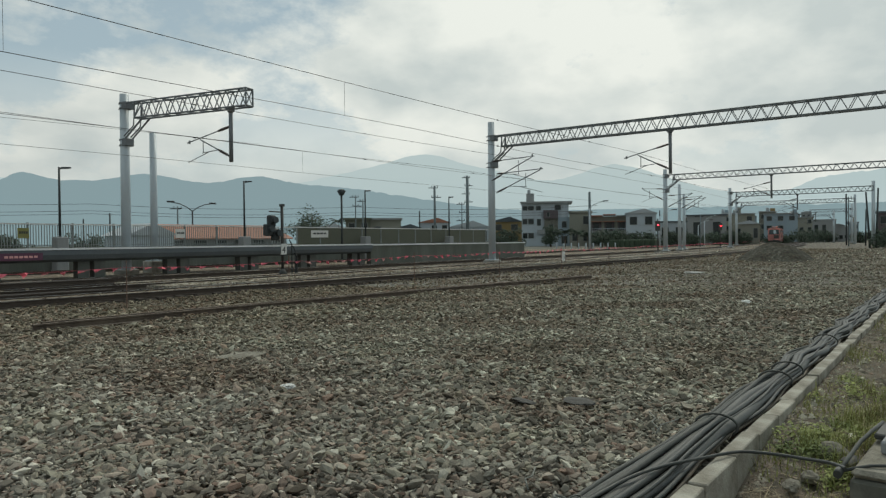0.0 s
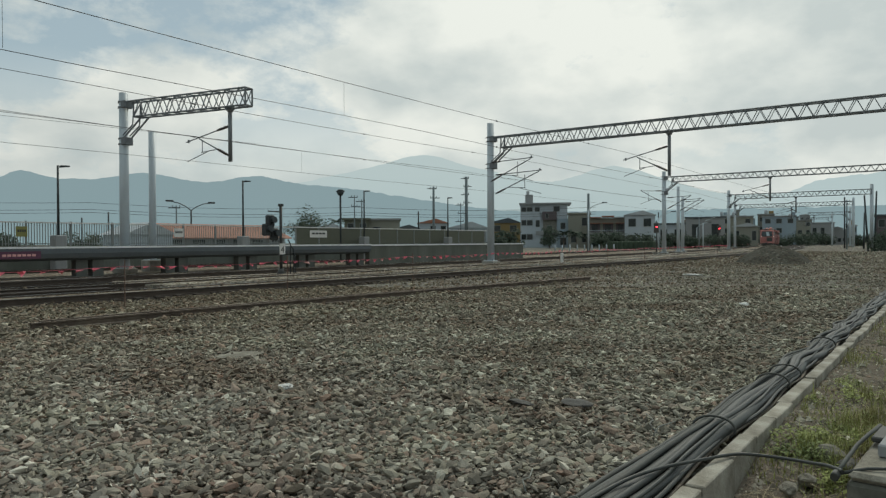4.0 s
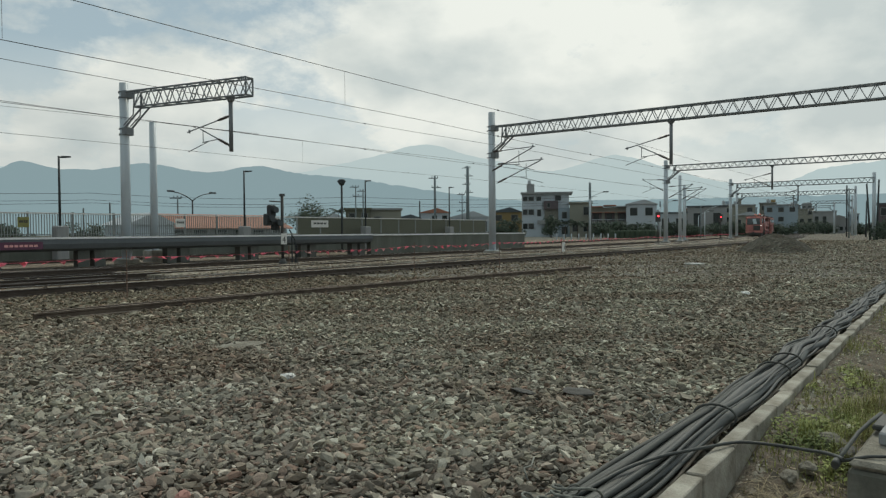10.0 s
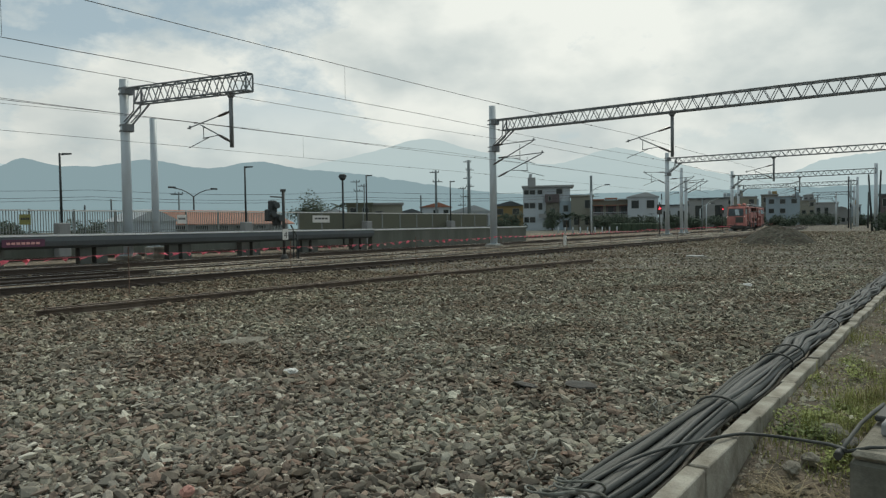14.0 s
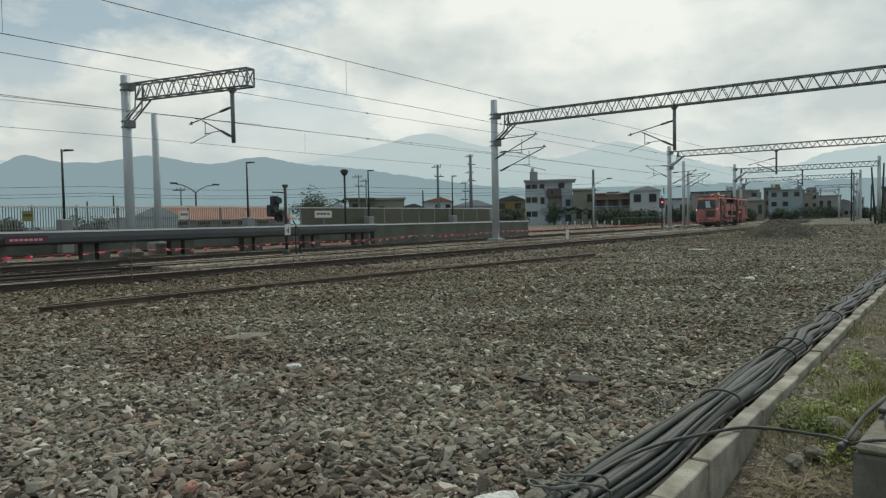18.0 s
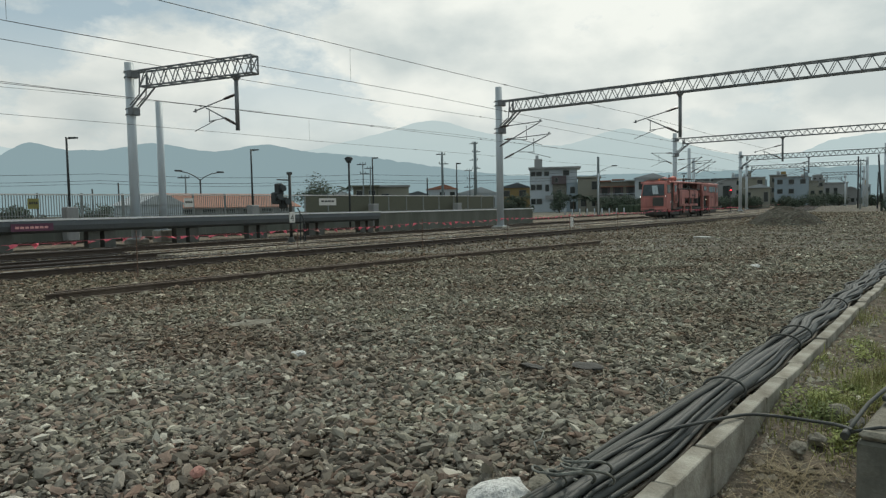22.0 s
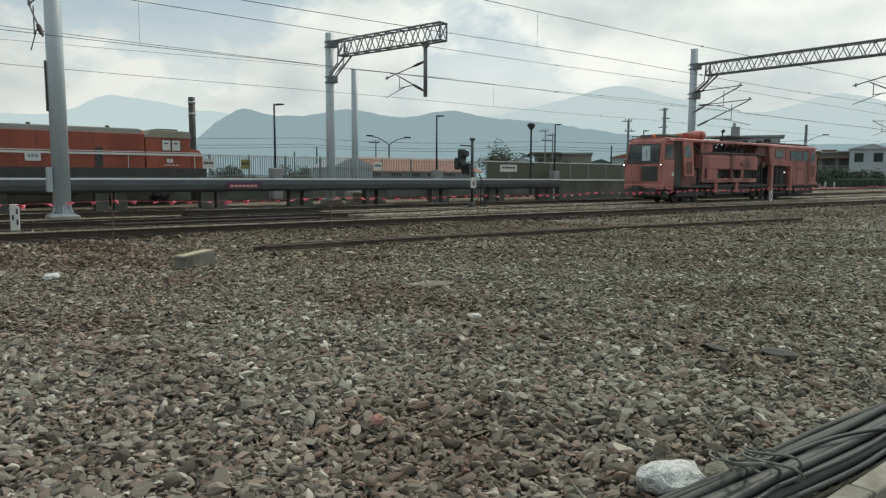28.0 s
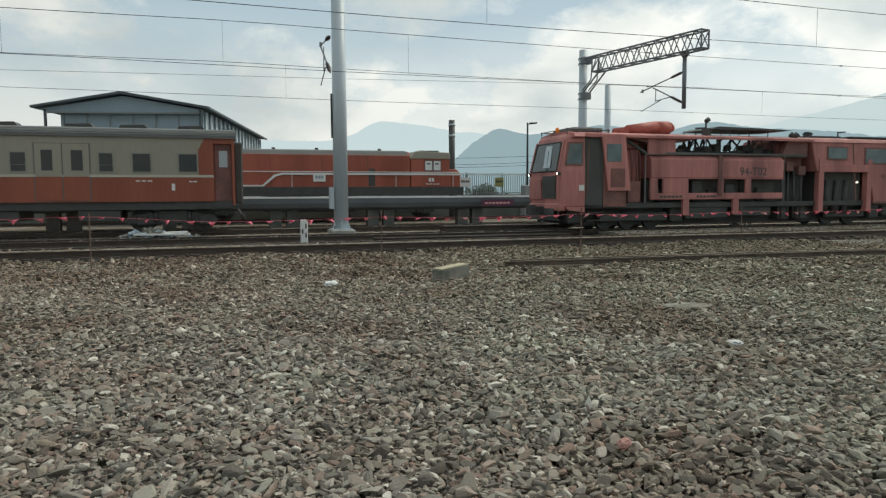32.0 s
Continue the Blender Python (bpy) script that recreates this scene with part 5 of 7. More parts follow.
    # stones on the heaped ballast between the rails
    for yc, half, xa, xb, n, k in ((19.36, 0.47, -9, 45, 7000, -0.02), (23.25, 0.47, 13.4, 45, 3000, 0), (23.25, 0.42, -11, 13.4, 700, 0), (28.6, 0.5, -12, 40, 3000, 0), (26.3, 0.9, -12, 45, 5000, 0), (31.2, 1.6, -12, 45, 5000, 0), (21.75, 0.66, 13.4, 45, 2500, 0)):
        x = rnd.uniform(xa, xb, n)
        y = yc + rnd.uniform(-half, half, n) + k * np.clip(x, -30, 60)
        s = np.clip(0.029 * np.exp(rnd.normal(0, 0.35, n)), 0.015, 0.06)
        top = 0.255 if yc in (19.36, 23.25, 21.75) else 0.24 if yc == 28.6 else 0.1
        heap("track_stones", x, y, top + rnd.uniform(-0.5, 0.5, n) * s, s, "grey stones heaped between the rails", chips, oct_f)


stones()
# ---- rolling stock ----
def wheelset(t, x, r=0.42, m="dark"):
    bm = B()
    for s in (-0.56, 0.56):
        rod(bm, (x, s - 0.06, r), (x, s + 0.06, r), r, 20)
        rod(bm, (x, s - 0.02 * (1 if s > 0 else -1), r), (x, s - 0.09 * (1 if s > 0 else -1), r), r + 0.028, 20)
    rod(bm, (x, -0.56, r), (x, 0.56, r), 0.08, 8)
    return part("wheelset", bm, M[m], t, "dark steel wheelset")


def bogie(t, x, half, r=0.42):
    bm = B()
    for s in (-0.95, 0.95):
        prism(bm, [(x - half - 0.5, r - 0.12), (x + half + 0.5, r - 0.12), (x + half + 0.5, r + 0.12), (x + 0.5, r + 0.34), (x - 0.5, r + 0.34), (x - half - 0.5, r + 0.12)], s - 0.05, s + 0.05)
    box(bm, x - 0.3, x + 0.3, -0.9, 0.9, r, r + 0.3)
    b = part("bogie_frame", bm, M["dark"], t)
    for dx in (-half, half):
        for s in (-1.02, 1.02):
            bm = B()
            box(bm, x + dx - 0.16, x + dx + 0.16, s - 0.07, s + 0.07, r - 0.17, r + 0.17)
            part("axle_box", bm, M["dark"], b, "", 0.03)
        for s in (-1.0, 1.0):
            bm = B()
            rod(bm, (x + dx * 0.55, s, r - 0.05), (x + dx * 0.55, s, r + 0.3), 0.09, 10)
            part("spring", bm, M["dark"], b)


def tamper():
    """Front at x = 0, the side seen at y = -1.35, rails at z = 0."""
    t = thing("tamping_machine", "faded red track tamping machine with open cab door", "rail vehicle")
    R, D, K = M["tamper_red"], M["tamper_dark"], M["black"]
    # front cab shell: outline in x, z, leaning front
    bm = B()
    rings = []
    for xf, wf, wb, z in ((0.03, 1.17, 1.33, 0.85), (0.0, 1.2, 1.35, 1.3), (0.02, 1.2, 1.35, 2.1), (0.3, 1.06, 1.27, 3.3), (0.42, 1.0, 1.2, 3.42)):
        rings.append([bm.verts.new(q) for q in ((xf, -wf, z), (xf, wf, z), (0.95, wb, z), (0.95, -wb, z))])
    for a, b in zip(rings, rings[1:]):
        for i in range(4):
            bm.faces.new([a[i], a[(i + 1) % 4], b[(i + 1) % 4], b[i]])
    bm.faces.new(list(reversed(rings[0])))
    bm.faces.new(rings[-1])
    part("front_cab", bm, R, t, "faded red cab shell", 0.035)
    bm = B()
    v = [bm.verts.new(p) for p in ((-0.002, -0.98, 2.14), (-0.002, 1.02, 2.14), (0.222, 0.95, 3.12), (0.222, -0.9, 3.12), (0.03, -0.98, 2.14), (0.03, 1.02, 2.14), (0.27, 0.95, 3.12), (0.27, -0.9, 3.12))]
    for f in ((0, 1, 2, 3), (7, 6, 5, 4), (0, 4, 5, 1), (1, 5, 6, 2), (2, 6, 7, 3), (3, 7, 4, 0)):
        bm.faces.new([v[i] for i in f])
    w = part("windscreen", bm, M["screen"], t, "dark windscreen")
    bm = B()
    for a, b in (((-0.004, -0.99, 2.12), (-0.004, 1.03, 2.12)), ((-0.004, 1.03, 2.12), (0.218, 0.96, 3.13)), ((0.218, 0.96, 3.13), (0.218, -0.91, 3.13)), ((0.218, -0.91, 3.13), (-0.004, -0.99, 2.12))):
        rod(bm, a, b, 0.025, 6)
    part("gasket", bm, M["black"], w)
    # pale quad on the screen, painting in the bright area of the glass
    bm = B()
    v = [bm.verts.new(q) for q in ((-0.008, -0.48, 2.24), (-0.008, 0.05, 2.24), (0.197, 0.2, 3.04), (0.197, -0.3, 3.04))]
    q = [bm.verts.new((c.co.x + 0.006, c.co.y, c.co.z)) for c in v]
    bm.faces.new(v)
    bm.faces.new(list(reversed(q)))
    for i in range(4):
        bm.faces.new([v[i], q[i], q[(i + 1) % 4], v[(i + 1) % 4]])
    part("painted_bright_patch", bm, M["screen_brightness"], w, "pale quad painting in brightness on the windscreen")
    bm = B()
    rod(bm, (-0.03, -0.25, 2.12), (0.14, -0.1, 2.85), 0.012, 6)
    part("wiper", bm, M["dark"], w)
    for y0, y1 in ((-1.15, -1.1), (1.1, 1.15)):
        bm = B()
        rod(bm, (-0.02, (y0 + y1) / 2, 2.05), (0.24, (y0 + y1) / 2 * 0.94, 3.2), 0.035, 6)
        part("screen_post", bm, R, t)
    boxed("grille", (-0.03, 0.0, -0.95, 0.05, 1.15, 1.95), M["black"], t, "black front grille")
    for z in (1.3, 1.45, 1.6, 1.75):
        boxed("grille_slat", (-0.045, -0.028, -0.92, 0.02, z, z + 0.03), M["dark"], t)
    boxed("front_panel", (-0.04, 0.0, 0.15, 1.15, 1.1, 1.85), R, t, bevel=0.02)
    for y in (-1.16, 1.16):
        bm = B()
        rod(bm, (-0.07, y, 2.02), (0.03, y, 2.02), 0.03, 14)
        part("headlight", bm, M["headlight"], t, "lit white headlight")
        bm = B()
        rod(bm, (-0.06, y, 2.02), (0.05, y, 2.02), 0.065, 14)
        part("headlight_ring", bm, M["dark"], t)
    bm = B()
    box(bm, -0.5, 0.0, -0.13, 0.13, 0.62, 0.86)
    box(bm, -0.62, -0.42, -0.2, 0.2, 0.56, 0.92)
    part("coupler", bm, M["dark"], t)
    boxed("front_skirt", (-0.05, 0.3, -1.2, 1.2, 0.7, 0.98), R, t, bevel=0.05)
    # A black plate on the skirt paints in the shade of a recess.
    boxed("front_recess_shade", (-0.075, -0.05, -0.9, 0.9, 0.45, 0.8), M["black"], t)
    bm = B()
    rod(bm, (-0.06, -1.3, 0.4), (-0.06, 1.3, 0.4), 0.03, 6)
    for y in (-1.1, 1.1):
        rod(bm, (-0.06, y, 0.4), (0.05, y, 0.75), 0.025, 6)
    part("step_rail", bm, M["dark"], t)
    # cab side window, number plate
    def on_side(x, z, out):
        """A point on the leaning cab side."""
        k = (z - 2.1) / 1.2
        xf, wf, wb = 0.02 + 0.28 * k, 1.2 - 0.14 * k, 1.35 - 0.08 * k
        u = (x - xf) / (0.95 - xf)
        return (x, -(wf + (wb - wf) * u) - out, z)

    for nm, m, (xa, xb, za, zb), o, lab in (("window_frame", D, (0.2, 0.86, 2.3, 3.12), 0.012, ""), ("side_window", M["cab_glass"], (0.26, 0.81, 2.36, 3.06), 0.024, "grey-green side window")):
        bm = B()
        sh = 0.16
        quad = ((xa, za), (xb, za), (xb + sh * 0.2, zb), (xa + sh, zb))
        v = [bm.verts.new(on_side(x, z, o)) for x, z in quad]
        q = [bm.verts.new(on_side(x, z, -0.02)) for x, z in quad]
        bm.faces.new(v)
        bm.faces.new(list(reversed(q)))
        for i in range(4):
            bm.faces.new([v[i], q[i], q[(i + 1) % 4], v[(i + 1) % 4]])
        part(nm, bm, m, t, lab)
    plate(t, "data_plate", 0.70, 0.9, -1.338, 1.42, 1.62, M["white_paint"], 0.01, "small white plate")
    # doorway shade as a solid black block, with the open sliding leaf behind
    boxed("doorway", (0.95, 1.70, -1.25, 1.3, 0.85, 3.40), K, t, "black block filling the open doorway with shade")
    boxed("door_lintel", (0.95, 1.72, -1.36, -1.24, 3.30, 3.42), R, t)
    bm = B()
    rod(bm, (1.0, -1.36, 1.2), (1.06, -1.36, 3.1), 0.02, 6)
    rod(bm, (1.0, -1.36, 1.2), (1.0, -1.25, 1.2), 0.015, 6)
    part("grab_rail", bm, D, t)
    bm = B()
    prism(bm, [(1.84, 1.42), (2.74, 1.42), (2.5, 3.40), (1.56, 3.40)], -1.40, -1.30)
    dr = part("sliding_door", bm, R, t, "open red sliding door leaf")
    plate(dr, "door_window", 1.76, 2.34, -1.402, 2.44, 3.06, M["cab_glass"], 0.012)
    plate(dr, "door_lower_pane", 1.92, 2.5, -1.402, 1.54, 2.20, M["tamper_dark"], 0.012)
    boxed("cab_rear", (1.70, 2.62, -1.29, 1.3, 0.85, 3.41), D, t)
    for i, z in enumerate((0.35, 0.62, 0.9)):
        boxed("step", (1.0, 1.62, -1.36, -1.02, z, z + 0.035), M["dark"], t)
    bm = B()
    prism(bm, [(0.3, 0.74), (0.95, 0.66), (0.95, 0.86), (0.2, 0.86)], -1.3, -1.16)
    part("lower_skirt", bm, R, t)
    boxed("sill_beam", (0.95, 18.2, -1.2, -1.05, 0.78, 0.98), M["dark"], t, bevel=0.02)
    boxed("sill_beam", (0.95, 18.2, 1.12, 1.28, 0.78, 0.98), D, t, bevel=0.02)
    boxed("floor", (0.9, 18.2, -1.12, 1.12, 0.84, 0.95), M["dark"], t)
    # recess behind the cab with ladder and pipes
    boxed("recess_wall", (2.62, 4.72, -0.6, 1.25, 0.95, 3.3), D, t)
    bm = B()
    rod(bm, (2.7, -1.2, 3.2), (3.5, -1.2, 2.75), 0.06, 6)
    part("roof_brace", bm, M["black"], t)
    for x in (2.95, 3.15, 3.3):
        bm = B()
        tube(bm, [(x, -1.1, 1.2), (x, -1.15, 2.4), (x - 0.04, -1.1, 2.9), (x - 0.1, -0.7, 2.95)], 0.03, 6)
        part("pipe", bm, D, t)
    boxed("valve_box", (2.75, 3.3, -1.2, -0.7, 0.98, 1.75), D, t, bevel=0.03)
    bm = B()
    prism(bm, [(2.62, 3.42), (5.5, 3.42), (5.2, 3.2), (3.8, 3.1), (2.85, 3.28)], -1.2, 1.2)
    part("roof_web", bm, D, t)
    bm = B()
    prism(bm, [(3.55, 2.7), (4.72, 2.7), (4.72, 3.32), (3.55, 3.32)], -1.26, -1.16)
    part("upper_side_panel", bm, R, t, "", 0.02)
    boxed("pipe_panel", (2.66, 3.5, -0.72, -0.6, 1.3, 3.2), M["tamper_red"], t, bevel=0.02)
    # tank and number side
    bm = B()
    prism(bm, [(-1.35, 1.88), (-1.35, 2.55), (-1.18, 2.70), (-0.5, 2.70), (-0.5, 1.88)], 3.62, 9.62, "x")
    part("fuel_tank", bm, R, t, "long faded red side tank", 0.02)
    boxed("tank_strap", (6.55, 6.72, -1.375, -1.30, 1.2, 2.72), D, t)
    words(t, "94-T02", 7.52, -1.356, 1.98, 0.44, M["black"], "number")
    bm = B()
    rod(bm, (3.4, -1.3, 0.98), (3.4, -1.3, 2.72), 0.028, 6)
    rod(bm, (3.4, -1.3, 2.72), (10.6, -1.3, 2.80), 0.022, 6)
    rod(bm, (9.68, -1.3, 1.0), (9.68, -1.3, 2.78), 0.022, 6)
    part("handrail", bm, M["loco_roof"], t)
    bm = B()
    rod(bm, (4.3, -1.22, 2.78), (10.8, -1.22, 2.74), 0.05, 8)
    part("conduit", bm, M["loco_roof"], t)
    # side frame with three cut-outs
    boxed("frame_top", (3.62, 9.62, -1.33, -1.2, 1.84, 1.90), R, t)
    boxed("frame_bottom", (3.62, 9.62, -1.33, -1.2, 1.08, 1.32), R, t, bevel=0.02)
    for x0, x1 in ((3.62, 3.95), (4.15, 5.27), (6.6, 6.86), (7.84, 8.12)):
        boxed("frame_web", (x0, x1, -1.325, -1.21, 1.3, 1.86), R, t, bevel=0.03)
    for x0, x1 in ((5.05, 5.3), (7.3, 7.55)):
        boxed("frame_leg", (x0, x1, -1.32, -1.2, 0.5, 1.1), R, t)
    bars(t, 4.0, 5.0, -1.331, 1.15, 1.23, M["black"], 6)
    bars(t, 5.6, 6.5, -1.331, 1.15, 1.23, M["black"], 6)
    # This black block is the shade behind the cut-outs.
    boxed("machinery_bay_shade", (3.7, 9.6, -0.9, 1.2, 0.95, 1.86), K, t)
    for i in range(7):
        boxed("cylinder_block", (4.1 + i * 0.75, 4.55 + i * 0.75, -1.08, -0.85, 1.0 + 0.1 * (i % 2), 1.5 + 0.15 * (i % 3)), M["dark"], t, bevel=0.03)
    # roof and the open work gallery
    for xa, xb in ((0.5, 5.5), (10.0, 17.4)):
        bm = B()
        prism(bm, [(-1.38, 3.30), (-1.30, 3.42), (-0.7, 3.52), (0.7, 3.52), (1.30, 3.42), (1.38, 3.30), (1.3, 3.28), (-1.3, 3.28)], xa, xb, "x")
        part("roof", bm, R, t, "faded red roof")
    bm = B()
    prism(bm, [(-1.38, 3.30), (-1.30, 3.42), (-0.7, 3.52), (-0.3, 3.52), (-0.3, 3.44), (-1.2, 3.33)], 5.5, 10.0, "x")
    part("gallery_roof", bm, R, t)
    boxed("roof_edge", (0.9, 11.0, -1.41, -1.37, 3.30, 3.38), R, t)
    for x in (5.9, 7.3, 8.7, 10.2):
        boxed("gallery_post", (x, x + 0.08, -0.45, -0.37, 2.6, 3.45), M["dark"], t)
    rnd = random.Random(8)
    for i in range(30):
        x = 5.3 + rnd.uniform(0, 4.9)
        bm = B()
        tube(bm, [(x, rnd.uniform(-0.9, -0.4), 2.68), (x + rnd.uniform(-0.3, 0.3), rnd.uniform(-0.8, -0.3), 2.98), (x + rnd.uniform(-0.5, 0.5), rnd.uniform(-0.8, -0.4), 3.4)], rnd.uniform(0.018, 0.045), 6)
        part("hose", bm, M["dark"], t)
    for x, w, h in ((5.75, 0.5, 0.22), (6.35, 0.28, 0.4), (7.9, 0.6, 0.26), (8.7, 0.45, 0.35), (9.4, 0.35, 0.3), (5.2, 0.35, 0.3), (7.2, 0.4, 0.2), (8.2, 0.3, 0.45), (6.9, 0.22, 0.5)):
        bm = B()
        box(bm, x, x + w, -0.7, -0.3, 2.70, 2.70 + h)
        part("valve_block", bm, M["dark"], t, "", 0.03)
    for x, z in ((5.5, 3.02), (6.2, 2.95), (7.6, 3.05), (8.35, 3.0), (9.1, 3.05)):
        bm = B()
        rod(bm, (x, -0.62, z), (x + 0.05, -0.4, z + 0.02), 0.12, 10)
        rod(bm, (x, -0.5, 2.7), (x, -0.5, z), 0.035, 6)
        part("gauge_head", bm, M["dark"], t)
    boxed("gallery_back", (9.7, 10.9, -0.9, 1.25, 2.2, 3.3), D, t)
    bm = B()
    prism(bm, [(9.62, 2.7), (10.9, 2.7), (10.9, 3.3), (9.9, 3.3)], -1.2, -1.0)
    part("gallery_gusset", bm, D, t)
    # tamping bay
    # Black back wall that colours in the bay's shade.
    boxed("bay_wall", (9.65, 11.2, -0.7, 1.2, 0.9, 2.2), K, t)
    for i, x in enumerate((9.8, 10.1, 10.4, 10.75)):
        bm = B()
        rod(bm, (x, -1.05, 0.35), (x + 0.05, -1.0, 2.2), 0.05, 8)
        part("tamping_arm", bm, M["dark"], t)
    for x, z in ((9.9, 2.15), (10.5, 2.0)):
        boxed("control_box", (x, x + 0.35, -1.2, -0.9, z, z + 0.35), D, t, bevel=0.02)
    # rear cab
    bm = B()
    prism(bm, [(11.28, 2.15), (10.95, 3.38), (17.2, 3.38), (17.45, 2.9), (17.6, 2.0), (17.6, 0.9), (14.3, 0.9), (14.0, 2.15)], -1.33, 1.33)
    part("rear_cab", bm, R, t, "faded red rear cab shell", 0.02)
    for x0, x1, z0, z1 in ((11.8, 12.75, 2.66, 3.08), (13.75, 15.25, 2.50, 3.06), (15.5, 16.15, 2.50, 3.06)):
        plate(t, "window_frame", x0 - 0.06, x1 + 0.06, -1.332, z0 - 0.06, z1 + 0.06, D, 0.018)
        plate(t, "side_window", x0, x1, -1.352, z0, z1, M["cab_glass"], 0.012)
    for x in (13.3, 16.35):
        bm = B()
        prism(bm, [(x, 0.95), (x + 0.05, 0.95), (x - 0.2, 3.34), (x - 0.25, 3.34)], -1.345, -1.325)
        part("panel_seam", bm, D, t)
    rd = boxed("rear_door", (16.45, 17.3, -1.37, -1.325, 1.2, 3.2), R, t, "", 0.02)
    plate(rd, "door_window", 16.6, 17.12, -1.372, 2.45, 3.02, M["cab_glass"], 0.012)
    plate(rd, "door_lower_pane", 16.62, 17.15, -1.372, 1.45, 2.2, D, 0.012)
    for i in range(5):
        boxed("rear_gear", (17.65 + 0.02 * i, 18.35 - 0.06 * i, -1.0 + 0.42 * i, -0.72 + 0.42 * i, 1.0, 2.9 - 0.25 * (i % 3)), M["yellow_gear"] if i % 2 == 0 else M["dark"], t, bevel=0.04)
    bm = B()
    rod(bm, (17.7, -1.15, 1.0), (17.7, -1.15, 3.0), 0.03, 6)
    rod(bm, (18.3, -1.1, 1.0), (18.3, -1.1, 2.6), 0.03, 6)
    part("rear_rail", bm, M["loco_roof"], t)
    boxed("roof_walkway", (13.4, 17.0, -0.9, 0.9, 3.53, 3.59), M["dark"], t)
    bars(t, 14.6, 15.4, -1.336, 1.9, 2.05, M["tamper_dark"], 3)
    boxed("side_step", (14.2, 18.2, -1.36, -1.2, 0.86, 0.95), D, t)
    # portal frame round the satellite bay
    for x in (11.36, 13.86):
        boxed("frame_post", (x, x + 0.26, -1.37, -1.12, 0.55, 2.65), R, t, bevel=0.02)
    boxed("frame_beam", (11.36, 14.12, -1.38, -1.1, 2.12, 2.42), R, t, bevel=0.02)
    # Black block put in for the dark inside of the satellite bay.
    boxed("bay_shade", (11.6, 13.9, -1.0, 1.2, 0.75, 2.15), K, t)
    for x in (12.0, 12.5, 13.0):
        bm = B()
        rod(bm, (x, -1.05, 0.5), (x + 0.1, -1.02, 1.8), 0.12, 10)
        part("ram", bm, M["dark"], t)
    bm = B()
    rod(bm, (13.6, -1.16, 1.72), (13.6, -1.06, 1.72), 0.035, 10)
    part("work_lamp", bm, M["lamp_glass"], t, "small lit work lamp")
    # roof gear
    bm = B()
    rod(bm, (3.15, -0.45, 3.66), (4.45, -0.4, 3.76), 0.17, 9, 0.26)
    rod(bm, (3.1, 0.35, 3.64), (4.5, 0.3, 3.74), 0.15, 9, 0.22)
    part("tarpaulin_roll", bm, M["tarp"], t, "rolled red tarpaulin tied on the roof", 0.0)
    bm = B()
    rod(bm, (4.42, -0.4, 3.74), (5.02, -0.35, 3.78), 0.27, 8, 0.25)
    rod(bm, (5.02, -0.35, 3.78), (5.22, -0.33, 3.78), 0.25, 8, 0.14)
    part("tarpaulin_end", bm, M["tarp"], t)
    bm = B()
    for y in (-1.0, 1.0):
        rod(bm, (0.35, y, 3.6), (2.1, y, 3.56), 0.02, 6)
    for x in (0.4, 0.8, 1.2, 1.6, 2.05):
        rod(bm, (x, -1.0, 3.59), (x, 1.0, 3.59), 0.015, 6)
        for y in (-1.0, 1.0):
            rod(bm, (x, y, 3.4), (x, y, 3.6), 0.015, 6)
    part("roof_rack", bm, M["dark"], t)
    boxed("air_unit", (0.75, 1.95, -0.8, 0.8, 3.5, 3.68), M["loco_roof"], t, "grey roof air unit", 0.04)
    for y in (-0.45,):
        bm = B()
        rod(bm, (0.3, y, 3.5), (0.3, y, 3.66), 0.08, 12, 0.06)
        part("beacon", bm, M["amber"], t, "amber beacon")
    bm = B()
    prism(bm, [(6.5, 3.72), (6.9, 3.84), (9.5, 3.80), (10.4, 3.76), (9.5, 3.73)], -0.9, 0.9)
    cn = part("sun_canopy", bm, M["dark"], t, "dark canopy sheet")
    for x in (6.6, 7.5, 8.4, 9.3):
        for y in (-0.8, 0.8):
            bm = B()
            rod(bm, (x, y, 3.45), (x, y, 3.79), 0.02, 6)
            part("canopy_strut", bm, M["dark"], cn)
    bm = B()
    rod(bm, (6.3, -0.9, 3.45), (6.3, -0.9, 4.0), 0.035, 8)
    rod(bm, (6.3, -0.9, 4.0), (6.42, -0.9, 4.1), 0.09, 10)
    box(bm, 6.2, 6.42, -1.0, -0.8, 3.5, 3.75)
    part("camera_mast", bm, M["dark"], t)
    for x in (10.3, 10.5):
        bm = B()
        rod(bm, (x, -0.9, 3.5), (x + 0.12, -0.95, 3.62), 0.09, 10, 0.12)
        part("work_light", bm, M["dark"], t)
    boxed("roof_walkway", (11.4, 13.1, -0.7, 0.7, 3.53, 3.6), M["dark"], t)
    # running gear
    # One solid dark block closes the space under the floor.
    boxed("underframe", (0.9, 17.5, -0.55, 0.55, 0.16, 0.85), M["dark"], t, "dark solid underframe")
    for x in (0.4, 4.7, 9.7, 10.6, 14.4):
        boxed("hanging_gear", (x, x + 0.55, -1.05, 0.9, 0.25, 0.84), M["dark"], t, bevel=0.05)
    for x in (2.15, 3.1, 4.15, 12.6, 13.75):
        wheelset(t, x, 0.36)
    boxed("bogie_frame", (1.7, 4.6, -1.0, -0.85, 0.3, 0.62), M["dark"], t, bevel=0.04)
    boxed("bogie_frame", (12.1, 14.2, -1.0, -0.85, 0.3, 0.62), M["dark"], t, bevel=0.04)
    boxed("underbox", (5.3, 7.2, -1.15, 0.9, 0.35, 0.85), M["dark"], t, bevel=0.04)
    boxed("underbox", (7.6, 9.3, -1.1, 0.9, 0.42, 0.85), M["dark"], t, bevel=0.04)
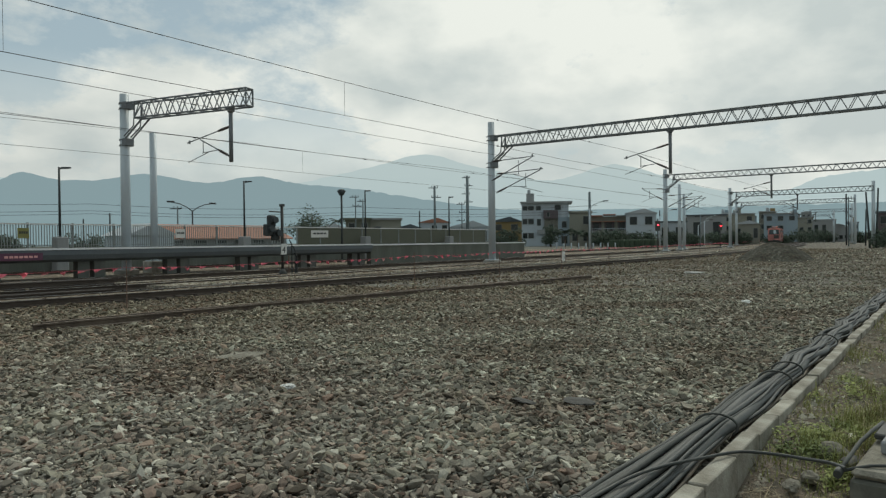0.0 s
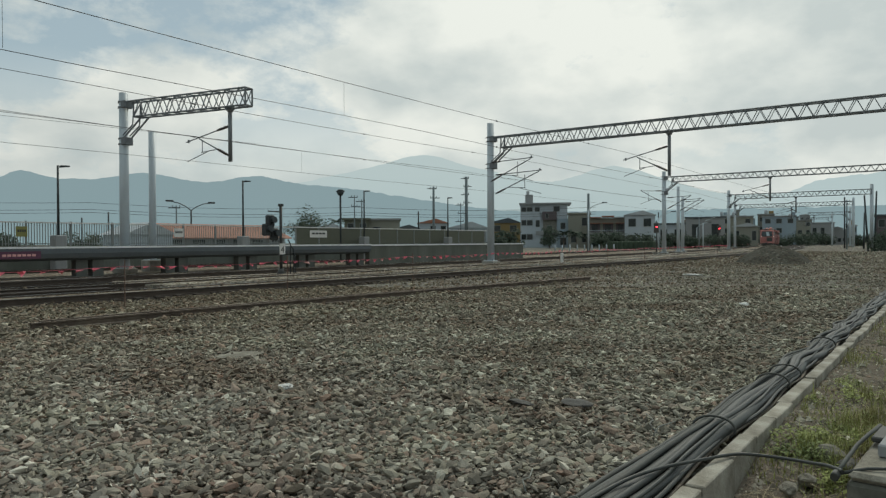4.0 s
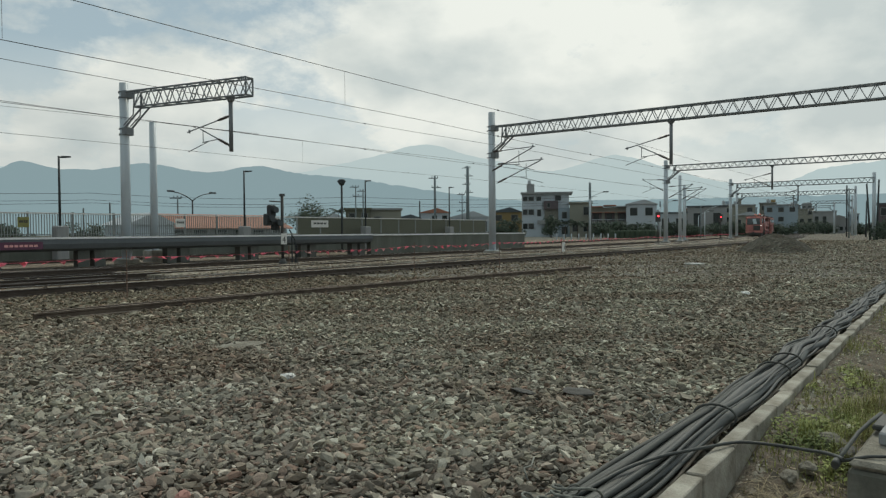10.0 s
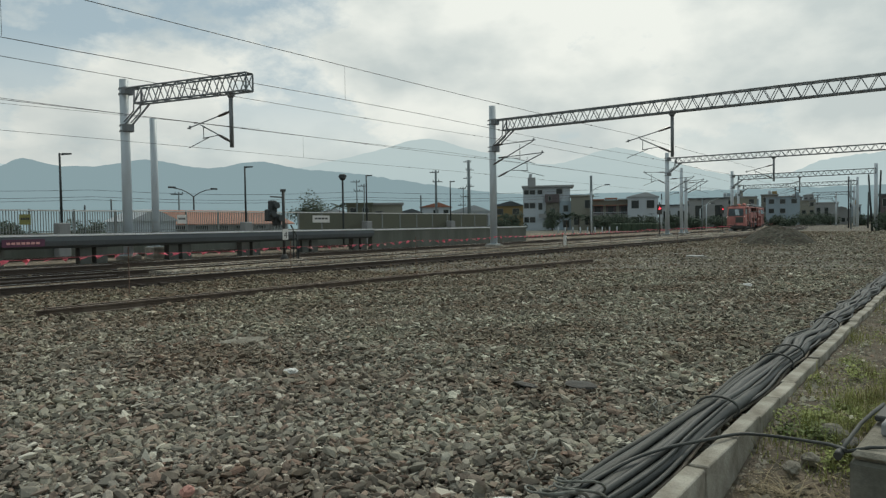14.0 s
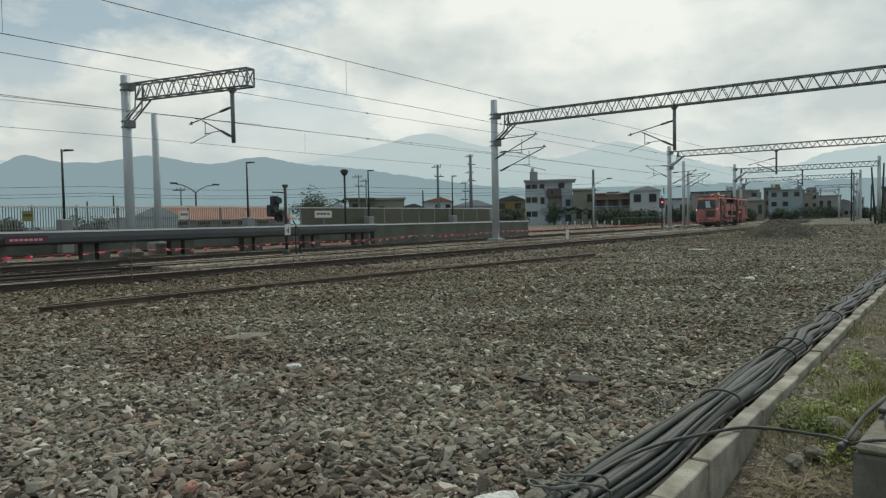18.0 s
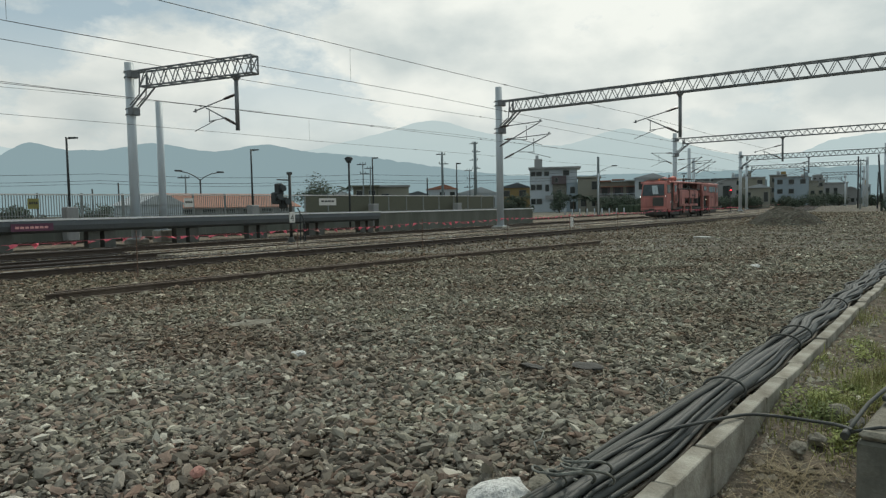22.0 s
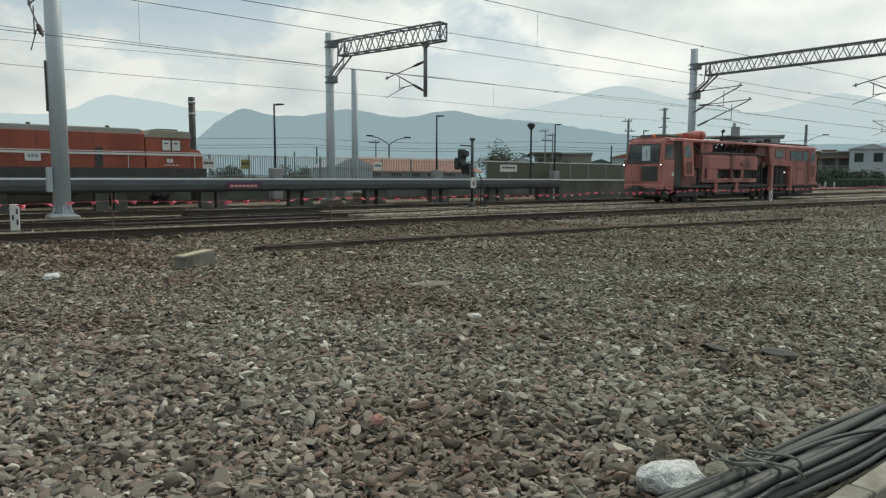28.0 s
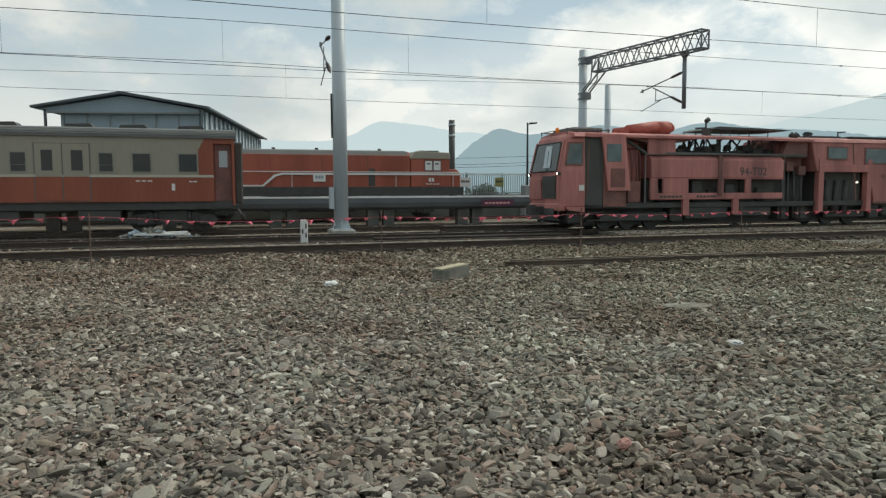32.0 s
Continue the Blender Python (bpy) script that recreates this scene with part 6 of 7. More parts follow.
    boxed("underbox", (15.0, 17.6, -1.15, 0.9, 0.35, 0.9), M["dark"], t, bevel=0.04)
    for s in (-0.9, 0.9):
        bm = B()
        rod(bm, (18.5, s, 0.78), (19.0, s, 0.78), 0.09, 10)
        part("buffer", bm, M["dark"], t)
    return t


tamping_machine = tamper()


def locomotive():
    """In its own space x runs along the track and the side seen is y = -1.3."""
    t = thing("locomotive", "orange diesel locomotive with white stripe and cream cab roof", "locomotive", at=(0, 38.8, RAIL_Z))
    O = M["loco_orange"]
    bm = B()
    prism(bm, [(-1.28, 1.7), (-1.28, 3.42), (-1.1, 3.62), (-0.5, 3.70), (0.5, 3.70), (1.1, 3.62), (1.28, 3.42), (1.28, 1.7)], -4.0, 10.4, "x")
    part("hood", bm, O, t, "orange engine hood")
    bm = B()
    prism(bm, [(-1.29, 3.40), (-1.12, 3.64), (-0.5, 3.73), (0.5, 3.73), (1.12, 3.64), (1.29, 3.40), (1.2, 3.40), (-1.2, 3.40)], -4.02, 10.3, "x")
    part("hood_roof", bm, M["loco_roof"], t, "weathered grey roof")
    boxed("cab", (10.45, 12.7, -1.33, 1.33, 1.7, 3.25), O, t, "orange driver's cab", 0.03)
    bm = B()
    prism(bm, [(10.4, 3.25), (12.75, 3.25), (12.7, 3.62), (10.75, 3.68)], -1.36, 1.36)
    part("cab_roof", bm, M["cream"], t, "cream cab roof", 0.03)
    boxed("roof_vent", (11.2, 12.3, -0.6, 0.6, 3.66, 3.76), M["dark"], t)
    for x in (11.27, 11.76):
        plate(t, "window_frame", x - 0.03, x + 0.43, -1.332, 2.6, 3.17, M["dark"], 0.016)
        w = plate(t, "cab_window", x, x + 0.4, -1.35, 2.63, 3.14, M["white_paint"], 0.012, "pale shuttered cab window")
        boxed("window_slot", (x + 0.08, x + 0.28, -1.37, -1.362, 2.95, 3.02), M["dark"], w)
    bm = B()
    prism(bm, [(12.7, 1.6), (13.4, 1.6), (13.4, 2.45), (13.2, 2.7), (12.7, 2.72)], -1.15, 1.15)
    part("nose", bm, O, t, "", 0.03)
    boxed("running_board", (-4.0, 13.5, -1.36, 1.36, 1.25, 1.72), M["dark"], t, "dark running board")
    # white stripe, with a step down towards the rear
    bm = B()
    prism(bm, [(3.6, 2.36), (13.38, 2.36), (13.38, 2.46), (3.5, 2.46), (3.1, 2.36), (2.5, 1.83), (1.3, 1.83), (1.3, 1.75), (2.55, 1.75), (3.2, 2.28)], -1.372, -1.284)
    part("white_stripe", bm, M["white_paint"], t, "white painted stripe")
    bm = B()
    rod(bm, (1.3, -1.34, 2.52), (13.2, -1.34, 2.52), 0.022, 6)
    for x in (1.3, 4.0, 6.8, 9.6, 12.9):
        rod(bm, (x, -1.34, 1.72), (x, -1.34, 2.52), 0.018, 6)
    part("handrail", bm, M["white_paint"], t)
    plate(t, "number_board", 5.1, 5.75, -1.38, 2.0, 2.45, M["white_paint"], 0.012, "pale blue number board")
    bars(t, 5.2, 5.65, -1.393, 2.16, 2.32, M["slate_wall"], 3)
    for x in (-2.5, 0.2, 2.9, 5.6, 8.05):
        boxed("door_seam", (x, x + 0.02, -1.287, -1.279, 1.74, 3.4), M["dark"], t)
    boxed("louvre_panel", (8.1, 8.45, -1.295, -1.279, 1.76, 2.7), M["dark"], t)
    for i in range(9):
        boxed("louvre", (8.6, 10.2, -1.292, -1.279, 2.6 + i * 0.08, 2.63 + i * 0.08), M["loco_orange"], t)
    bars(t, 11.45, 11.8, -1.336, 2.0, 2.2, M["white_paint"], 2)
    bars(t, 11.3, 12.1, -1.336, 1.85, 1.9, M["white_paint"], 4)
    for x in (3.2, 5.5, 9.0):
        bm = B()
        rod(bm, (x, 0, 3.7), (x, 0, 3.85), 0.1, 10)
        part("roof_cowl", bm, M["dark"], t)
    bogie(t, 10.2, 1.2)
    bogie(t, -0.6, 1.2)
    for x in (9.0, 11.4, -1.8, 0.6):
        wheelset(t, x, 0.45)
    boxed("fuel_tank", (2.6, 7.4, -1.2, 1.2, 0.4, 1.25), M["dark"], t, bevel=0.08)
    for s in (-0.6, 0.6):
        bm = B()
        rod(bm, (13.5, s, 0.95), (13.9, s, 0.95), 0.14, 12)
        part("buffer", bm, M["dark"], t)


locomotive()


def railcar():
    t = thing("passenger_railcar", "old orange and cream passenger railcar with ribbed grey roof", "railcar", at=(-0.08, 28.6, RAIL_Z))
    O, C = M["car_orange"], M["cream"]
    x1, x0 = 0.92, -19.0
    bm = B()
    prism(bm, [(x0, 1.1), (x1 - 1.1, 1.1), (x1 - 1.1, 1.98), (x0, 1.98)], -1.39, 1.39)
    part("lower_body", bm, O, t, "orange lower body side")
    bm = B()
    prism(bm, [(x0, 1.98), (-0.35, 1.98), (-0.35, 2.95), (-0.12, 3.40), (x0, 3.40)], -1.39, 1.39)
    part("upper_body", bm, C, t, "cream upper body side")
    bm = B()
    prism(bm, [(x1 - 1.1, 1.1), (x1 - 0.75, 1.1), (x1 - 0.75, 3.4), (-0.12, 3.4), (-0.35, 2.95), (-0.35, 1.98), (x1 - 1.1, 1.98)], -1.385, 1.385)
    part("end_panel", bm, O, t, "orange end panel with slanted edge")
    boxed("end_wall", (x1 - 0.75, x1, -1.2, 1.2, 1.1, 3.4), O, t)
    boxed("corner_post", (x1 - 0.1, x1, -1.38, -1.2, 0.95, 3.45), O, t)
    boxed("door_header", (x1 - 0.75, x1 - 0.1, -1.38, -1.2, 3.2, 3.42), O, t)
    plate(t, "end_door", x1 - 0.7, x1 - 0.12, -1.2, 1.12, 3.18, M["tamper_dark"], 0.02, "recessed end door")
    plate(t, "door_window", x1 - 0.55, x1 - 0.25, -1.222, 2.35, 2.95, M["roof_pale"], 0.01, "pale door window")
    boxed("door_step", (x1 - 0.746, x1 - 0.104, -1.345, -1.15, 0.86, 1.09), M["dark"], t)
    boxed("waist_stripe", (x0, x1 - 1.1, -1.405, -1.388, 1.97, 2.06), M["stripe"], t, "cream white waist stripe")
    boxed("waist_stripe", (x1 - 1.1, x1 - 0.75, -1.4, -1.384, 1.97, 2.06), M["stripe"], t)
    bm = B()
    prof = [(-1.46, 3.38), (-1.46, 3.46)] + [(1.46 * math.sin(a), 3.46 + 0.34 * math.cos(a)) for a in [radians(-80 + i * 20) for i in range(9)]] + [(1.46, 3.46), (1.46, 3.38)]
    prism(bm, prof, x0, x1 + 0.05, "x")
    part("roof", bm, M["loco_roof"], t, "ribbed grey roof")
    for z, y in ((3.50, -1.45), (3.58, -1.4), (3.66, -1.24)):
        boxed("roof_rib", (x0, x1 + 0.05, y - 0.02, y + 0.02, z - 0.012, z + 0.012), M["fence"], t)
    for x in (-13.0, -9.6, -7.3, -4.9, -3.1, -1.1):
        bm = B()
        prism(bm, [(x, 3.74), (x + 1.05, 3.74), (x + 0.9, 3.93), (x + 0.1, 3.9)], -0.4, 0.4)
        part("roof_ventilator", bm, M["dark"], t, "dark roof ventilator", 0.02)

    def window(a, b, z0, z1):
        f = plate(t, "window_frame", a - 0.045, b + 0.045, -1.392, z0 - 0.045, z1 + 0.045, M["render_cream"], 0.018)
        plate(f, "window_pane", a, b, -1.412, z0, z1, M["glass"], 0.006, "dark window pane")
        if int(a * 10) % 3 == 0:
            boxed("window_bar", (a, b, -1.424, -1.418, z0 + 0.2, z0 + 0.225), M["loco_roof"], f)

    for a, b in ((-1.01, -0.41), (-2.54, -1.97), (-3.62, -3.2), (-6.34, -5.9), (-7.6, -7.0), (-9.1, -8.5), (-10.6, -10.0), (-12.1, -11.5), (-13.6, -13.0)):
        window(a, b, 2.18, 2.8)
    # double doors
    boxed("door_frame", (-5.66, -3.9, -1.402, -1.388, 1.15, 3.14), M["loco_roof"], t)
    for a, b, wa, wb in ((-5.62, -4.80, -5.42, -5.08), (-4.76, -3.94, -4.5, -4.14)):
        lo = boxed("door_leaf", (a, b, -1.415, -1.40, 1.17, 1.98), O, t)
        up = boxed("door_leaf_upper", (a, b, -1.415, -1.40, 1.985, 3.12), C, t)
        plate(up, "door_pane", wa, wb, -1.416, 2.2, 2.9, M["glass"], 0.008)
    bars(t, -2.5, -1.9, -1.392, 1.82, 1.86, M["white_paint"], 3)
    bars(t, -1.3, -1.15, -1.392, 1.5, 1.75, M["white_paint"], 1)
    bars(t, -0.7, -0.4, -1.392, 1.8, 1.84, M["white_paint"], 2)
    boxed("gangway", (x1, x1 + 0.3, -0.85, -0.35, 1.0, 3.3), M["black"], t, "black rubber gangway", 0.05)
    boxed("gangway", (x1, x1 + 0.3, 0.35, 0.85, 1.0, 3.3), M["black"], t, "", 0.05)
    boxed("underframe", (x0, x1, -1.3, 1.3, 0.82, 1.11), M["dark"], t)
    for a, b, z in ((-4.4, -3.0, 0.4), (-7.9, -6.2, 0.45), (-10.8, -9.0, 0.4)):
        boxed("equipment_box", (a, b, -1.25, 0.9, z, 0.83), M["dark"], t, bevel=0.04)
    bogie(t, -1.3, 1.05)
    bogie(t, -15.2, 1.05)
    for x in (-2.35, -0.25, -16.25, -14.15):
        wheelset(t, x, 0.42)
    bm = B()
    tube(bm, [(x1, -0.5, 0.9), (x1 + 0.3, -0.5, 0.55), (x1 + 0.35, -0.45, 0.35)], 0.04, 6)
    tube(bm, [(x1, -0.7, 0.9), (x1 + 0.2, -0.7, 0.6), (x1 + 0.25, -0.65, 0.4)], 0.03, 6)
    part("brake_hose", bm, M["dark"], t)


railcar()


# ---- beyond the station ----
def dark_pole(x, y, top):
    t = thing("stub_pole", "thick dark banded pole behind the locomotive", "pole", at=(x, y, 0.0))
    bm = B()
    rod(bm, (0, 0, 0), (0, 0, top), 0.19, 14)
    part("shaft", bm, M["dark"], t)
    for z in (top - 1.0, top - 0.35):
        bm = B()
        rod(bm, (0, 0, z), (0, 0, z + 0.12), 0.215, 14)
        part("band", bm, M["pole"], t)


dark_pole(14.05, 41.0, 6.1)


def shed():
    """A steel-framed hall, gable to the tracks."""
    t = thing("engine_shed", "blue-grey clad steel hall with dark low-pitched roof", "hall", at=(-6.9, 65.0, 0.1), rz=-12)
    w, L, e, r = 6.4, 34.0, 8.8, 9.95
    boxed("rear_wall", (-w, w, L - 0.3, L, 0, e), M["slate_wall"], t)
    boxed("front_wall", (-w + 1.2, w, 0.6, 0.9, 0, e - 0.32), M["slate_wall"], t, "blue-grey upper wall panel")
    for s in (-1, 1):
        if s > 0:
            boxed("side_wall", (w - 0.2, w, 1.2, L, 0, e - 2.2), M["roof_pale"], t, "pale side cladding")
            for i in range(16):
                boxed("side_strip", (w - 0.05, w + 0.06, 1.4 + i * 2.05, 2.1 + i * 2.05, e - 2.2, e - 0.1), M["render_white"], t)
            boxed("side_dark", (w - 0.3, w - 0.1, 1.2, L, e - 2.2, e), M["slate_wall"], t)
        else:
            boxed("side_wall", (-w + 1.2, -w + 1.4, 1.2, L, 0, e), M["slate_wall"], t)
    bm = B()
    prism(bm, [(-w - 0.4, e - 0.1), (0, r - 0.12), (w + 0.2, e - 0.1), (w - 0.1, e - 0.3), (-w + 0.2, e - 0.3)], 0.1, 0.35)
    part("gable_panel", bm, M["slate_wall"], t, "pale blue gable cladding")
    for s in (-1, 1):
        bm = B()
        v0, v1 = (0, r), (s * (w + 0.75), e - 0.05)
        prism(bm, [v0, v1, (v1[0], v1[1] + 0.18), (0, r + 0.2)], -0.5, L + 0.4)
        part("roof_slope", bm, M["dark_roof"], t, "dark sheet roof slope")
    boxed("tie_beam", (-w + 0.2, w, 0.0, 0.12, e - 0.44, e - 0.3), M["fence"], t)
    for i in range(7):
        x = -w + 1.4 + i * (2 * w - 1.6) / 6
        boxed("mullion", (x, x + 0.1, 0.48, 0.6, 0, e - 0.35), M["fence"], t)
    for x in (-w + 0.1, w - 0.2):
        boxed("column", (x, x + 0.18, 0.0, 0.2, 0, e - 0.1), M["dark_roof"], t)
    for x in (-4.4, -1.4, 2.6):
        boxed("air_unit", (x, x + 1.3, -0.2, 0.6, 5.6, 6.4), M["dark_roof"], t)


shed()


def at_az(az, dist, z=0.1):
    a = radians(az)
    return (dist * math.sin(a), dist * math.cos(a), z)


def bearing(u):
    """Degrees from +y for a place along the skyline strip."""
    return 53.6 + math.degrees(math.atan((u - 784) / 1243.0))


def house(name, u0, u1, dist, height, wall, roof, floors=2, bays=3, pitched=False, label="", z=0.1, skip=0, depth=8.0):
    """A building that faces the yard, spread between two bearings."""
    az0, az1 = bearing(u0), bearing(u1)
    mid = (az0 + az1) / 2
    w = 2 * dist * math.tan(radians(az1 - az0) / 2)
    t = thing(name, label, "building", "buildings beyond the line", at_az(mid, dist, z), -mid)
    boxed("wall", (-w / 2, w / 2, 0, depth, -0.5, height), M[wall], t)
    if pitched:
        bm = B()
        prism(bm, [(-w / 2 - 0.3, height), (w / 2 + 0.3, height), (w / 2 - 0.1, height + 0.15), (0.1 * w, height + 0.16 * w), (-w / 2 + 0.1, height + 0.15)], -0.4, depth)
        part("roof", bm, M[roof], t)
    else:
        boxed("roof", (-w / 2 - 0.25, w / 2 + 0.25, -0.4, depth, height, height + 0.35), M[roof], t)
    fh = height / floors
    for f in range(floors):
        for b in range(bays):
            if (f * bays + b + skip) % 5 == 4:
                continue
            x = -w / 2 + (b + 0.5) * w / bays
            ww, hh = min(0.46 * w / bays, 1.7), fh * 0.46
            z0 = f * fh + fh * 0.32
            fr = boxed("window", (x - ww / 2 - 0.08, x + ww / 2 + 0.08, -0.06, 0.0, z0 - 0.08, z0 + hh + 0.08), M["fence"], t)
            boxed("pane", (x - ww / 2, x + ww / 2, -0.08, -0.062, z0, z0 + hh), M["glass"], fr)
            if b % 2:
                boxed("sill", (x - ww / 2 - 0.12, x + ww / 2 + 0.12, -0.16, -0.062, z0 - 0.14, z0 - 0.09), M["concrete"], fr)
    return t, w


def tree(u, dist, height, spread, z=0.1, palm=False, label="dark green broadleaf tree beyond the tracks", seed=1, low=0.3):
    rnd = random.Random(seed)
    t = thing("tree", label, "tree", "trees beyond the line", at_az(bearing(u), dist, z))
    bm = B()
    top = height * 0.6
    lean = rnd.uniform(-0.3, 0.3)
    rod(bm, (0, 0, -0.2), (lean * 0.5, 0, top * 0.6), 0.14 + height * 0.008, 8, 0.1)
    rod(bm, (lean * 0.5, 0, top * 0.6), (lean, 0, height * 0.8), 0.1, 8, 0.04)
    part("trunk", bm, M["bark"], t)
    if not palm:
        for i in range(6):
            a = rnd.uniform(0, 6.28)
            bm = B()
            z0 = height * rnd.uniform(0.3, 0.55)
            rod(bm, (lean * 0.4, 0, z0), (lean + math.cos(a) * spread * 0.35, math.sin(a) * spread * 0.35, z0 + height * 0.22), 0.06, 6, 0.02)
            part("limb", bm, M["bark"], t)
    V, F = [], []
    if palm:
        for i in range(22):
            a = i * 2.4
            up = rnd.uniform(-0.2, 0.9)
            p = Vector((lean, 0, height * 0.82))
            d = Vector((math.cos(a), math.sin(a), up)).normalized()
            L = spread * rnd.uniform(0.4, 0.6)
            for k in range(9):
                q = p + d * (L * k / 9) + Vector((0, 0, -0.9 * L * 0.35 * (k / 9) ** 2))
                side = d.cross(Vector((0, 0, 1))).normalized()
                for s in (-1, 1):
                    tip = q + side * s * 0.22 * L * (1 - abs(k / 9 - 0.4)) + d * 0.14 * L - Vector((0, 0, 0.16 * L))
                    n = len(V)
                    V += [tuple(q), tuple(q + d * 0.09 * L), tuple(tip)]
                    F.append((n, n + 1, n + 2))
    else:
        blobs = [(rnd.gauss(0, spread * 0.26) + lean, rnd.gauss(0, spread * 0.2), height * rnd.uniform(low, 0.86), spread * rnd.uniform(0.14, 0.26)) for _ in range(13)]
        for bx, by, bz, br in blobs:
            for k in range(170):
                d = Vector((rnd.gauss(0, 1), rnd.gauss(0, 1), rnd.gauss(0, 0.8))).normalized() * br * rnd.uniform(0.55, 1.15)
                c = Vector((bx, by, bz)) + d
                s = rnd.uniform(0.09, 0.24)
                u = Vector((rnd.gauss(0, 1), rnd.gauss(0, 1), rnd.gauss(0, 1))).normalized() * s
                w = u.orthogonal().normalized() * s * 0.7
                n = len(V)
                V += [tuple(c - u), tuple(c + w), tuple(c + u), tuple(c - w)]
                F.append((n, n + 1, n + 2, n + 3))
    me = bpy.data.meshes.new("crown")
    me.from_pydata(V, [], F)
    me.materials.append(M["leaf"])
    ob = new("crown", me)
    ob.parent = t
    return t


def neighbourhood():
    # forecourt buildings
    t = thing("long_shelter", "low building with faded orange sheet roof behind the fence", "building", "buildings beyond the line", (45.5, 61, 1.45))
    boxed("wall", (-7.5, 7.5, 0, 6, 0, 0.7), M["render_grey"], t)
    bm = B()
    prism(bm, [(-0.9, 0.75), (3.0, 2.2), (7.0, 0.75), (7.0, 0.65), (3.0, 2.08), (-0.9, 0.65)], -8, 7.8, "x")
    part("roof", bm, M["roof_red"], t, "faded orange sheet roof")
    for i in range(6):
        boxed("window", (-6.6 + i * 2.4, -5.2 + i * 2.4, -0.05, 0.0, 0.15, 0.55), M["glass"], t)
    t = thing("gatehouse", "small pale gabled hut behind the picket fence", "building", "buildings beyond the line", (35.0, 58, 1.45))
    boxed("wall", (-2.2, 2.2, 0, 4, 0, 1.0), M["render_white"], t)
    bm = B()
    prism(bm, [(-2.5, 1.0), (2.5, 1.0), (0, 2.1)], -0.3, 4.2)
    part("roof", bm, M["roof_pale"], t)
    # twin street lamp
    t = thing("twin_street_lamp", "dark street lamp with two curved arms", "street lamp", at=(47.2, 70.0, 1.45))
    bm = B()
    rod(bm, (0, 0, -0.5), (0, 0, 4.0), 0.09, 8)
    part("post", bm, M["lamp_post"], t)
    for s in (-1, 1):
        bm = B()
        tube(bm, [(0, 0, 3.9), (s * 0.7, 0, 4.35), (s * 1.6, 0, 4.7), (s * 2.6, 0, 4.85)], 0.055, 6)
        part("arm", bm, M["lamp_post"], t)
        boxed("lamp_head", (min(s * 2.3, s * 3.1), max(s * 2.3, s * 3.1), -0.16, 0.16, 4.8, 4.98), M["lamp_post"], t, bevel=0.03)
    t = thing("globe_lamp", "dark post with a round loudspeaker-like lamp head", "street lamp", at=(41.5, 40.9, 0.0))
    bm = B()
    rod(bm, (0, 0, 0), (0, 0, 5.6), 0.085, 10)
    part("post", bm, M["lamp_post"], t)
    bm = B()
    rod(bm, (0, 0, 5.5), (0, 0, 5.85), 0.16, 12, 0.36)
    rod(bm, (0, 0, 5.85), (0, 0, 6.0), 0.36, 12, 0.2)
    part("head", bm, M["lamp_post"], t)
    # low and tall houses
    t = thing("villa", "white three-storey house with flat overhanging roof and brown bay", "building", "buildings beyond the line", at_az(61.95, 180), -61.95)
    boxed("wall", (-6.1, 5.7, 0.0, 9.0, -0.5, 10.9), M["render_white"], t, "white rendered wall")
    boxed("roof", (-6.4, 6.6, -0.9, 9.2, 10.9, 11.35), M["render_grey"], t, "overhanging flat roof slab")
    boxed("bay", (-0.6, 3.0, -0.9, 0.0, 7.0, 9.1), M["recess"], t, "brown panelled bay")
    # A dark box on the wall paints in the loggia's shade.
    boxed("loggia", (-0.4, 3.0, -0.35, -0.004, 3.0, 7.0), M["block_grey"], t, "dark box standing in for a shaded loggia")
    boxed("side_block", (3.1, 6.0, -0.5, -0.004, 0.0, 7.3), M["slate_wall"], t, "blue-grey lower block")
    boxed("balcony", (-2.2, 3.2, -1.3, -0.9, 3.2, 4.2), M["render_grey"], t)
    boxed("pier", (-2.7, -1.0, -0.3, -0.004, 0.0, 8.9), M["render_white"], t)
    for z in (2.0, 5.6, 9.1):
        for x0, x1, y in ((-5.9, -4.6, 0.0), (-4.5, -3.0, 0.0)):
            w = boxed("window", (x0, x1, y - 0.08, y - 0.004, z, z + 1.5 if z < 9 else z + 1.2), M["fence"], t)
            boxed("pane", (x0 + 0.1, x1 - 0.1, y - 0.1, y - 0.084, z + 0.1, z + 1.35 if z < 9 else z + 1.1), M["glass"], w)
    for x0, x1, y, z0, z1 in ((-2.3, -1.2, -0.304, 5.2, 7.0), (-2.5, -1.2, 0.0, 9.1, 10.3), (2.2, 3.8, 0.0, 9.1, 10.5), (0.2, 1.0, -0.904, 7.4, 8.6), (3.9, 5.2, -0.504, 4.6, 6.3), (0.6, 1.9, -0.354, 3.6, 5.6), (3.8, 5.4, -0.504, 0.6, 2.6)):
        w = boxed("window", (x0, x1, y - 0.08, y - 0.004, z0, z1), M["fence"], t)
        boxed("pane", (x0 + 0.1, x1 - 0.1, y - 0.1, y - 0.084, z0 + 0.1, z1 - 0.1), M["glass"], w)
    house("villa_annex", 1008, 1047, 178, 8.3, "render_cream", "render_cream", 2, 2, label="beige two-storey annex beside the white house", skip=2)
    tk = thing("water_tank", "grey rooftop stair head with a water tank", "water tank", "", at_az(bearing(939), 183, 11.45), -bearing(939))
    boxed("stair_head", (-1.0, 1.0, 0, 2.4, 0, 2.3), M["render_grey"], tk)
    boxed("tank", (-0.7, 0.1, 0.4, 2.0, 2.3, 3.3), M["roof_pale"], tk, bevel=0.1)
    # terrace with balconies under faded awnings
    t = thing("balcony_terrace", "old terraced houses with railed balconies and faded red awnings", "building", "buildings beyond the line", at_az(bearing(1080), 170), -bearing(1080))
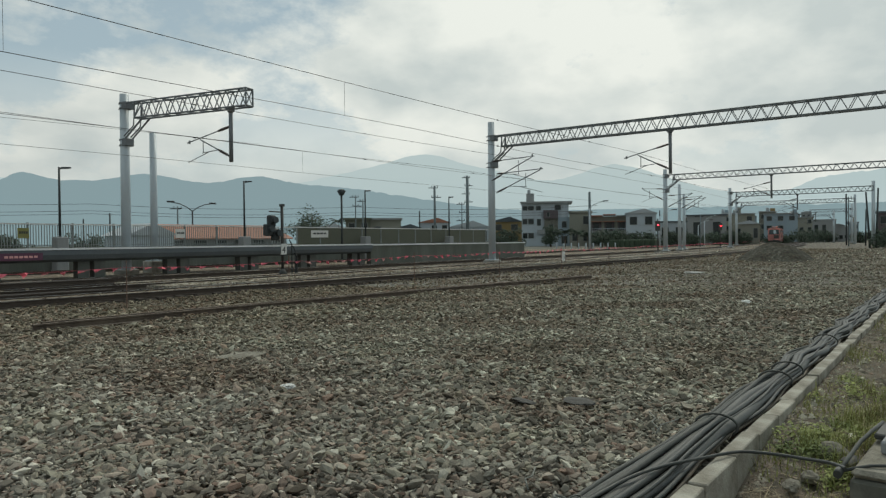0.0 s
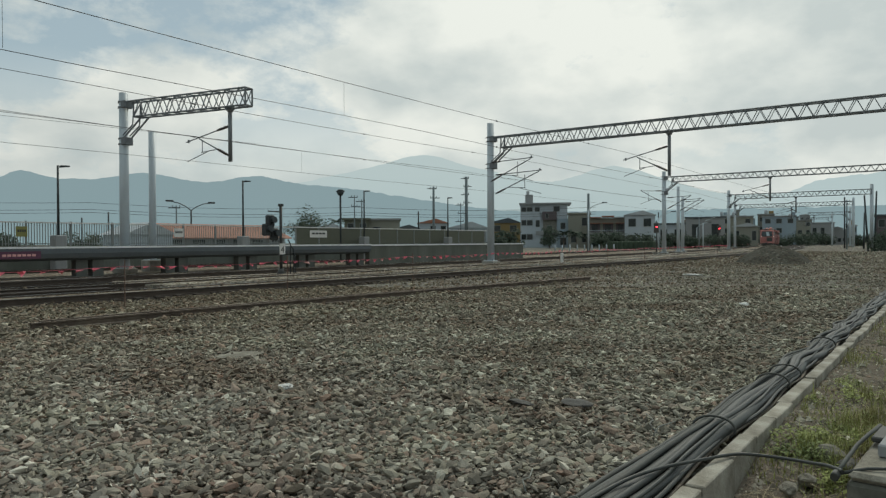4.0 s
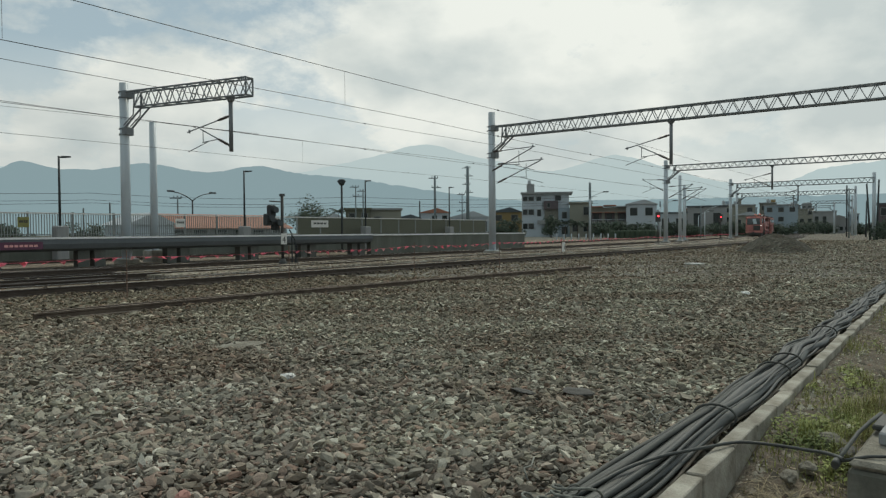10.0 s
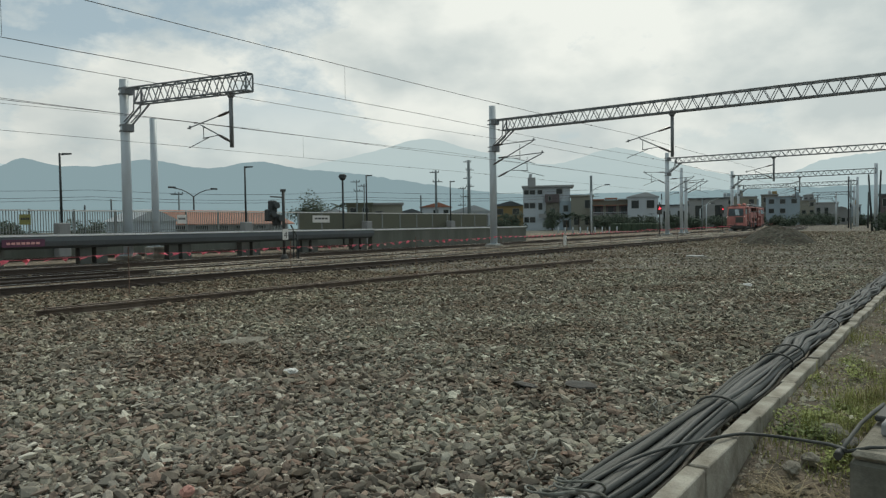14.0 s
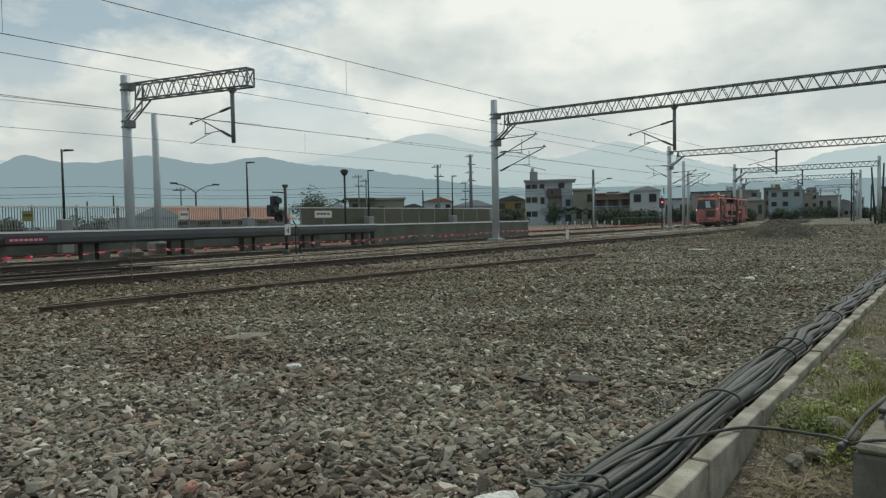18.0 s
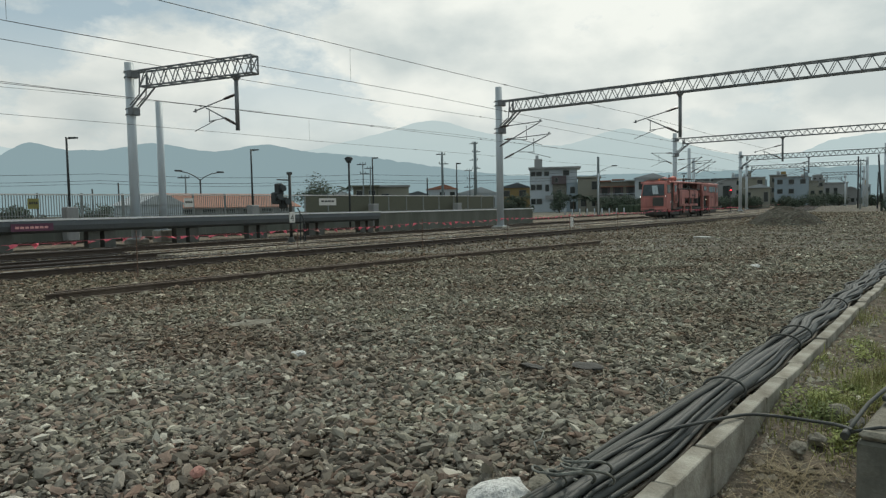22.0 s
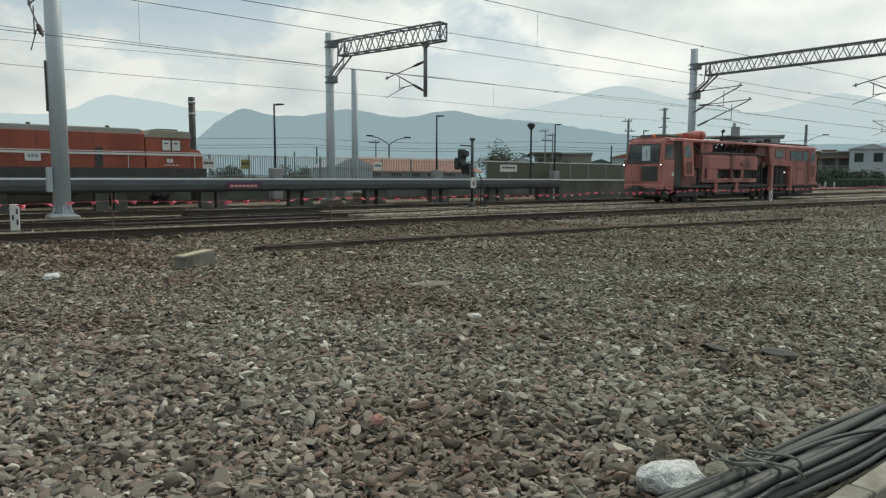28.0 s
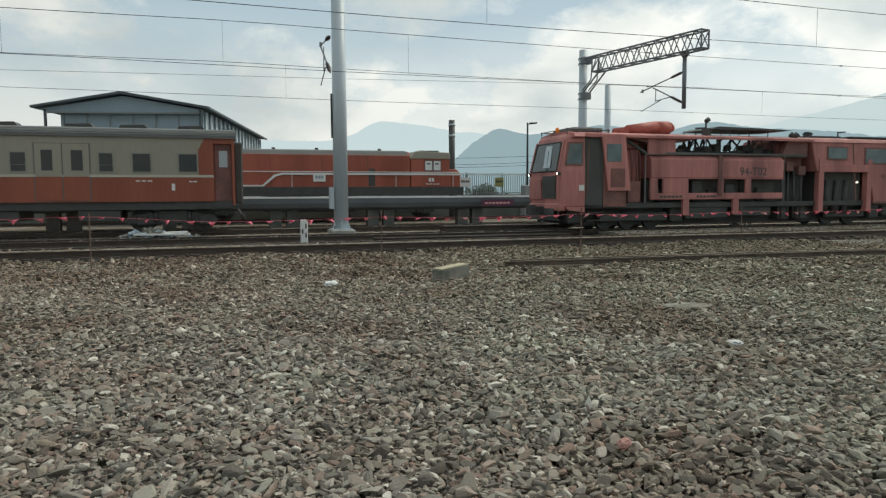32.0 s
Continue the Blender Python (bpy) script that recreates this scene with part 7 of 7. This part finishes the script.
    boxed("wall", (-4.6, 4.2, 0.0, 8.0, -0.5, 7.0), M["render_cream"], t)
    for k, (x0, x1) in enumerate(((-4.6, -1.7), (-1.6, 1.3), (1.4, 4.2))):
        boxed("roof_sheet", (x0, x1, -1.2, 5.0, 7.0 + 0.25 * (k % 2), 7.25 + 0.25 * (k % 2)), M["roof_red"] if k != 2 else M["roof_pale"], t, "faded roof sheet")
        for z in (0.2, 3.4):
            # Openings are dark plates: their shade is only a colour on the wall.
            o = boxed("opening", (x0 + 0.3, x1 - 0.3, -0.06, -0.004, z + 0.2, z + 2.3), M["recess"], t, "dark plate standing in for a shaded opening")
            boxed("pane", (x0 + 0.7, x1 - 0.9, -0.09, -0.064, z + 0.5, z + 2.0), M["glass"], o)
        boxed("balcony_floor", (x0, x1, -1.3, -0.004, 3.0, 3.2), M["render_grey"], t)
        boxed("balcony_rail", (x0 + 0.05, x1 - 0.05, -1.3, -1.24, 4.05, 4.15), M["render_white"], t)
        for i in range(7):
            boxed("baluster", (x0 + 0.1 + i * 0.43, x0 + 0.16 + i * 0.43, -1.29, -1.25, 3.2, 4.05), M["render_white"], t)
        boxed("awning", (x0 + 0.1, x1 - 0.1, -1.5, -0.004, 5.7, 5.85), M["roof_red"], t)
    rows = (("terrace_house", 1108, 1162, 165, 7.4, "render_white", "roof_pale", 2, 2, True, "white gabled house with grey roof"),
            ("warehouse", 1216, 1286, 200, 7.6, "render_grey", "dark_roof", 1, 2, False, "long grey windowless warehouse"),
            ("terrace_house", 1280, 1336, 260, 9.6, "render_cream", "render_grey", 3, 3, False, "cream apartment house with flat roof"),
            ("open_barn", 1300, 1345, 190, 5.0, "render_cream", "roof_pale", 1, 3, True, "open-sided barn with pale roof"),
            ("terrace_house", 1352, 1412, 260, 9.4, "slate_wall", "render_grey", 3, 3, False, "bluish apartment house with flat roof"),
            ("terrace_house", 1412, 1440, 300, 9.0, "render_cream", "render_grey", 3, 2, False, "cream apartment house with flat roof"),
            ("terrace_house", 1552, 1600, 170, 6.4, "recess", "dark_roof", 2, 2, False, "dark brownish house beside the line"),
            ("warehouse", 1438, 1480, 280, 7.5, "render_grey", "roof_pale", 1, 3, False, "long low grey shed far along the line"),
            ("flat_house", 655, 710, 130, 5.6, "render_cream", "render_grey", 1, 2, False, "cream flat-roofed house with dark windows"),
            ("flat_house", 612, 656, 128, 5.6, "panel", "panel", 2, 2, False, "olive green tarpaulined house"),
            ("cottage", 700, 745, 170, 4.8, "render_grey", "dark_roof", 1, 3, True, "low grey cottage with dark pitched roof"),
            ("cottage", 742, 796, 175, 6.2, "render_white", "roof_red", 2, 3, True, "white house with pinkish tiled roof"),
            ("cottage", 795, 866, 185, 5.2, "render_white", "roof_pale", 1, 4, True, "low white workshop with pale roof"),
            ("cottage", 868, 925, 190, 6.6, "ochre", "dark_roof", 2, 2, True, "ochre cottage with brown roof"),
            ("cottage", 400, 470, 210, 4.6, "render_white", "roof_pale", 1, 3, True, "low white house far behind the fence"),
            ("cottage", 560, 612, 200, 5.6, "render_grey", "roof_pale", 1, 2, True, "low grey house far behind the fence"),
            ("cottage", 1165, 1215, 175, 5.4, "render_white", "dark_roof", 1, 2, False, "low white house with dark flat roof"))
    for i, (n, a, b, d, h, wl, rf, fl, by, pi, lab) in enumerate(rows):
        house(n, a, b, d, h, wl, rf, fl, by, pi, lab, skip=i)
    # the town behind: small flat-roofed houses with tanks and sheds on their roofs
    tones = ("render_cream", "render_grey", "slate_wall", "render_white", "ochre", "block_grey")
    roofs = ("render_grey", "dark_roof", "roof_pale", "roof_red")
    rt = random.Random(17)
    for i in range(24):
        u0 = 1196 + i * 13.2 + rt.uniform(-4, 4)
        d = rt.uniform(270, 400)
        w, h = rt.uniform(16, 30), rt.uniform(6.5, 11.5) * (1.0 if u0 < 1420 else 0.7)
        t, wid = house("town_house", u0, u0 + w, d, h, rt.choice(tones), rt.choice(roofs), 3 if h > 9 else 2, 2, i % 4 == 1, "small town house in a crowded row far off", skip=i, depth=6.0)
        if i % 4 != 1:
            x = rt.uniform(-0.3, 0.2) * wid
            boxed("roof_hut", (x, x + 0.3 * wid, 1.0, 3.0, h + 0.35, h + rt.uniform(1.4, 2.6)), M[rt.choice(tones)], t)
            bm = B()
            rod(bm, (x - 0.15 * wid, 1.5, h + 0.35), (x - 0.15 * wid, 1.5, h + 1.7), 0.6, 10)
            part("roof_tank", bm, M["roof_pale"], t)
    for u, d, h, lean in ((1540, 120, 8.2, -0.5), (1551, 118, 8.6, 0.25), (1532, 160, 7.0, 0.1)):
        t = thing("leaning_pole", "old dark wooden pole leaning beside the line", "pole", "wooden poles", at_az(bearing(u), d, 0.0), -bearing(u))
        bm = B()
        rod(bm, (0, 0, -0.2), (lean, 0, h), 0.16, 8, 0.11)
        part("shaft", bm, M["lamp_post"], t)
    # trees and shrubs
    rnd = random.Random(4)
    for i, (u, d, h, s, palm) in enumerate(((552, 130, 8.4, 7.5, False), (600, 150, 7.4, 4.0, True), (540, 133, 5.6, 4.5, False), (885, 150, 3.6, 4.5, False), (903, 152, 4.2, 4.0, False),
                                             (975, 160, 4.8, 5.5, False), (1000, 158, 4.0, 4.0, True), (1022, 158, 3.8, 4.0, True), (1040, 157, 3.4, 3.5, True), (1066, 150, 3.2, 6.0, False), (1092, 150, 2.8, 5.5, False),
                                             (1190, 150, 2.8, 4.5, False), (1366, 200, 2.6, 5.0, False), (1390, 210, 2.4, 6.0, False), (1330, 205, 2.6, 5.0, False), (1572, 130, 2.6, 5.0, False), (1604, 118, 3.4, 6.0, False), (1120, 150, 2.6, 5.0, False), (1150, 152, 2.6, 5.0, False), (1225, 150, 2.2, 5.0, False), (1265, 172, 2.4, 6.0, False), (1292, 180, 2.6, 6.0, False), (1312, 182, 2.4, 6.0, False), (1418, 230, 3.0, 7.0, False), (1466, 260, 3.0, 6.0, False), (1548, 170, 2.6, 4.0, False),
                                             (1522, 230, 2.6, 5.0, False), (160, 110, 2.9, 5.0, False), (245, 120, 3.0, 5.0, False), (20, 115, 2.6, 5.0, False), (1440, 260, 3.4, 8.0, False), (770, 190, 5.5, 5.0, False), (690, 180, 5.0, 5.0, False), (320, 130, 2.8, 6.0, False))):
        tree(u, d, h, s, palm=palm, seed=20 + i, low=0.2, label="feathery green palm beyond the tracks" if palm else "dark green broadleaf tree beyond the tracks")
    # utility poles
    for u, d, h, arms, r in ((770, 112, 10.4, 2, 0.24), (828, 130, 13.6, 4, 0.36), (818, 128, 8.6, 3, 0.12), (743, 125, 7.0, 0, 0.16), (1044, 112, 9.0, 0, 0.26), (630, 118, 9.4, 2, 0.12), (643, 116, 8.6, 1, 0.14), (315, 100, 6.6, 1, 0.13), (195, 90, 5.2, 0, 0.12), (148, 92, 4.6, 0, 0.12), (1240, 140, 6.0, 1, 0.13), (1168, 125, 6.4, 0, 0.13), (1502, 150, 9.0, 1, 0.14)):
        t = thing("utility_pole", "grey concrete utility pole with cross-arms", "utility pole", "utility poles", at_az(bearing(u), d, 0.1), -bearing(u))
        bm = B()
        rod(bm, (0, 0, -0.3), (0, 0, h), r, 10, r * 0.7)
        part("shaft", bm, M["util"] if arms or u == 1044 else M["lamp_post"], t)
        for k in range(arms):
            z = h - 0.4 - k * 1.5
            boxed("cross_arm", (-1.0 + 0.5 * (k % 2), 1.0 - 0.5 * ((k + 1) % 2), -0.06, 0.06, z, z + 0.12), M["lamp_post"], t)
            for x in (-0.45, 0.45):
                bm = B()
                rod(bm, (x, 0, z + 0.12), (x, 0, z + 0.4), 0.05, 8)
                part("insulator", bm, M["lamp_post"], t)
    # power lines in front of the hills
    for k, (za, zb) in enumerate(((7.2, 7.1), (6.1, 6.4), (5.7, 6.0))):
        t = thing("power_line", "thin dark power line sagging between far poles", "power line", "power lines")
        bm = B()
        pts = []
        for i in range(41):
            u = i / 40
            az = -12 + 78 * u
            x, y, _ = at_az(az, 95 + 20 * u)
            pts.append((x, y, za + (zb - za) * u - 0.45 * math.sin(math.pi * ((u * 4) % 1))))
        tube(bm, pts, 0.03, 4)
        part("conductor", bm, M["wire"], t)
    t = thing("far_signal", "dark far signal post with a round head", "signal", "", at_az(bearing(1498), 150))
    bm = B()
    rod(bm, (0, 0, 0), (0, 0, 9.5), 0.13, 8)
    part("post", bm, M["lamp_post"], t)
    bm = B()
    rod(bm, (-0.6, -0.3, 4.2), (-0.6, -0.5, 4.2), 0.5, 14)
    part("head", bm, M["lamp_post"], t)
    for u, d, h in ((1044, 110, 7.2), (1168, 124, 6.2), (1247, 138, 5.6), (1236, 150, 5.0)):
        t = thing("street_lamp", "grey roadside lamp with a raised curved arm", "street lamp", "road lamps", at_az(bearing(u), d), -bearing(u))
        bm = B()
        rod(bm, (0, 0, 0), (0, 0, h - 0.8), 0.09, 8)
        part("post", bm, M["pole"], t)
        bm = B()
        tube(bm, [(0, 0, h - 0.9), (0.6, 0, h - 0.3), (1.4, 0, h), (2.3, 0, h + 0.25)], 0.05, 6)
        part("arm", bm, M["pole"], t)
        boxed("head", (2.0, 2.8, -0.14, 0.14, h + 0.18, h + 0.32), M["lamp_post"], t)
    t = thing("dark_hedge", "clipped dark hedge and low wall beside the houses", "hedge")
    for i in range(9):
        x, y, z = at_az(bearing(1085 + i * 9), 140)
        bm = B()
        box(bm, x - 0.9, x + 0.9, y - 0.5, y + 0.5, -0.1, 1.6)
        part("hedge_block", bm, M["leaf"], t, "", 0.15)
    for i in range(9):
        p = thing("bollard", "short white post beside the crossing", "post", "crossing posts", at_az(bearing(985 + i * 13), 120))
        bm = B()
        rod(bm, (0, 0, -0.1), (0, 0, 1.0), 0.12, 8)
        part("post", bm, M["render_white"], p)


neighbourhood()


# ---- hills ----
def step(a, b, x):
    u = min(max((x - a) / (b - a), 0.0), 1.0)
    return u * u * (3 - 2 * u)


def bump(x, c, w):
    return math.exp(-((x - c) / w) ** 2)


def ridge(name, r, a0, a1, f, m, label, rough, seed):
    bm = B()
    n = 420
    front, top, back = [], [], []
    for i in range(n + 1):
        az = a0 + (a1 - a0) * i / n
        e = f(az) + rough * (noise.noise(Vector((az * 0.9, seed, 0))) + 0.6 * noise.noise(Vector((az * 2.6, seed, 0))) + 0.4 * noise.noise(Vector((az * 7.0, seed, 0))) + 0.25 * noise.noise(Vector((az * 19.0, seed, 0))))
        a = radians(az)
        h = 1.65 + r * math.tan(radians(max(e, 0.2)))
        d = Vector((math.sin(a), math.cos(a), 0))
        front.append(bm.verts.new(d * (r * 0.86) + Vector((0, 0, -5))))
        top.append(bm.verts.new(d * r + Vector((0, 0, h))))
        back.append(bm.verts.new(d * (r * 1.12) + Vector((0, 0, -5))))
    for i in range(n):
        bm.faces.new([front[i], front[i + 1], top[i + 1], top[i]])
        bm.faces.new([top[i], top[i + 1], back[i + 1], back[i]])
    tagged(part(name, bm, m), label, "hills", kind="structure")


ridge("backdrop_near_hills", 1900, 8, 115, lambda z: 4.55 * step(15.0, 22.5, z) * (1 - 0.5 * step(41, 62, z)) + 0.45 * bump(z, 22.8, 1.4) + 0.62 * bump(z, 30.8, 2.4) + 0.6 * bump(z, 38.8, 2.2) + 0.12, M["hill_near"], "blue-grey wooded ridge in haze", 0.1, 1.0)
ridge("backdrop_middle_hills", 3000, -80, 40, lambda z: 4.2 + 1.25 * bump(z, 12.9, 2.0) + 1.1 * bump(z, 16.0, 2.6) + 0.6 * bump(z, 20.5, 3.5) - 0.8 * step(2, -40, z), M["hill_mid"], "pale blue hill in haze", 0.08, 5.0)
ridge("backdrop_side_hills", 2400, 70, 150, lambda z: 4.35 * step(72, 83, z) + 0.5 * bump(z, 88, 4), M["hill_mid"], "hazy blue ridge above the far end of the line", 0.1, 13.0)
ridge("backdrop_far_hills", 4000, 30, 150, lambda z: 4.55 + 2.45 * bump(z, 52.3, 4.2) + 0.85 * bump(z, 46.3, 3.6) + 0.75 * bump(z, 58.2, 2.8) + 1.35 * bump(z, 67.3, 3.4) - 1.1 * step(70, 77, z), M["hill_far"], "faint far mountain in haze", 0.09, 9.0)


def motions():
    rows = []
    for tt, x in ((0, 171.0), (9, 128.6), (13, 109.3), (17, 89.75), (20, 74.25), (23, 58.2), (24.5, 50.5), (26.5, 40.05), (29.5, 24.3), (32, 11.5)):
        rows.append((tt, pose(x, 23.25 + bend(x + 6), RAIL_Z, 0, 0, heading(x + 6))))
    walk(tamping_machine, rows)


motions()
